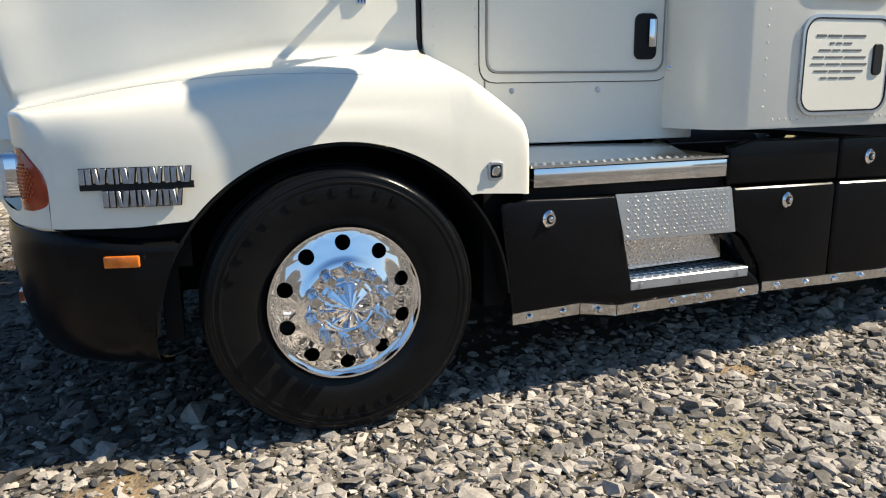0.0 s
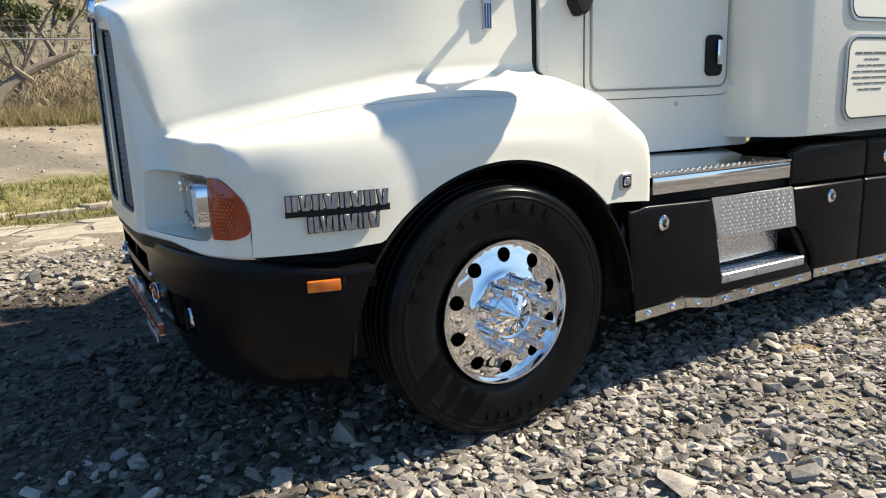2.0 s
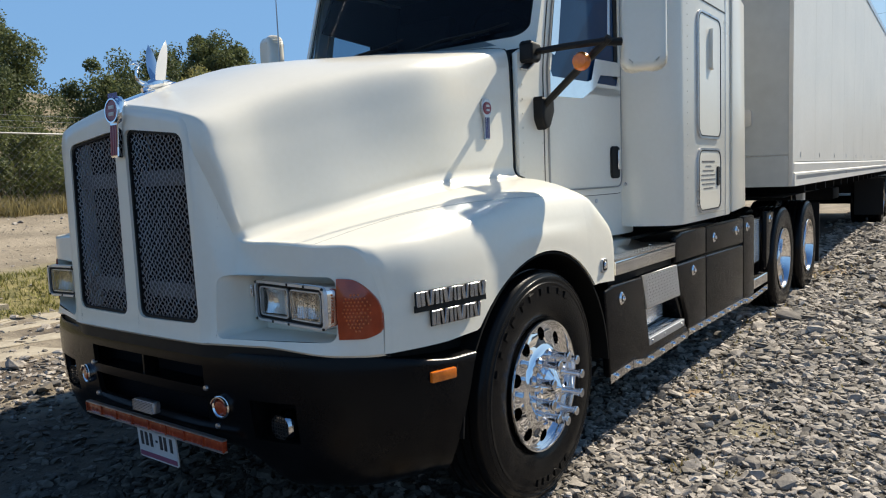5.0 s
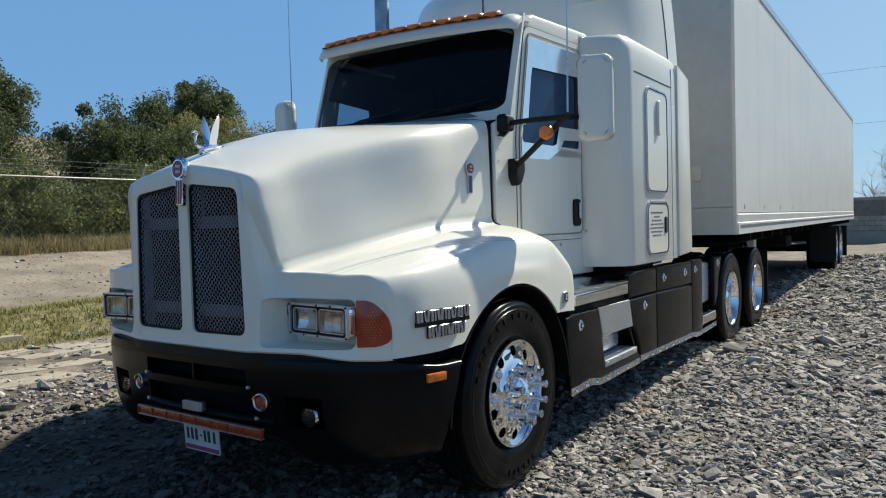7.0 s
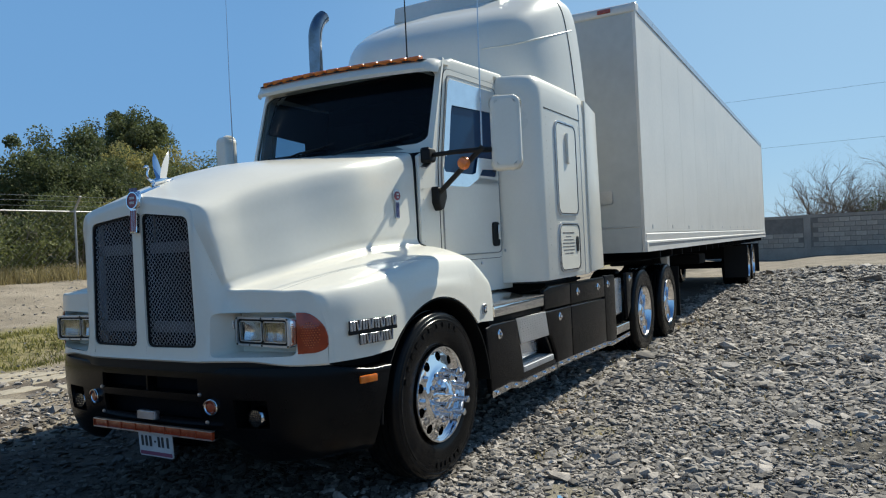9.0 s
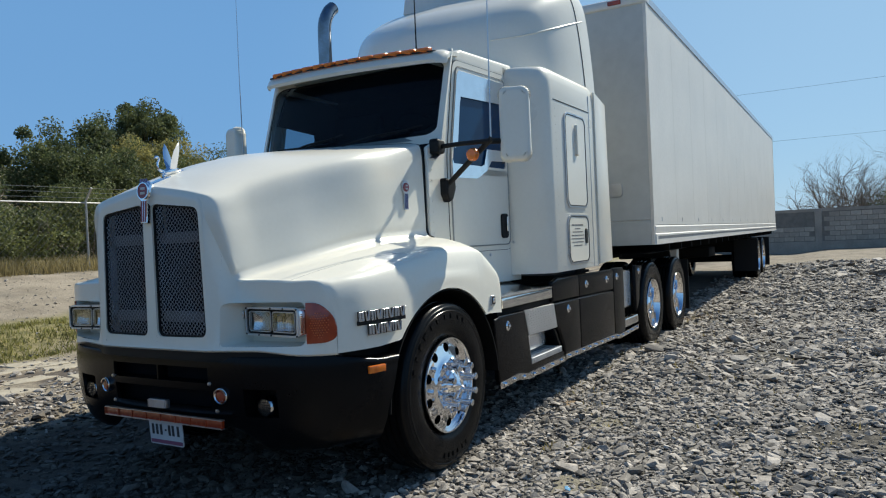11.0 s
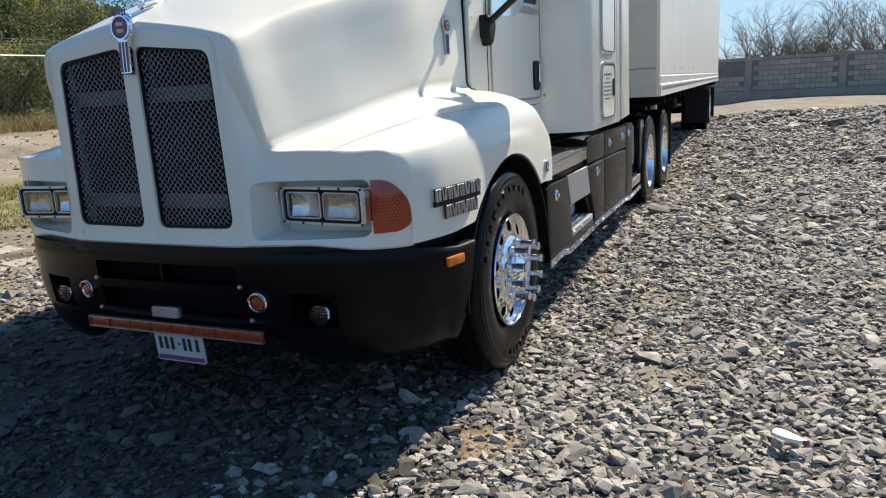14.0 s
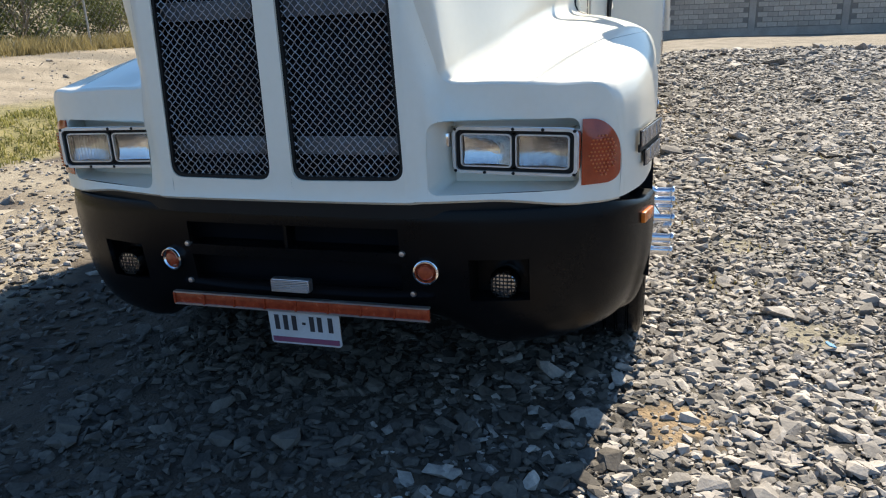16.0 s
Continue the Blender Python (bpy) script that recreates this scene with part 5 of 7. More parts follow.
# roof and visor
w = bmesh.new()
rows = []
for x, z, hw in ((1.26, 2.80, .80), (1.34, 2.86, .82), (1.6, 2.895, .855), (2.2, 2.91, .915)):
    rows.append([(x + (0.10 * (abs(v)) ** 2.2 if x < 1.5 else 0), v * hw, z - .02 * abs(v) ** 2 - .055 * max(0, abs(v) - .8) / .2) for v in np.linspace(-1, 1, 25)])
grid_bm(loft(rows, 40, 20), w)
part("roof", thicken(w, .02), M_WHITE, cab)
w = bmesh.new()
vs = np.linspace(-.875, .875, 35)
sec = [(-.215, -.035), (-.225, -.01), (-.185, .055), (-.10, .085), (.04, .095), (.04, .06), (-.10, .045), (-.17, .015)]
rings = []
for v in vs:
    bow = .085 * (abs(v) / .86) ** 2.2
    e = 1 - .35 * max(0.0, (abs(v) - .80) / .075) ** 2
    rings.append([w.verts.new((1.305 + a * (e if a < 0 else 1) + bow, v, 2.775 + b * (0.6 + .4 * e))) for a, b in sec])
for p, q in zip(rings, rings[1:]):
    for k in range(len(sec)):
        w.faces.new((p[k], p[(k + 1) % len(sec)], q[(k + 1) % len(sec)], q[k]))
w.faces.new(rings[0])
w.faces.new(rings[-1])
visor = part("sun_visor", w, M_WHITE, cab, "white sun visor with a row of amber lamps", sharp=50, m=pose(0, 0, 2.79, 1.3) @ pose(0, 0, -2.80))
w = bmesh.new()
strip_rows = [[(1.105 + d + .085 * (abs(v) / .86) ** 2.2, v, 2.823 + h) for v in np.linspace(-.80, .80, 33)] for d, h in ((0, 0), (0, .012), (.10, .030), (.10, .018))]
grid_bm(np.array(strip_rows), w)
part("lamp_base", w, M_SEAL, visor, "dark strip under the roof lamps")
for k in range(13):
    v = -.71 + 1.42 * k / 12
    bow = .085 * (abs(v) / .86) ** 2.2
    lens = prism_bm(rounded_rect(-.048, .048, -.0555, .0555, .030, 5), "z", -.014, .024, .013, 3)
    part("roof_lamp", lens, M_AMBER, visor, "amber roof marker lamp", m=pose(1.150 + bow, v, 2.846, 0, -14, 0))

# ---- sleeper ----
SL = [(2.13, -.94), (2.15, -1.04), (2.18, -1.13), (2.215, -1.195), (2.26, -1.235), (2.33, -1.252), (3.40, -1.252), (3.40, 1.252), (2.33, 1.252), (2.26, 1.235), (2.215, 1.195), (2.18, 1.13), (2.15, 1.04), (2.13, .94)]
w = bmesh.new()
rings = []
for z, k, fx in ((1.105, .998, 0), (1.115, 1.0, 0), (2.62, 1.0, 0), (2.72, .997, .004), (2.79, .982, .016), (2.832, .955, .04), (2.845, .92, .07)):
    rings.append([w.verts.new((x + (fx if x < 3 else 0), v * k, z)) for x, v in SL])
n = len(SL)
for p, q in zip(rings, rings[1:]):
    for i in range(n):
        w.faces.new((p[i], p[(i + 1) % n], q[(i + 1) % n], q[i]))
w.faces.new(rings[0])
w.faces.new(rings[-1])
sleeper = part("sleeper", w, M_WHITE, truck, "white riveted sleeper box behind the cab", sharp=40)
for sgn in (1, -1):
    y = -sgn * 1.252
    # tall hatch and lower hatch with ribbed seals
    for x0, x1, z0, z1, nm in ((2.60, 3.10, 1.675, 2.475, "tall_hatch"), (2.60, 3.10, 1.175, 1.575, "locker_door")):
        hatch = part(nm, prism_bm(rounded_rect(x0, x1, z0, z1, .07, 6), "y", y - .012, y + .012, .004, 1), M_WHITE, sleeper)
        part("seal", frame_bm(rounded_rect(x0 - .018, x1 + .018, z0 - .018, z1 + .018, .085, 6), rounded_rect(x0, x1, z0, z1, .07, 6), "y", y - .014 * sgn, y), M_SILVER, hatch)
        part("dark_gap", frame_bm(rounded_rect(x0 - .004, x1 + .004, z0 - .004, z1 + .004, .073, 6), rounded_rect(x0 + .002, x1 - .002, z0 + .002, z1 - .002, .069, 6), "y", y - .0155 * sgn, y), M_SEAL, hatch)
        if nm == "tall_hatch":
            part("pull", prism_bm([(2.83, 2.13), (2.87, 2.12), (2.87, 2.38), (2.84, 2.40), (2.83, 2.36)], "y", y - .035 * sgn, y, .005, 1), M_WHITE, hatch)
        else:
            part("latch", prism_bm(rounded_rect(3.00, 3.06, 1.33, 1.47, .02, 4), "y", y - .02 * sgn, y, .004, 1), M_SEAL, hatch, "black locker latch")
            for k, (a, b) in enumerate(((2.66, 2.96), (2.74, 2.88), (2.68, 2.94), (2.65, 2.97), (2.64, 2.98), (2.66, 2.96), (2.70, 2.92))):
                yy = y - .0135 * sgn
                cuts_ = [a, a + (b - a) * (.22 + .04 * (k % 3)), a + (b - a) * (.52 + .05 * (k % 2)), b]
                for q in range(3):
                    part("text_bar", box_bm(cuts_[q], cuts_[q + 1] - .012, yy - .001, yy + .001, 1.4965 - k * .03, 1.5065 - k * .03 - (.003 if k else 0)), M_PRINT, hatch, smooth=False)
    part("upper_seam", box_bm(2.36, 3.265, y - .003, y + .003, 2.560, 2.568), M_SEAL, sleeper, smooth=False)
    part("rear_seam", box_bm(3.262, 3.270, y - .003, y + .003, 1.11, 2.72), M_SILVER, sleeper, smooth=False)
    # rivets along the lower edge and the front edge
    for k in range(26):
        part("rivet", lathe_bm([(0, -.003 * sgn), (.004, -.0025 * sgn), (.005, 0)], 6, "y"), M_WHITE, sleeper, m=pose(2.46 + k * .036, y, 1.145))
    for k in range(20):
        part("rivet", lathe_bm([(0, -.003 * sgn), (.004, -.0025 * sgn), (.005, 0)], 6, "y"), M_WHITE, sleeper, m=pose(2.40, y, 1.2 + k * .068))
        part("rivet", lathe_bm([(0, -.003 * sgn), (.004, -.0025 * sgn), (.005, 0)], 6, "y"), M_WHITE, sleeper, m=pose(3.23, y, 1.2 + k * .068))
    # side extender behind
    part("side_extender", prism_bm([(3.41, 1.12), (3.80, 1.14), (3.74, 2.70), (3.41, 2.78)], "y", y - .015, y + .015, .006, 2), M_WHITE, truck, "thin white side extender behind the sleeper")

# roof fairing
CAP = [      # x on the middle line, top, half width, base, how far the plan sweeps back at the sides
    (1.86, 2.90, .66, 2.88, .75), (1.92, 3.07, .78, 2.87, .70), (2.04, 3.27, .90, 2.84, .58), (2.28, 3.47, 1.01, 2.80, .38), (2.6, 3.62, 1.09, 2.76, .18), (3.0, 3.80, 1.16, 2.74, .05), (3.4, 3.92, 1.20, 2.73, 0), (3.66, 3.94, 1.20, 2.72, 0),
]
rows = []
for x, top, hw, base, back in CAP:
    h = top - base
    prof = ((0, top), (.40, top - .008 * h), (.68, top - .025 * h), (.84, top - .075 * h), (.92, top - .20 * h), (.96, top - .45 * h), (.99, base + .18 * h), (1.0, base - .03))
    rows.append([(x + back * (q * hw) ** 2, -q * hw, z) for q, z in prof])
cap_rows = loft(rows, 40, 44)
w = grid_bm(cap_rows, mirror=True)
cap = part("roof_fairing", thicken(w, .015), M_WHITE, truck, "tall rounded white roof fairing", sharp=60)
# crease that climbs rearwards and the rear seam
for sgn in (1, -1):
    pts = []
    for row in cap_rows[9:]:
        zl = 3.07 + .33 * (row[-8][0] - 2.2)
        j = int(np.argmin(np.abs(row[12:, 2] - zl))) + 12
        lo, hi = (j, j - 1) if row[j][2] < zl else (j + 1, j) if j + 1 < len(row) else (j, j)
        k = (zl - row[lo][2]) / max(row[hi][2] - row[lo][2], 1e-6)
        p = row[lo] + (row[hi] - row[lo]) * min(1, max(0, k))
        pts.append((p[0], sgn * p[1], p[2]))
    part("crease_bead", tube_bm(smooth_row(pts[::5], 26), .007, 8), M_WHITE, cap)
    part("rear_seam", tube_bm([(p[0], p[1] * sgn, p[2]) for p in cap_rows[36][8:]], .006, 6), M_SEAL, cap)
part("roof_wing", prism_bm([(2.98, 3.78), (3.02, 3.95), (3.40, 4.04), (3.42, 4.01), (3.10, 3.90), (3.10, 3.78)], "y", -.60, .60, .01, 2), M_ALU_SKIN, truck, "grey wind deflector on top of the roof fairing")

# ---- mirrors, aerials, exhaust ----
def mirror_outline():
    """Housing seen from the front: outer corners rounder than the inner ones."""
    out = []
    for cx, cz, r, a0 in ((.103 - .056, .25 - .056, .056, 0), (-.103 + .050, .25 - .050, .050, 90), (-.103 + .050, -.25 + .050, .050, 180), (.103 - .058, -.25 + .058, .058, 270)):
        out += [(cx + r * math.cos(radians(a0 + 15 * k)), cz + r * math.sin(radians(a0 + 15 * k))) for k in range(7)]
    return out


for sgn in (1, -1):
    s = -sgn
    mv = 1.42 if sgn > 0 else 1.15
    k = mv - 1.51
    mm = part("mirror", prism_bm([(-sgn * a, b) for a, b in mirror_outline()], "x", -.055, .055, .040, 6), M_WHITE, truck, "large white mirror housing on black arms", m=pose(1.205 if sgn > 0 else 1.10, s * mv, 2.195, 0, 0, sgn * 22) @ Matrix.Scale(1.025, 4))
    part("mirror_glass", prism_bm(rounded_rect(-.076, .076, -.215, .215, .03, 5), "x", .056, .060), M_CHROME, mm, smooth=False)
    arms = bmesh.new()
    tube_bm([(1.08, s * .865, 2.085), (1.05, s * (1.12 + k * .5), 2.084), (1.05, s * (1.38 + k), 2.080)], .017, 10, arms)
    tube_bm([(1.19, s * .85, 1.80), (1.105, s * (1.13 + k * .5), 1.945), (1.05, s * (1.40 + k), 2.095)], .019, 10, arms)
    tube_bm([(1.05, s * (1.36 + k), 2.080), (1.16, s * (1.43 + k), 2.085)], .020, 10, arms)
    part("mirror_arm", arms, M_SEAL, mm, m=mm.matrix_basis.inverted())
    part("arm_foot", prism_bm(round_corners([(-.055, -.055), (.045, -.048), (.062, .0), (.045, .046), (-.055, .052)], .018, 3), "y", -.038, .038, .016, 3), M_SEAL, mm, m=mm.matrix_basis.inverted() @ pose(1.07, s * .868, 2.085))
    # the lower foot tapers to a point below
    part("arm_foot", prism_bm(round_corners([(-.062, -.055), (-.028, -.112), (.022, -.098), (.070, -.015), (.066, .052), (-.062, .058)], .016, 3), "y", -.040, .040, .016, 3), M_SEAL, mm, m=mm.matrix_basis.inverted() @ pose(1.195, s * .862, 1.805))
    part("arm_lamp", lathe_bm([(0, -.03), (.035, -.025), (.045, -.008), (.045, .012), (.03, .022), (0, .022)], 22, "x"), M_AMBER, mm, "round amber lamp on the mirror arm", m=mm.matrix_basis.inverted() @ pose(1.03, s * (1.215 + k * .5), 1.998, 0, 0, 0))
    part("aerial", tube_bm([(1.06, s * (1.39 + k), 2.085), (1.065, s * (1.40 + k), 2.9), (1.08, s * (1.41 + k), 3.65)], .004, 6, taper=[.006, .004, .0025]), M_SILVER, mm, m=mm.matrix_basis.inverted())
part("roof_aerial", tube_bm([(1.36, -.55, 2.86), (1.36, -.55, 2.92), (1.36, -.55, 3.9)], .004, 6, taper=[.012, .006, .003]), M_SEAL, cab)
part("exhaust_pipe", tube_bm(smooth_row([(2.05, .90, 1.2), (2.05, .90, 2.9), (2.05, .90, 3.44), (2.07, .90, 3.56), (2.13, .90, 3.66), (2.19, .90, 3.71)], 26), .064, 20), M_STACK, truck, "chrome curved exhaust stack")

# hood ornament: a swan with raised wings
def swan():
    w = bmesh.new()
    body = smooth_row([(-.10, 0, .02), (-.06, 0, .03), (0, 0, .035), (.07, 0, .03), (.13, 0, .02)], 10)
    tube_bm(body, .02, 10, w, taper=[.006, .02, .028, .033, .034, .032, .027, .02, .012, .004])
    neck = smooth_row([(-.08, 0, .035), (-.13, 0, .07), (-.125, 0, .13), (-.10, 0, .165), (-.125, 0, .185), (-.16, 0, .17)], 14)
    tube_bm(neck, .01, 8, w, taper=[.018, .017, .015, .013, .012, .011, .010, .010, .010, .012, .014, .012, .007, .002])
    for s in (1, -1):
        prev = None
        for k in range(9):
            u = k / 8
            c = Vector((.02 + .055 * u ** 1.5, s * (.018 + .085 * u), .045 + .25 * u))
            wd = .058 * (1 - u) ** .75 * (.55 + .9 * u) + .003
            ring = [w.verts.new(c + Vector((-wd * 1.1, 0, -.01))), w.verts.new(c + Vector((0, s * .010 * (1 - u), 0))), w.verts.new(c + Vector((wd * 1.1, 0, .0))), w.verts.new(c + Vector((0, -s * .008 * (1 - u), 0)))]
            if prev:
                for i in range(4):
                    w.faces.new((prev[i], prev[(i + 1) % 4], ring[(i + 1) % 4], ring[i]))
            else:
                w.faces.new(ring)
            prev = ring
        w.faces.new(prev)
    tube_bm([(-.12, 0, .005), (.14, 0, .012)], .016, 8, w)
    return w


part("hood_ornament", swan(), M_CHROME, truck, "chrome swan ornament with raised wings", m=pose(-.50, 0.02, 1.875, 0, -12, 0) @ Matrix.Scale(.62, 4))

# ---- steps, side skirts, chassis ----
def lock(parent, x, y, z, sgn):
    lk = part("lock", lathe_bm([(0, -.010 * sgn), (.026, -.008 * sgn), (.033, 0), (.033, .004 * sgn), (0, .004 * sgn)], 20, "y"), M_CHROME, parent, "round chrome paddle lock", m=pose(x, y, z) @ Matrix.Diagonal((.92, 1, 1.10, 1)))
    part("keyhole_recess", lathe_bm([(0, -.0115 * sgn), (.017, -.0110 * sgn), (.019, -.006 * sgn)], 16, "y"), M_SEAL, lk)
    part("key_boss", lathe_bm([(0, -.022 * sgn), (.010, -.020 * sgn), (.013, -.008 * sgn)], 12, "y"), M_CHROME, lk)


def dented_strip(pts, y):
    """A thin metal strip between four corners in the x-z plane, knocked about along its length."""
    (x0, a0), (_, b0), (x1, b1), (_, a1) = pts
    n = max(6, int((x1 - x0) / .014))
    rows = []
    for k in range(n + 1):
        u = k / n
        x, za, zb = x0 + (x1 - x0) * u, a0 + (a1 - a0) * u, b0 + (b1 - b0) * u
        rows.append([(x, y + .0032 * noise.noise((x * 26, q * 1.3, 4.0)) + .0016 * noise.noise((x * 60, q * 3.1, 8.0)), za + (zb - za) * q / 5) for q in range(6)])
    return thicken(grid_bm(np.array(rows)), .002)


def tread_marks(parent, x0, x1, z0, z1, y, sgn, dx=.025, dz=.0185, lay="wall"):
    """Raised lozenges of tread plate, alternating in direction, joined to one sheet."""
    w = bmesh.new()
    r = 0
    z = z0 + dz / 2
    while z < z1:
        x = x0 + dx / 2 + (dx / 2 if r % 2 else 0)
        c = 0
        while x < x1 - .008:
            a = radians(45 if (r + c) % 2 else -45)
            ux, uz = math.cos(a), math.sin(a)
            pts = [(x + ux * .0105, z + uz * .0105), (x - uz * .0032, z + ux * .0032), (x - ux * .0105, z - uz * .0105), (x + uz * .0032, z - ux * .0032)]
            if lay == "wall":
                low = [w.verts.new((p[0], y, p[1])) for p in pts]
                top = w.verts.new((x, y - .0026 * sgn, z))
            else:
                low = [w.verts.new((p[0], p[1], y)) for p in pts]
                top = w.verts.new((x, z, y + .0035))
            for k in range(4):
                w.faces.new((low[k], low[(k + 1) % 4], top))
            x += dx
            c += 1
        z += dz
        r += 1
    return part("raised_pattern", w, parent.data.materials[0], parent, smooth=False)


for sgn in (1, -1):
    s = -sgn
    yo, yi = s * 1.212, s * 1.17
    lo, hi = min(yo, yi), max(yo, yi)
    # front lower panel with the step recess cut through it
    panel = part("front_skirt", prism_bm([(1.17, .845), (1.225, .37), (1.535, .40), (1.72, .365), (2.50, .375), (2.50, .40), (2.44, .45), (1.80, .445), (1.765, .60), (1.70, .85), (1.28, .86)], "y", lo, hi, .016, 3), M_SKIRT, truck, "black skirt panel below the cab with a step")
    part("step_back", prism_bm([(1.68, .44), (1.68, .85), (2.46, .85), (2.46, .44)], "y", s * 1.02 - .01, s * 1.02 + .01), M_SKIRT, panel, smooth=False)
    part("recess_cheek", prism_bm([(1.705, .85), (1.80, .44), (1.77, .44), (1.67, .85)], "y", min(s * 1.03, s * 1.17), max(s * 1.03, s * 1.17)), M_SKIRT, panel, smooth=False)
    part("recess_cheek", prism_bm([(2.31, .66), (2.40, .60), (2.50, .47), (2.46, .44), (2.36, .58)], "y", min(s * 1.03, s * 1.19), max(s * 1.03, s * 1.19), .01, 2), M_SKIRT, panel)
    up = part("upper_kick_plate", prism_bm([(1.70, .855), (2.305, .845), (2.335, .645), (1.745, .655)], "y", yo - .006 * sgn if sgn > 0 else yo, yo if sgn > 0 else yo + .006), M_TREAD_DULL, panel, "grey tread-plate kick panel", smooth=False, m=pose(0, yo, .65, -3 * sgn) @ pose(0, -yo, -.65))
    tread_marks(up, 1.75, 2.30, .66, .845, yo - .0065 * sgn, sgn)
    part("plate_top", box_bm(1.70, 2.305, min(yo, yo + .10 * sgn), max(yo, yo + .10 * sgn), .842, .852), M_TREAD, up, smooth=False)
    mid = part("lower_kick_plate", prism_bm([(1.75, .66), (2.34, .66), (2.36, .50), (1.79, .49)], "y", s * 1.10 - .004, s * 1.10 + .004), M_TREAD, panel, "bright tread-plate behind the step", smooth=False)
    tread_marks(mid, 1.79, 2.33, .50, .65, s * 1.10 - .0045 * sgn, sgn)
    step = part("step_tread", box_bm(1.79, 2.43, min(s * 1.03, s * 1.215), max(s * 1.03, s * 1.215), .425, .472, .004, 1), M_TRAY, panel, "polished aluminium step")
    for k in range(15):
        for j in range(4):
            part("grip", lathe_bm([(.006, 0), (.012, .002), (.012, .005), (.006, .006)], 8, "z", closed=True), M_POLISH, step, m=pose(1.825 + k * .041, s * (1.06 + j * .042), .472))
    for x in (1.84, 2.05, 2.37):
        part("rivet", lathe_bm([(0, -.006 * sgn), (.009, -.004 * sgn), (.011, 0)], 8, "y"), M_SILVER, step, m=pose(x, s * 1.2155, .448))
    # mid and rear panels
    mid1 = part("tank_skirt", prism_bm([(2.305, .845), (2.925, .838), (2.925, .372), (2.52, .378), (2.50, .47), (2.42, .60), (2.335, .66)], "y", lo, hi, .022, 3), M_SKIRT, truck, "black lower skirt panel with chrome lock")
    part("tank_skirt", prism_bm([(2.932, .838), (3.965, .818), (3.965, .352), (2.932, .372)], "y", lo, hi, .022, 3), M_SKIRT, truck)
    part("upper_skirt", prism_bm([(2.275, 1.03), (2.40, 1.055), (2.925, 1.05), (2.925, .848), (2.275, .858)], "y", lo, hi, .022, 3), M_SKIRT, truck, "black upper skirt panel")
    up2 = part("upper_skirt", prism_bm([(2.932, 1.05), (3.965, 1.04), (3.965, .826), (2.932, .847)], "y", lo, hi, .022, 3), M_SKIRT, truck)
    end1 = part("rear_skirt", prism_bm([(3.972, 1.05), (4.34, 1.04), (4.34, .335), (4.13, .33), (3.972, .352)], "y", lo, hi, .022, 3), M_SKIRT, truck, "black upright skirt end panel")
    end2 = part("rear_skirt", prism_bm([(4.80, 1.04), (5.10, 1.03), (5.06, .90), (4.98, .80), (4.95, .62), (4.80, .50)], "y", lo, hi, .022, 3), M_SKIRT, truck)
    # rear climbing step between the end panels
    rs = part("rear_kick_plate", box_bm(4.36, 4.79, s * 1.15 - .005, s * 1.15 + .005, .58, .99), M_TREAD, truck, "bright tread-plate between black panels", smooth=False)
    tread_marks(rs, 4.37, 4.78, .59, .98, s * 1.15 - .0055 * sgn, sgn)
    part("rear_step", box_bm(4.36, 4.86, min(s * 1.0, s * 1.21), max(s * 1.0, s * 1.21), .38, .47, .006, 1), M_TREAD, rs, "bright lower step")
    for p, x, z in ((panel, 1.385, .775), (mid1, 2.63, .77), (up2, 3.12, .95), (up2, 3.74, .95), (end1, 4.08, .955), (end2, 4.93, .965)):
        lock(p, x, yo - .001 * sgn, z, sgn)
    # bright strip along the lower edge, with lamps
    for pts in (((1.222, .342), (1.222, .392), (1.535, .40), (1.535, .352)), ((1.54, .352), (1.54, .400), (1.72, .368), (1.72, .322)), ((1.725, .322), (1.725, .369), (2.50, .378), (2.50, .332)), ((2.52, .340), (2.52, .386), (3.965, .365), (3.965, .318)), ((3.972, .318), (3.972, .365), (4.13, .342), (4.13, .296)), ((4.135, .296), (4.135, .342), (4.85, .36), (4.85, .312))):
        st = part("edge_strip", dented_strip(pts, yo - .002 * sgn), M_STRIP, truck, "dented polished strip with small dome lamps", sharp=80)
        x0, x1 = pts[0][0], pts[-1][0]
        n = max(1, round((x1 - x0) / .19))
        for k in range(n):
            u = (k + .5) / n
            za = pts[0][1] + (pts[-1][1] - pts[0][1]) * u
            zb = pts[1][1] + (pts[2][1] - pts[1][1]) * u
            part("dome", lathe_bm([(0, -.017 * sgn), (.010, -.014 * sgn), (.014, -.004 * sgn), (.016, 0)], 10, "y"), M_CHROME, st, m=pose(x0 + (x1 - x0) * u, yo - .004 * sgn, (za + zb) / 2))
    # battery box lid: tread plate rim round a dark blue well
    bx = part("battery_box", prism_bm([(1.312, .905), (1.312, .982), (2.268, .978), (2.268, .900)], "y", min(s * .80, s * 1.212), max(s * .80, s * 1.212), .008, 2), M_POLISH, truck, "polished box with a tread-plate lid beside the cab")
    lid = part("lid_rim", frame_bm(rounded_rect(1.30, 2.28, min(s * .78, s * 1.216), max(s * .78, s * 1.216), .02, 3), rounded_rect(1.36, 2.14, min(s * .80, s * 1.115), max(s * .80, s * 1.115), .02, 3), "z", .984, .994), M_TREAD, bx)
    w = bmesh.new()
    for k in range(24):
        for j in range(2):
            x = 1.33 + k * .04 + (.02 if j else 0)
            y = s * (1.195 - j * .04)
            c = [w.verts.new((x + a, y + b, .9945)) for a, b in ((.016, .010), (-.004, .006), (-.016, -.010), (.004, -.006))]
            t = w.verts.new((x, y, 1.0))
            for q in range(4):
                w.faces.new((c[q], c[(q + 1) % 4], t))
    part("raised_pattern", w, M_TREAD, lid, smooth=False)
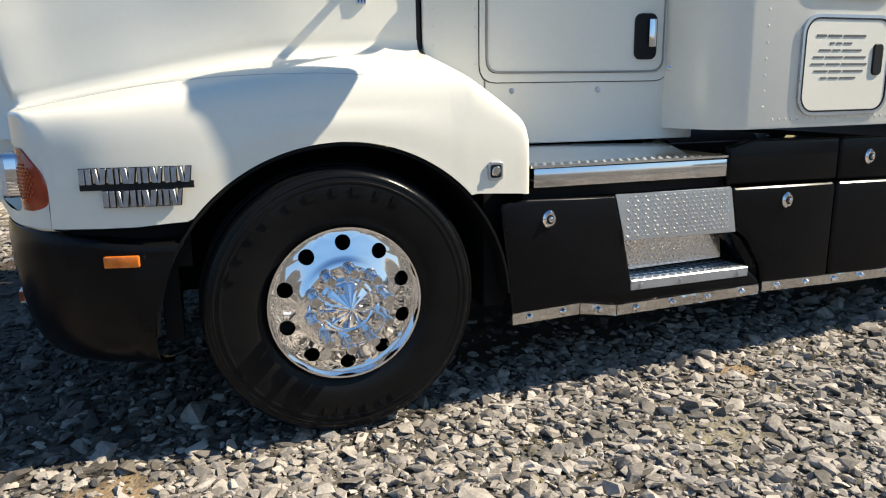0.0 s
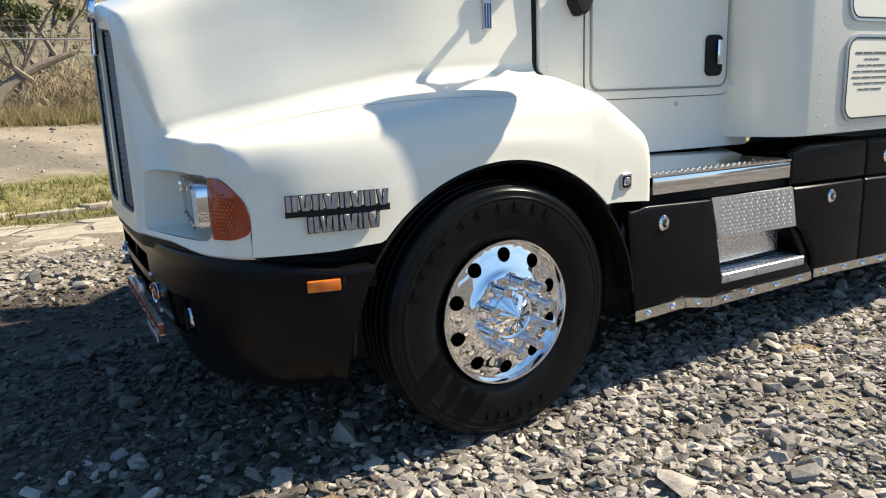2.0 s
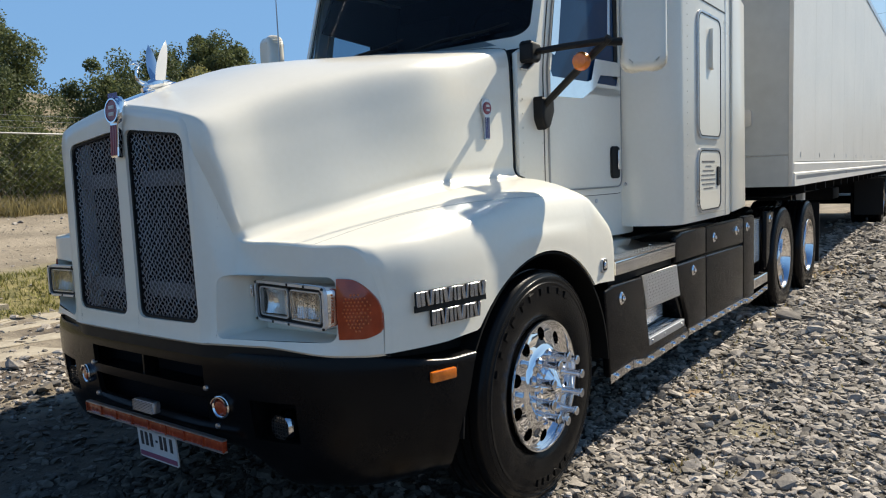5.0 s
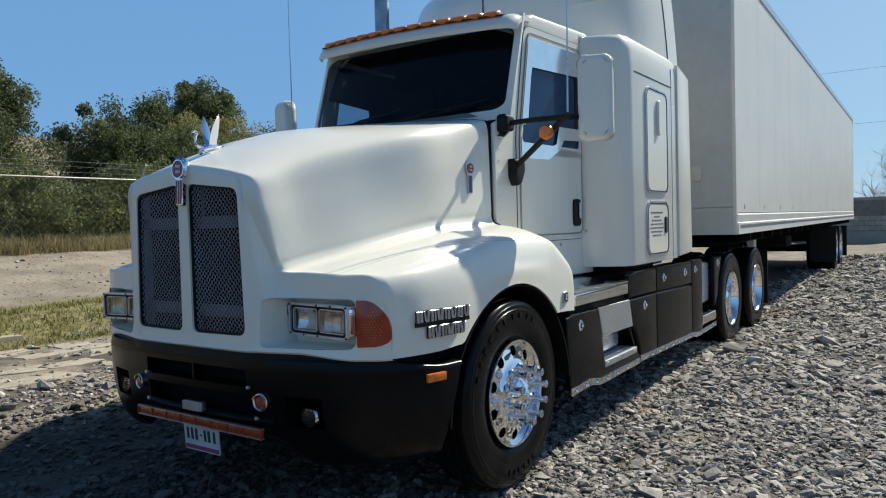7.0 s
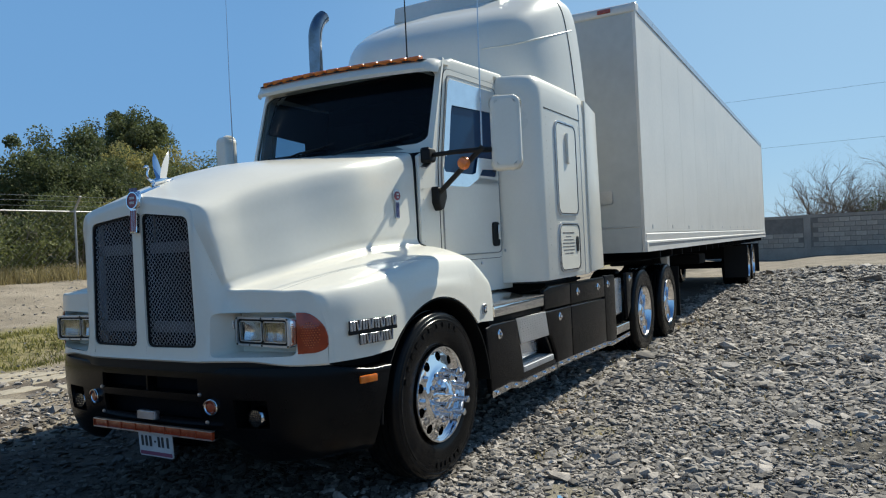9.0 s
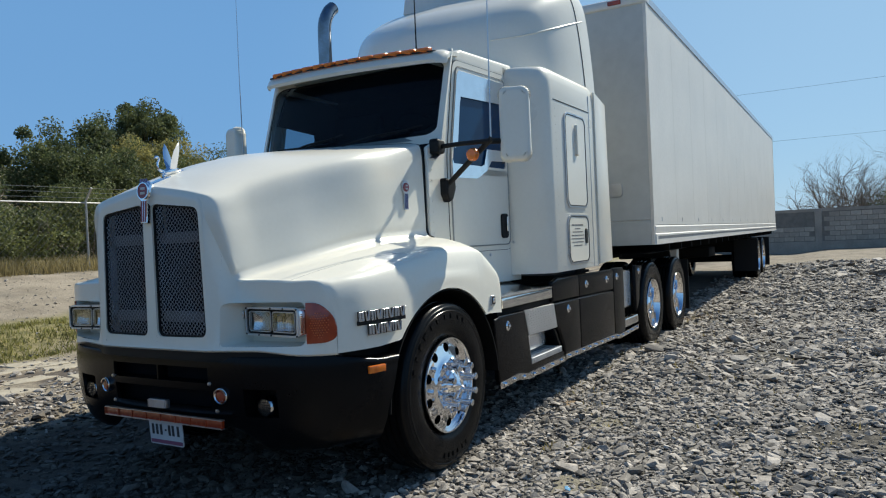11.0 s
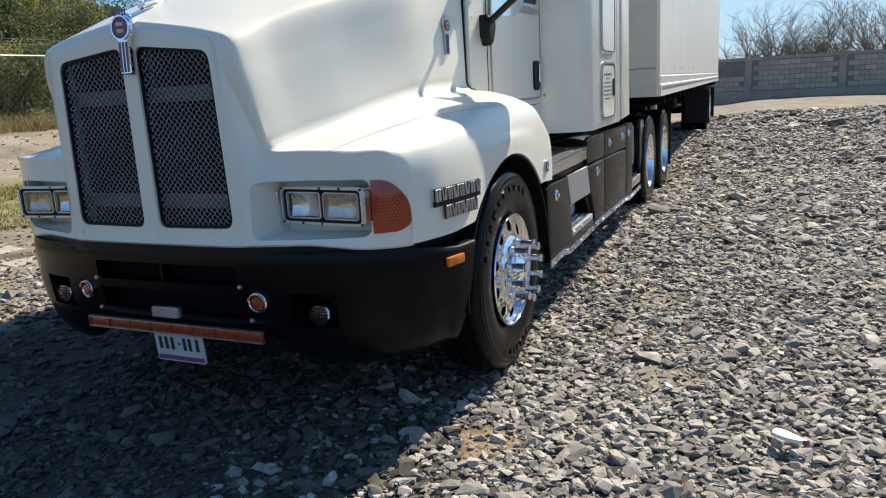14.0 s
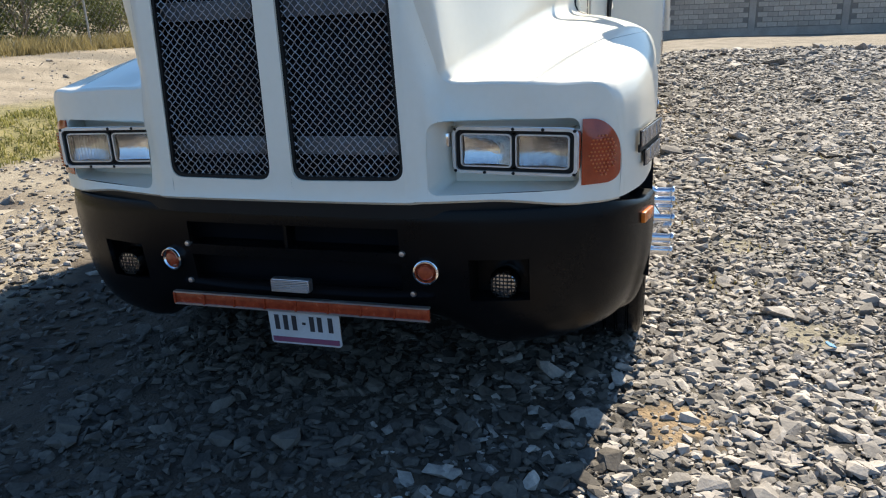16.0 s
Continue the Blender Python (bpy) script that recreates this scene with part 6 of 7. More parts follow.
    part("tray_floor", prism_bm([(s * 1.12, .984), (s * .87, 1.046), (s * .87, 1.03), (s * 1.12, .976)], "x", 1.34, 2.16), M_POLISH, bx, smooth=False)
    part("tray_back", box_bm(1.32, 2.26, s * .80 - .006, s * .80 + .006, .98, 1.035), M_POLISH, bx, smooth=False)
    # panel below the box and the dark void behind the skirts
    part("box_shelf", box_bm(1.28, 2.30, min(s * .8, s * 1.18), max(s * .8, s * 1.18), .855, .90), M_FRAME, truck, smooth=False)
    part("fuel_tank", tube_bm([(2.5, s * .86, .70), (4.2, s * .86, .70)], .28, 28), M_FRAME, truck)
    part("frame_rail", box_bm(.2, 7.7, s * .43 - .045, s * .43 + .045, .62, .90, .006, 1), M_FRAME, truck)
    part("mud_flap", box_bm(7.60, 7.62, min(s * .70, s * 1.22), max(s * .70, s * 1.22), .25, .98), M_SEAL, truck, smooth=False)
part("engine_block", box_bm(-.40, .80, -.40, .40, .60, 1.50, .05), M_FRAME, truck)
part("deck_plate", box_bm(3.85, 5.0, -.60, .60, .96, .99), M_FRAME, truck, smooth=False)
part("fifth_wheel", prism_bm([(5.7, -.45), (6.9, -.45), (7.1, -.30), (7.1, .30), (6.9, .45), (5.7, .45)], "z", 1.06, 1.14, .01, 2), M_FRAME, truck)
part("air_line_post", tube_bm([(4.55, -.62, .98), (4.55, -.62, 1.16)], .04, 12), M_FRAME, truck)

# ---- the trailer ----
TR_L, TR_W, TR_Z0, TR_Z1 = 16.1, 2.60, 1.255, 4.20
trailer = thing("box_trailer", pose(5.15, 2.395, 0, 0, 0, .85), "long white dry van semi trailer coupled behind the truck", "trailer")
# local: x runs back from the front face, y from the near side wall, z up
box = part("box", box_bm(.02, TR_L, .02, TR_W - .02, TR_Z0 + .04, TR_Z1 - .03), M_ALU_SKIN, trailer, smooth=False)
# side sheets with seams
for y, sgn in ((.0, 1), (TR_W, -1)):
    n = 13
    x = .10
    wd = (TR_L - .2) / n
    for k in range(n):
        part("side_sheet", box_bm(x + .002, x + wd - .002, min(y, y + .018 * sgn), max(y, y + .018 * sgn), TR_Z0 + .235, TR_Z1 - .11), M_ALU_SKIN, box, smooth=False)
        if sgn > 0:
            part("slot_mark", box_bm(x + .30, x + .35, y - .002, y + .001, TR_Z0 + .275, TR_Z0 + .325), M_SILVER, box, smooth=False)
        x += wd
    part("lower_rail", prism_bm([(y, TR_Z0 + .225), (y - .012 * sgn, TR_Z0 + .21), (y - .004 * sgn, TR_Z0 + .13), (y - .016 * sgn, TR_Z0 + .12), (y - .016 * sgn, TR_Z0), (y + .05 * sgn, TR_Z0), (y + .05 * sgn, TR_Z0 + .225)], "x", .03, TR_L), M_ALU_SKIN, box, smooth=False)
    part("rail_groove", box_bm(.12, TR_L - .05, min(y - .0175 * sgn, y), max(y - .0175 * sgn, y), TR_Z0 + .065, TR_Z0 + .10), M_SILVER, box, smooth=False)
    part("upper_rail", prism_bm([(y + .03 * sgn, TR_Z1), (y - .01 * sgn, TR_Z1 - .02), (y - .012 * sgn, TR_Z1 - .11), (y + .03 * sgn, TR_Z1 - .11)], "x", .03, TR_L), M_SILVER, box, smooth=False)
    part("corner_post", prism_bm([(-.012, y - .004 * sgn), (.10, y - .004 * sgn), (.10, y + .03 * sgn), (.03, y + .035 * sgn), (-.004, y + .035 * sgn), (-.010, y + .012 * sgn)], "z", TR_Z0, TR_Z1 - .01), M_ALU_SKIN, box, smooth=False)
    part("rear_post", box_bm(TR_L, TR_L + .06, min(y, y + .1 * sgn), max(y, y + .1 * sgn), TR_Z0, TR_Z1), M_ALU_SKIN, box, smooth=False)
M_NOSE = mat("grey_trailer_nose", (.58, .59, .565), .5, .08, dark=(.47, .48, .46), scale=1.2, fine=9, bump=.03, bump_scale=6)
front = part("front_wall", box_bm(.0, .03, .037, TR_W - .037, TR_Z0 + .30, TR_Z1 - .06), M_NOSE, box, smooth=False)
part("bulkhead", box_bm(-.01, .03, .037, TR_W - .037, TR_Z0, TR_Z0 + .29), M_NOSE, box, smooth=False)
part("front_cap_rail", prism_bm([(-.02, TR_Z1 - .12), (-.02, TR_Z1 - .05), (.0, TR_Z1 - .015), (.05, TR_Z1 + .012), (.16, TR_Z1 + .015), (.16, TR_Z1 - .12)], "y", -.012, TR_W + .012, .03, 3), M_ALU_SKIN, box, smooth=False)
part("glad_hand_box", prism_bm(rounded_rect(.36, .52, 1.84, 2.0, .03, 4), "x", -.02, .0), M_SILVER, front)
part("clearance_lamp", box_bm(-.032, -.018, .28, .44, TR_Z1 - .085, TR_Z1 - .035, .005, 1), M_RED, front, "dark red clearance lamp")
# underside
for y in (.80, 1.80):
    part("main_beam", box_bm(.4, TR_L - .1, y - .05, y + .05, TR_Z0 - .16, TR_Z0 - .005), M_FRAME, trailer, smooth=False)
for k in range(20):
    part("cross_member", box_bm(1.0 + k * .75, 1.05 + k * .75, .05, TR_W - .05, TR_Z0 - .10, TR_Z0 - .006), M_FRAME, trailer, smooth=False)
part("front_plate", box_bm(.10, 2.4, .10, TR_W - .10, TR_Z0 - .11, TR_Z0 - .105), M_FRAME, trailer, smooth=False)
for y in (.45, TR_W - .45):
    leg = part("landing_leg", box_bm(3.05, 3.20, y - .075, y + .075, .42, TR_Z0 - .02, .01, 1), M_ALU_SKIN, trailer, "grey landing leg with bracing")
    part("foot", box_bm(3.0, 3.25, y - .12, y + .12, .38, .42, .006, 1), M_FRAME, leg)
    part("brace", tube_bm([(3.1, y, .62), (2.7, y, 1.2)], .025, 8), M_FRAME, leg)
part("spare_carrier", box_bm(6.2, 6.9, .4, 2.2, .85, 1.05, .04), M_FRAME, trailer)
for x in (11.6, 12.85):
    for side, vo in ((-1, -1.10), (1, 1.10)):
        m = pose(x, TR_W / 2 + side * 1.10, .58) @ (Matrix.Identity(4) if side < 0 else pose(0, 0, 0, 0, 0, 180))
        ty = part("trailer_wheel", tyre_bm(w=.27), M_RUBBER, trailer, "dual trailer wheel with bright rim", m=m, sharp=28)
        part("inner_tyre", tyre_bm(w=.27), M_RUBBER, ty, m=pose(0, .33, 0), sharp=28)
        part("rim", lathe_bm([(.292, -.104), (.300, -.124), (.306, -.132), (.302, -.139), (.292, -.138), (.284, -.126), (.262, -.04), (.24, .09), (.15, .06), (.09, .06), (.09, -.06), (.05, -.085), (0, -.085)], 40, "y"), M_CHROME, ty)
    part("axle", tube_bm([(x, .4, .58), (x, TR_W - .4, .58)], .07, 12), M_FRAME, trailer)
part("bogie", box_bm(10.9, 13.6, .55, 2.05, .78, 1.08, .02, 1), M_FRAME, trailer)
for y in (.28, TR_W - .28):
    part("mud_flap", box_bm(10.85, 10.87, y - .28, y + .28, .30, 1.10), M_SEAL, trailer, smooth=False)
    part("mud_flap", box_bm(13.75, 13.77, y - .28, y + .28, .30, 1.10), M_SEAL, trailer, smooth=False)

# ---- fence, shrubs, trees ----
rnd = random.Random(7)
fence = thing("chain_link_fence", pose(0, FENCE_Y, 0), "galvanised chain-link fence with angled post tops", "fence")
posts = [-9.2, -4.2, .8, 5.9, 10.9, 15.9, 20.9]
for x in posts:
    z0 = ground_z(x, FENCE_Y)
    part("post", tube_bm([(x, 0, z0 - .2), (x, 0, z0 + 1.45), (x, -.22, z0 + 1.72)], .024, 10), M_GALV, fence)
for a, b in zip(posts, posts[1:]):
    za, zb = ground_z(a, FENCE_Y), ground_z(b, FENCE_Y)
    part("top_rail", tube_bm([(a, 0, za + 1.42), (b, 0, zb + 1.42)], .016, 8), M_GALV, fence)
    w = bmesh.new()
    step = .14
    n = int((b - a) / step)
    for k in range(-12, n):
        for d in (1, -1):
            u0, u1 = k * step, k * step + 1.38
            s0, s1 = max(0.0, -u0 / 1.38), min(1.0, (b - a - u0) / 1.38)
            if s1 <= s0:
                continue
            p = []
            for s in (s0, s1):
                x = a + u0 + s * 1.38
                zz = za + (zb - za) * (x - a) / (b - a) + .04 + (s if d > 0 else 1 - s) * 1.38
                p.append((x, .02 * d, zz))
            tube_bm(p, .0016, 3, w)
    part("wire_mesh", w, M_GALV, fence, smooth=False)
for dz, dy in ((1.52, -.06), (1.62, -.14), (1.71, -.21)):
    part("strand", tube_bm([(x, dy, ground_z(x, FENCE_Y) + dz) for x in posts], .003, 4), M_GALV, fence)


def leaf_cloud(n, centre, size, leaf, rng, clumps=30, flat=1.0, slim=1.0):
    """Leaves as small bent quads, gathered in clumps inside an uneven crown."""
    r = np.random.RandomState(rng.randint(0, 10**6))
    unit = lambda v: v / np.maximum(np.linalg.norm(v, axis=1, keepdims=True), 1e-6)
    c = unit(r.normal(size=(clumps, 3))) * r.rand(clumps, 1) ** .42 * np.array([size[0], size[1], size[2] * flat]) + np.array(centre)
    cr = r.uniform(.16, .36, clumps) * min(size)
    k = np.arange(n) % clumps
    p = c[k] + unit(r.normal(size=(n, 3)) * np.array([1, 1, .8])) * (cr[k] * r.rand(n) ** .42)[:, None]
    a = unit(r.normal(size=(n, 3)))
    b = unit(np.cross(a, r.normal(size=(n, 3))))
    if slim < 1:                                        # stalks stand up
        b = unit(b + np.array([0, 0, 1.1]))
        a = unit(np.cross(b, r.normal(size=(n, 3))))
    l, wd = (leaf * r.uniform(.7, 1.5, n))[:, None], (leaf * slim * r.uniform(.25, .45, n))[:, None]
    s = np.cross(a, b) * wd
    v = np.stack([p - b * l * .5, p + s, p + b * l * .5 + a * wd * .4, p - s], axis=1).reshape(-1, 3)
    return [Vector(q) for q in v.tolist()], np.arange(4 * n).reshape(-1, 4).tolist()


def branch_bm(w, start, way, length, radius, depth, rng, spread=.55, lift=.15, tips=None, kids=(2, 4), thin=.5):
    """Recursive tapering limbs."""
    pts, p, d = [Vector(start)], Vector(start), Vector(way).normalized()
    n = 4 if depth > 0 else 2
    for k in range(n):
        d = (d + Vector((rng.gauss(0, .14), rng.gauss(0, .14), rng.gauss(0, .10) + lift * .2))).normalized()
        p = p + d * length / n
        pts.append(p.copy())
    tube_bm(pts, radius, 6 if depth > 1 else 4 if depth else 3, w, taper=[radius * (1 - .55 * k / n) for k in range(n + 1)])
    if tips is not None:
        tips.append(pts[-1])
    if depth <= 0:
        return
    for _ in range(rng.randint(*kids)):
        k = rng.randint(1, n)
        dd = (d + Vector((rng.gauss(0, spread), rng.gauss(0, spread), rng.gauss(0, spread * .7) + lift))).normalized()
        branch_bm(w, pts[k], dd, length * rng.uniform(.55, .8), radius * thin * (1.1 - .1 * k), depth - 1, rng, spread, lift, tips, kids, thin)


M_BARK = mat("grey_brown_bark", (.20, .155, .115), .9, dark=(.11, .085, .065), scale=9, bump=.5, bump_scale=40)
M_TWIG = mat("dry_twigs", (.26, .21, .165), .9, dark=(.15, .122, .098), scale=12)
M_LEAF_D = leafy(mat("dark_green_leaves", (.15, .172, .066), .7, dark=(.058, .074, .028), scale=.55, fine=3, spread=.35, per_piece=.2, island=True))
M_LEAF_M = leafy(mat("mid_green_leaves", (.20, .215, .075), .7, dark=(.075, .092, .030), scale=.5, fine=3, spread=.35, per_piece=.2, island=True))
M_LEAF_Y = leafy(mat("yellowing_leaves", (.37, .325, .11), .7, dark=(.17, .165, .055), scale=.5, fine=3, spread=.35, per_piece=.2, island=True))
M_DRY = mat("dry_brush", (.40, .315, .19), .8, dark=(.20, .155, .09), scale=1.5, fine=12, per_piece=.3, island=True)
M_STRAW = leafy(mat("straw_grass", (.34, .275, .13), .8, dark=(.21, .175, .075), scale=2, fine=15, per_piece=.3, island=True))
M_WEED = leafy(mat("yellow_green_weeds", (.30, .275, .085), .75, dark=(.165, .165, .05), scale=2, fine=15, per_piece=.35, island=True))


def tree(x, y, h, crown, leaf_material, n, seed, label, leaf=.11, trunk=.14, lean=0.0):
    rng = random.Random(seed)
    z0 = ground_z(x, y)
    t = thing("tree", pose(x, y, z0 - .05), label, "tree")
    w = bmesh.new()
    branch_bm(w, (0, 0, 0), (lean, 0, 1), h * .34, trunk, 3, rng, .6, .18)
    part("trunk", w, M_BARK, t, smooth=True)
    verts, faces = leaf_cloud(int(n * 2.6), (lean * h * .5, 0, h * .64), crown, leaf, rng, clumps=110)
    put("crown", mesh_of("crown", verts, faces, leaf_material), t)
    return t


def shrub(x, y, size, leaf_material, n, seed, label, leaf=.062, category="shrub"):
    rng = random.Random(seed)
    z0 = ground_z(x, y)
    t = thing("shrub", pose(x, y, z0 - .05), label, category, "shrubs behind the fence")
    for k in range(6):
        w = bmesh.new()
        branch_bm(w, (rng.gauss(0, size[0] * .25), rng.gauss(0, size[1] * .2), 0), (rng.gauss(0, .5), rng.gauss(0, .5), 1), size[2] * .8, .025, 2, rng, .6, .2)
        part("stem", w, M_TWIG, t)
    dry = leaf_material is M_DRY
    verts, faces = leaf_cloud(int(n * (2.0 if dry else 2.6)), (0, 0, size[2] * (.34 if dry else .95)), (size[0] * 1.25, size[1], size[2] * .5) if dry else size, .20 if dry else leaf, rng, clumps=90, slim=.11 if dry else 1.0)
    verts = [Vector((v[0], v[1], abs(v[2]) + .02)) for v in verts]
    put("foliage", mesh_of("foliage", verts, faces, leaf_material), t)
    return t


def bare_tree(x, y, h, seed, label="leafless grey-brown tree behind the block wall"):
    rng = random.Random(seed)
    t = thing("bare_tree", pose(x, y, ground_z(x, y) - .1), label, "tree", "bare trees behind the wall")
    w = bmesh.new()
    for k in range(4):
        branch_bm(w, (rng.gauss(0, .3), rng.gauss(0, .2), 0), (rng.gauss(0, .3), rng.gauss(0, .3), 1), h * .40, .06, 4, rng, .58, .16, kids=(3, 5), thin=.6)
    part("crown", w, M_TWIG, t, smooth=False)
    return t


# dense shrubs along the fence
for k, (x, y, s, mt, n, lb) in enumerate((
    (-5.5, 17.5, (2.2, 1.2, 1.3), M_DRY, 2200, "dry thorny brush behind the fence"),
    (-1.5, 17.0, (1.5, 1.0, 1.6), M_DRY, 1500, "sparse dry shrub with bare stems"),
    (2.6, 20.0, (2.4, 1.3, 1.2), M_DRY, 2600, "dry brown brush on the slope"),
    (5.0, 16.6, (2.0, 1.1, 1.0), M_LEAF_M, 5200, "dense green shrub behind the fence"),
    (8.2, 16.8, (2.2, 1.2, 1.1), M_LEAF_M, 5600, "dense green shrub behind the fence"),
    (11.5, 17.0, (2.3, 1.2, 1.7), M_LEAF_D, 5600, "dense dark green shrub behind the fence"),
    (15.0, 17.2, (2.4, 1.3, 1.6), M_LEAF_M, 5000, "dense green shrub behind the fence"),
    (19.0, 17.5, (2.5, 1.4, 1.7), M_LEAF_D, 4500, "dense dark green shrub behind the fence"),
    (24.0, 18.0, (3.0, 1.5, 1.7), M_LEAF_M, 4000, "dense green shrub behind the fence"),
    (7.0, 21.5, (3.0, 1.5, .9), M_LEAF_D, 4500, "dark green thicket behind the fence"),
    (12.0, 22.0, (3.2, 1.6, 2.0), M_LEAF_D, 4500, "dark green thicket behind the fence"),
)):
    shrub(x, y, s, mt, n, 30 + k, lb)
for k, x in enumerate((6.2, 9.6, 13.0, 17.0, 21.5)):
    shrub(x, 18.6, (2.3, 1.2, .85 if x < 7 else 1.1 if x < 10 else 1.8), M_LEAF_Y if k % 2 else M_LEAF_M, 5200, 120 + k, "tall olive-green hedge shrub behind the fence")
for k, (x, y, h, mt, lb) in enumerate(((1.2, 17.0, 1.3, M_DRY, "dry brown brush against the fence"), (3.0, 17.4, 1.5, M_DRY, "tall dry brush behind the fence"), (5.6, 20.5, 2.3, M_LEAF_D, "tall dark green shrub behind the fence"),
                                        (-.2, 20.4, 1.6, M_DRY, "dry brown brush on the slope"), (4.7, 22.0, 2.5, M_LEAF_D, "tall dark thicket on the slope"), (-4.0, 21.5, 1.6, M_DRY, "dry brown brush on the slope"), (-7.0, 17.2, 1.2, M_DRY, "dry thorny brush behind the fence"))):
    shrub(x, y, (1.9, 1.2, h), mt, 1900 if mt is M_DRY else 4200, 200 + k, lb)
for k, (x, y) in enumerate(((-3.2, 19.0), (.6, 18.2), (-8.0, 19.5))):
    shrub(x, y, (2.0, 1.3, 1.5), M_DRY, 1800, 140 + k, "sparse dry shrub with bare stems behind the fence")
def bent_tree(x, y, seed):
    rng = random.Random(seed)
    t = thing("bent_tree", pose(x, y, ground_z(x, y) - .1), "crooked half-bare tree leaning behind the fence", "tree")
    w = bmesh.new()
    tube_bm(smooth_row([(0, 0, 0), (.15, 0, .5), (.7, .1, 1.0), (1.5, .1, 1.35)], 9), .11, 8, w, taper=[.13, .125, .12, .11, .10, .09, .08, .07, .06])
    for k in range(7):
        u = rng.uniform(.3, 1)
        branch_bm(w, (1.5 * u, .1, 1.35 * u ** .7), (rng.gauss(-.2, .7), rng.gauss(0, .4), 1), 1.5, .05, 3, rng, .6, .15)
    part("trunk", w, M_TWIG, t)
    verts, faces = leaf_cloud(2600, (.6, .1, 2.6), (1.7, 1.0, 1.0), .12, rng, clumps=34)
    put("crown", mesh_of("crown", verts, faces, M_LEAF_M), t)
bent_tree(-1.6, 15.6, 77)
# taller trees behind
tree(11.6, 24.0, 4.2, (2.5, 2.2, 1.75), M_LEAF_D, 13000, 3, "broad dark green tree behind the fence", .095)
tree(16.3, 25.2, 4.6, (2.5, 2.0, 1.6), M_LEAF_Y, 10000, 4, "broad yellow-green tree behind the fence", .095)
tree(8.0, 26.5, 5.8, (1.5, 1.6, 1.9), M_LEAF_D, 8000, 5, "dark green tree behind the fence", .095)
tree(23.2, 35.4, 8.7, (2.5, 2.3, 1.9), M_LEAF_D, 10000, 6, "tall round dark green tree in the distance", .13, .2)
tree(29.9, 37.9, 6.4, (1.5, 1.5, 1.1), M_LEAF_D, 4000, 8, "small dark tree in the distance", .2)
tree(3.5, 25.0, 7.6, (1.7, 1.7, 2.4), M_LEAF_D, 9000, 9, "tall dark tree behind the fence", .095, .16)
# bare trees beyond the block wall
for k, (x, y, h) in enumerate(((36, -1.5, 6.4), (35.5, -5.5, 6.8), (37, -9.0, 6.2), (35.5, -12.5, 7.0), (39, 1.5, 5.6), (38, -17, 6.4), (41, -4, 7.0), (41, -11, 6.8), (36.5, -15, 6.0), (40, -7.5, 6.6), (36, .8, 5.0), (37, 2.6, 4.4), (36.5, -3.4, 5.4))):
    bare_tree(x, y, h, 60 + k)
for k, (x, y) in enumerate(((40, 1), (41, -4), (43, -9), (42, -14), (44, -19))):
    bare_tree(x - 4, y - 2, 4.6, 90 + k, "low leafless thicket behind the block wall")

for k, (x, y) in enumerate(((35.5, -1), (36, -5), (35.5, -9), (36.5, -13), (36, -18))):
    shrub(x, y, (2.6, 1.4, 1.35), M_LEAF_M if k % 2 else M_LEAF_D, 1300, 170 + k, "thin grey-green brush behind the block wall", .09)


def tufts(name, spots, n_blades, height, material, label, category, rng):
    """Blades of grass over a stretch, one object."""
    verts, faces = [], []
    for x, y in spots:
        z = ground_z(x, y) - .02
        for _ in range(n_blades):
            bx, by = x + rng.gauss(0, .07), y + rng.gauss(0, .07)
            h = height * rng.uniform(.45, 1.25)
            dx, dy = rng.gauss(0, .35) * h, rng.gauss(0, .35) * h
            a = rng.random() * 3.14
            sx, sy = math.cos(a) * .008, math.sin(a) * .008
            i = len(verts)
            verts += [(bx - sx, by - sy, z), (bx + sx, by + sy, z), (bx + dx * .5 + sx * .7, by + dy * .5 + sy * .7, z + h * .6), (bx + dx * .5 - sx * .7, by + dy * .5 - sy * .7, z + h * .6), (bx + dx, by + dy, z + h)]
            faces += [(i, i + 1, i + 2, i + 3), (i + 3, i + 2, i + 4)]
    return tagged(new(name, mesh_of(name, verts, faces, material)), label, category, kind="stuff")


bank = [(rnd.uniform(-5, 9), 8.9 + rnd.random() ** 1.3 * 1.25) for _ in range(2600)]
tufts("bank_weeds", bank, 8, .075, M_WEED, "yellow-green weeds on a low earth bank", "weeds", rnd)
verge = [(rnd.uniform(-10, 24), 14.1 + abs(rnd.gauss(0, .8))) for _ in range(2600)]
tufts("verge_grass", verge, 7, .34, M_STRAW, "dry straw-coloured grass along the fence", "grass", rnd)

tufted = [(rnd.uniform(2.5, 9.5), 2.75 - abs(rnd.gauss(0, .55))) for _ in range(90)] + [(rnd.uniform(-1.2, 6), rnd.uniform(-.6, 2.4)) for _ in range(60)]
tufts("gravel_weeds", tufted, 9, .055, M_STRAW, "sparse dry weeds growing among gravel", "weeds", rnd)

# low brush scattered over the hillside
def hillside(name, n, leaf, material, label, seed):
    r = np.random.RandomState(seed)
    rng = random.Random(seed)
    verts, faces = [], []
    for _ in range(n):
        y = 24 + 190 * r.rand() ** 1.6
        x = r.uniform(-.35, .72) * y + r.normal(0, 2)
        size = (.35 + y * .010) * r.uniform(.6, 1.5)
        v, f = leaf_cloud(70, (x, y, ground_z(x, y) + size * .35), (size, size, size * .6), leaf * (.5 + y * .012), rng, clumps=6)
        faces += [[i + len(verts) for i in q] for q in f]
        verts += v
    return tagged(new(name, mesh_of(name, verts, faces, material)), label, "brush", kind="stuff")


hillside("hillside_brush", 420, .12, M_LEAF_D, "low dark green brush scattered over the hillside", 31)
hillside("hillside_scrub", 420, .12, M_DRY, "dry tan scrub scattered over the hillside", 32)

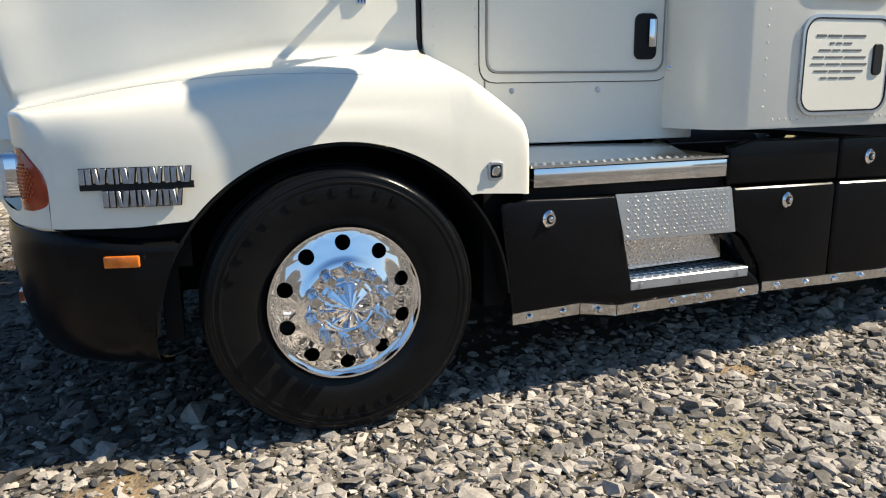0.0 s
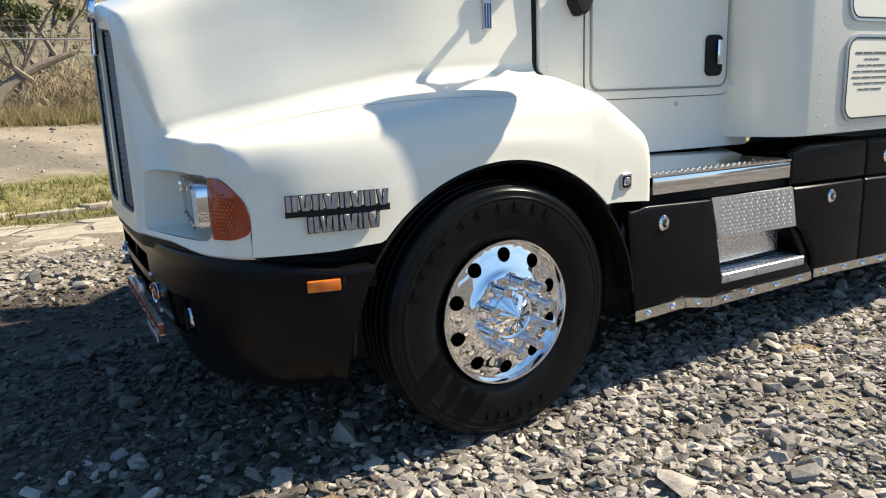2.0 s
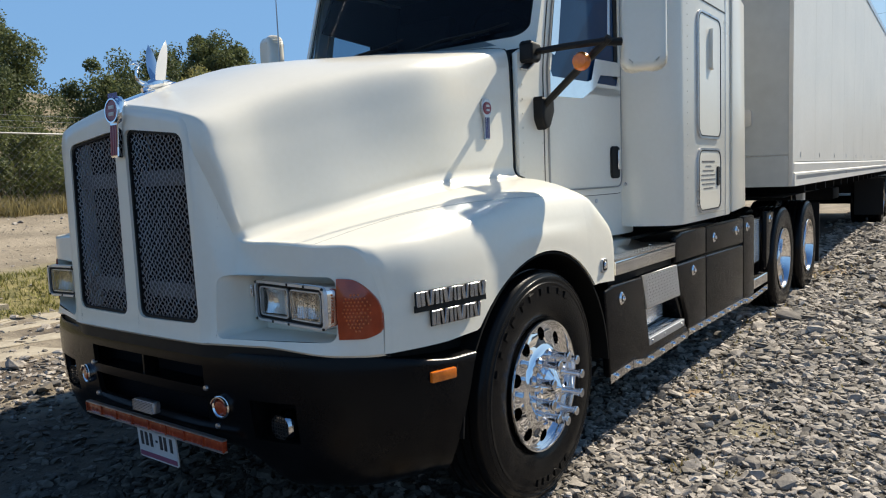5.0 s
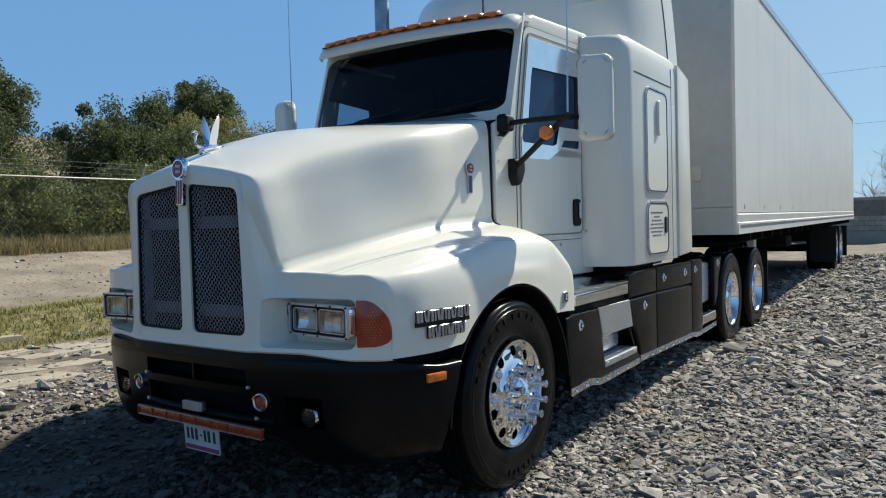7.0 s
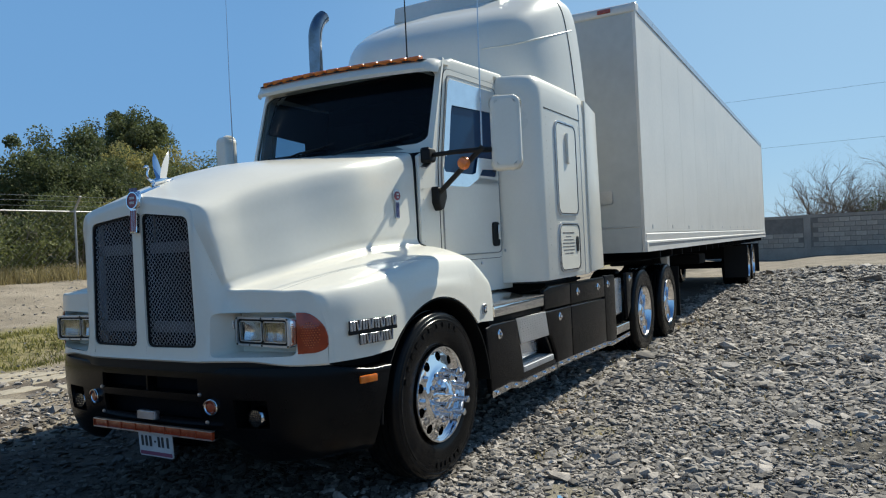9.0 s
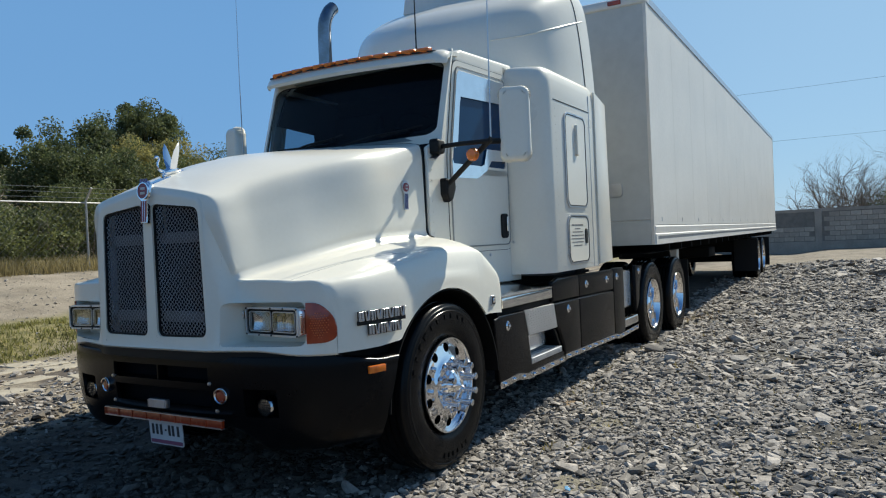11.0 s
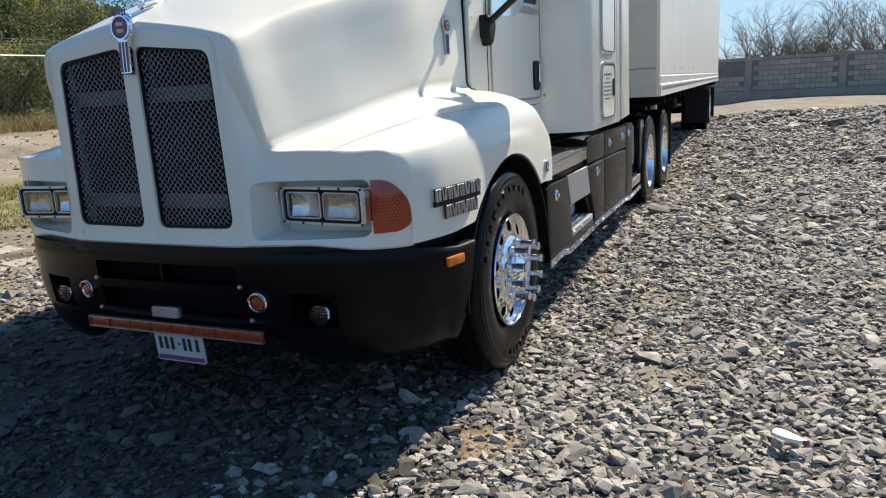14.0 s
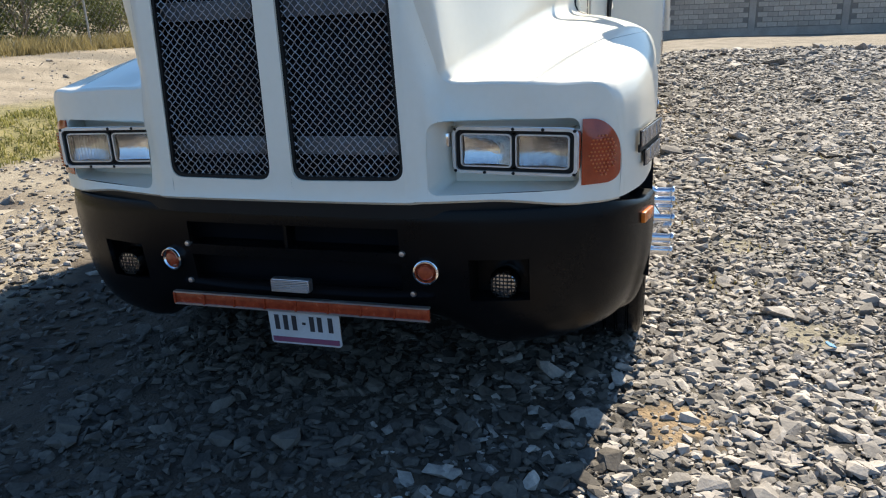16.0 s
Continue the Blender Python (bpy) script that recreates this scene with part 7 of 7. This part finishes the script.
# a small house far up the slope
M_HOUSE = mat("pale_house_wall", (.50, .44, .36), .9, dark=(.40, .35, .28), scale=.6, fine=6)
M_ROOF = mat("brown_roof", (.26, .16, .11), .85, dark=(.19, .115, .08), scale=.8, fine=9)
hx, hy = 40.6, 149.7
house = thing("house", pose(hx, hy, ground_z(hx, hy) - .3, 0, 0, -16), "small pale house with a brown gable roof on the slope", "house")
part("wall", box_bm(-3.2, 3.2, -2.6, 2.6, 0, 5.2), M_HOUSE, house, smooth=False)
part("roof", prism_bm([(-3.7, 5.1), (3.7, 5.1), (0, 7.6)], "y", -3.0, 3.0), M_ROOF, house, smooth=False)
for wx in (-1.6, 1.4):
    part("window", box_bm(wx - .5, wx + .5, -2.64, -2.58, 2.6, 3.9), M_WINDOW, house, smooth=False)

# far utility pole and lines
pole = thing("utility_pole", pose(38, 62, ground_z(38, 62) - .9), "distant wooden utility pole with a cross-arm", "pole")
part("mast", tube_bm([(0, 0, 0), (0, 0, 8.5)], .13, 8), M_BARK, pole)
part("cross_arm", box_bm(-1.2, 1.2, -.06, .06, 7.6, 7.75), M_BARK, pole, smooth=False)
wires = thing("power_lines", pose(0, 0, 0), "thin power lines across the sky", "cable")
for z, dx in ((12.2, 0), (8.2, 0.5)):
    part("wire", tube_bm([(60 + dx, 12 - k * 6, z - .5 * math.sin(math.pi * (k / 14)) + k * .10) for k in range(15)], .010, 4), M_SEAL, wires)

# wall: cement posts, top beams, blocks
for k, y in enumerate((-20.0, -12.7, -9.0, -5.35, -1.7, 1.95, 5.6, 9.25, 12.9)):
    part("wall_post", box_bm(WALL_X - .03, WALL_X + .19, y - .14, y + .14, -.3, 2.06, .01, 1), M_RENDER, wall)
part("wall_footing", box_bm(WALL_X - .02, WALL_X + .18, -24, 18, -.3, .62), M_RENDER, wall, smooth=False)
part("wall_coping", box_bm(WALL_X - .01, WALL_X + .17, -24, 18, 1.93, 2.06), M_RENDER, wall, smooth=False)

# broken concrete slabs on the far side of the truck
M_SLAB = mat("weathered_concrete", (.44, .385, .295), .92, dark=(.30, .255, .19), scale=5, fine=30, bump=.6, bump_scale=50)
rs_ = random.Random(12)
pavement = tagged(new("pavement", mesh_of("pavement", [(-3.2, 6.9, .19), (1.6, 6.9, .19), (1.6, 8.8, .235), (-3.2, 8.8, .235)], [(0, 1, 2, 3)], M_SLAB)), "broken flat slabs half sunk in packed earth", "paving", kind="structure")
pavement.location.z = -.05
gx, gy = [-3.25 + .52 * k for k in range(10)], [6.95 + .36 * k for k in range(8)]
knots = {(i, k): (x + .10 * (k % 2) + rs_.uniform(-.19, .19), y + rs_.uniform(-.12, .12)) for i, x in enumerate(gx) for k, y in enumerate(gy)}
for i in range(len(gx) - 1):
    for k in range(len(gy) - 1):
        if rs_.random() < (.08 if i < 6 else .35):
            continue
        q = [Vector(knots[c]) for c in ((i, k), (i + 1, k), (i + 1, k + 1), (i, k + 1))]
        c = sum(q, Vector((0, 0))) / 4
        poly = []
        for a, b in zip(q, q[1:] + q[:1]):
            poly.append(a)
            poly.append((a + b) / 2 + Vector((rs_.gauss(0, .026), rs_.gauss(0, .026))))
        z = ground_z(c.x, c.y)
        part("slab", prism_bm([tuple(c + (p - c) * rs_.uniform(.86, .96) - c) for p in poly], "z", -.06, .022, .006, 1), M_SLAB, pavement, m=pose(c.x, c.y, z + rs_.uniform(.024, .040), rs_.gauss(0, .6), rs_.gauss(0, .6), 0))

# litter
M_LITTER = mat("white_plastic", (.80, .80, .78), .4)
spoon = thing("plastic_scoop", pose(-.06, 1.25, ground_z(-.06, 1.25) + .062, 4, 3, -114), "white plastic scoop with a red end lying on gravel", "litter")
part("blade", prism_bm(smooth_row([(-.09, 0), (-.08, .022), (-.03, .027), (.04, .018), (.085, .008), (.085, -.008), (.04, -.02), (-.03, -.026), (-.08, -.02), (-.09, -.001)], 26).tolist()[:-1], "z", -.006, .010, .004, 1), M_LITTER, spoon)
part("cap", lathe_bm([(0, .0), (.012, .002), (.013, .02), (.008, .028), (0, .028)], 12, "x"), M_BADGE_RED, spoon, m=pose(.082, 0, .002))
spoon.scale = (.70, 1.15, 1)

M_BLUE = mat("blue_plastic", (.04, .22, .42), .4)
scrap = thing("plastic_scrap", pose(.40, 1.755, ground_z(.40, 1.755) + .035, 10, -8, 30), "small scrap of blue plastic among the stones", "litter")
part("film", prism_bm([(-.03, -.01), (-.005, -.018), (.028, -.006), (.02, .012), (-.012, .016)], "z", -.002, .003, .0008, 1), M_BLUE, scrap)

# ---- loose stones ----
def stone_shapes(count, r):
    """Angular lumps: hulls of a few random points on a flattened ball."""
    out = []
    for _ in range(count):
        b = bmesh.new()
        for v in r.normal(size=(r.randint(11, 17), 3)):
            v = v / np.abs(v).max() * .45 + v / np.linalg.norm(v) * r.uniform(.42, .58)     # between a block and a ball
            b.verts.new(v)
        res = bmesh.ops.convex_hull(b, input=b.verts[:])
        inner = list({e for e in res["geom_interior"] + res["geom_unused"] if isinstance(e, bmesh.types.BMVert)})
        bmesh.ops.delete(b, geom=inner, context="VERTS")
        bmesh.ops.triangulate(b, faces=b.faces[:])
        b.verts.index_update()
        out.append((np.array([v.co[:] for v in b.verts]), np.array([[v.index for v in f.verts] for f in b.faces])))
        b.free()
    return out


def stones(name, areas, material, label, seed, kind="stuff"):
    """Crushed stones: many angular lumps in one mesh. areas: x0, x1, y0, y1, count, size, bare patches, spread of sizes."""
    r = np.random.RandomState(seed)
    shapes = stone_shapes(70, r)
    V, F, off = [], [], 0
    for x0, x1, y0, y1, count, size, skip, spread in areas:
        for _ in range(count):
            x, y = r.uniform(x0, x1) + r.normal(0, .16), r.uniform(y0, y1) + r.normal(0, .16)
            if skip and noise.noise((x * .75, y * .75, 9.1)) > skip:
                if r.rand() > .15:
                    continue
            s = size * math.exp(r.normal(0, spread))
            if any((x - bx) ** 2 + (y - by) ** 2 < (reach * (.8 + .6 * noise.noise((x * 4, y * 4, 2.2)))) ** 2 for bx, by, reach, _o in BARE):
                if r.rand() > .50:
                    continue
                s *= .70
            base, tri = shapes[r.randint(70)]
            v = base * np.array([s * r.uniform(.85, 1.5), s * r.uniform(.6, 1.0), s * r.uniform(.26, .60)])
            a, b, c = r.uniform(0, 6.283), r.normal(0, .30), r.normal(0, .20)
            ca, sa, cb, sb, cc, sc = math.cos(a), math.sin(a), math.cos(b), math.sin(b), math.cos(c), math.sin(c)
            R = np.array([[ca, -sa, 0], [sa, ca, 0], [0, 0, 1]]) @ np.array([[1, 0, 0], [0, cb, -sb], [0, sb, cb]]) @ np.array([[cc, 0, sc], [0, 1, 0], [-sc, 0, cc]])
            V.append(v @ R.T + np.array([x, y, ground_z(x, y) + s * r.uniform(.0, .40)]))
            F.append(tri + off)
            off += len(base)
    V, F = np.concatenate(V), np.concatenate(F)
    me = bpy.data.meshes.new(name)
    me.vertices.add(len(V))
    me.vertices.foreach_set("co", V.ravel())
    me.loops.add(len(F) * 3)
    me.loops.foreach_set("vertex_index", F.ravel().astype(np.int32))
    me.polygons.add(len(F))
    me.polygons.foreach_set("loop_start", np.arange(0, len(F) * 3, 3, dtype=np.int32))
    me.materials.append(material)
    me.update(calc_edges=True)
    me.validate()
    me.polygons.foreach_set("use_smooth", [False] * len(me.polygons))
    return tagged(new(name, me), label, "gravel", kind=kind)


M_STONE = mat("crushed_stone", (.392, .347, .300), .86, dark=(.130, .116, .103), scale=11, fine=75, bump=.3, bump_scale=90, per_piece=.62, island=True, spread=.6)
# darker copy of the gravel: the truck's shade is put into its colour
M_SHADE_STONE = mat("shade_dark_stone", (.120, .102, .083), .9, dark=(.048, .040, .032), scale=9, fine=60, bump=.3, bump_scale=90, per_piece=.5, island=True)
stones("gravel_stones", (
    (-1.6, .7, .2, 2.62, 8000, .0185, .50, .40), (.7, 3.2, .2, 2.95, 9900, .0185, .50, .40), (-1.6, .7, .2, 2.62, 4200, .0105, .65, .3), (.7, 3.2, .2, 2.95, 5200, .0105, .65, .3), (-1.5, 4.0, .1, 2.68, 250, .033, .5, .22),
    (3.2, 8.0, -.8, 3.05, 20000, .0235, .44, .42), (8.0, 14, -3.5, 3.2, 15000, .031, .42, .4), (-4.5, 12, 10.4, 13.9, 2200, .011, 0, .55), (14, 22, -6.5, 3.4, 7000, .048, .40, .4),
    (-.6, 8.0, -2.4, .2, 7000, .026, .40, .4), (-5.0, -1.5, -2.6, 2.9, 3600, .026, .35, .4), (8, 16, -8, -3.4, 2000, .045, .3, .4), (-1.4, 5.0, 2.9, 3.25, 1100, .019, .4, .4), (-3.2, 1.2, 5.95, 6.75, 2600, .015, 0, .5), (-3.2, 1.2, 5.95, 6.7, 220, .024, 0, .35), (-3.2, 3.4, 6.6, 7.4, 420, .015, .3, .5), (-3.2, 3.4, 7.4, 9.6, 260, .014, .3, .4), (1.2, 3.4, 6.6, 8.9, 350, .016, .3, .5), (.3, 3.4, 6.2, 8.9, 240, .026, 0, .4),
), M_STONE, "grey-brown crushed gravel spread over the yard", 5)
stones("soil_stones", ((-3.2, 1.0, 2.66, 4.6, 9900, .0175, .5, .42), (-3.2, 1.0, 4.5, 6.05, 3200, .017, .35, .45), (1.0, 9.0, 3.05, 6.0, 1400, .024, .3, .4)), M_SHADE_STONE, "brown stones coloured dark for the shade of the truck", 6)

# wall blocks, bay by bay
def wall_blocks():
    me_full = bpy.data.meshes.new("block")
    b = box_bm(0, .012, -.195, .195, 0, .185, .004, 1)
    b.to_mesh(me_full)
    b.free()
    me_full.materials.append(M_BLOCK)
    ycut = [-20.0, -12.7, -9.0, -5.35, -1.7, 1.95, 5.6]
    n = 0
    for y0, y1 in zip(ycut, ycut[1:]):
        for r in range(6):
            z = .655 + r * .21
            off = .205 if r % 2 else 0
            y = y0 + .36 + off
            while y < y1 - .30 and n < 300:
                o = new("block", me_full)
                o.parent = wall
                o.matrix_basis = pose(WALL_X - .010 + .006 * noise.noise((y * 3, z * 3, 0)), y, z)
                n += 1
                y += .41


wall_blocks()

# keep parts at most two levels below their thing
moves = []
for ob in bpy.data.objects:
    chain = [ob]
    while chain[-1].parent:
        chain.append(chain[-1].parent)
    if len(chain) > 3:
        m = Matrix.Identity(4)
        for a in chain[:-2]:
            m = a.matrix_basis @ m
        moves.append((ob, chain[-2], m))
for ob, holder, m in moves:
    ob.parent = holder
    ob.matrix_basis = m
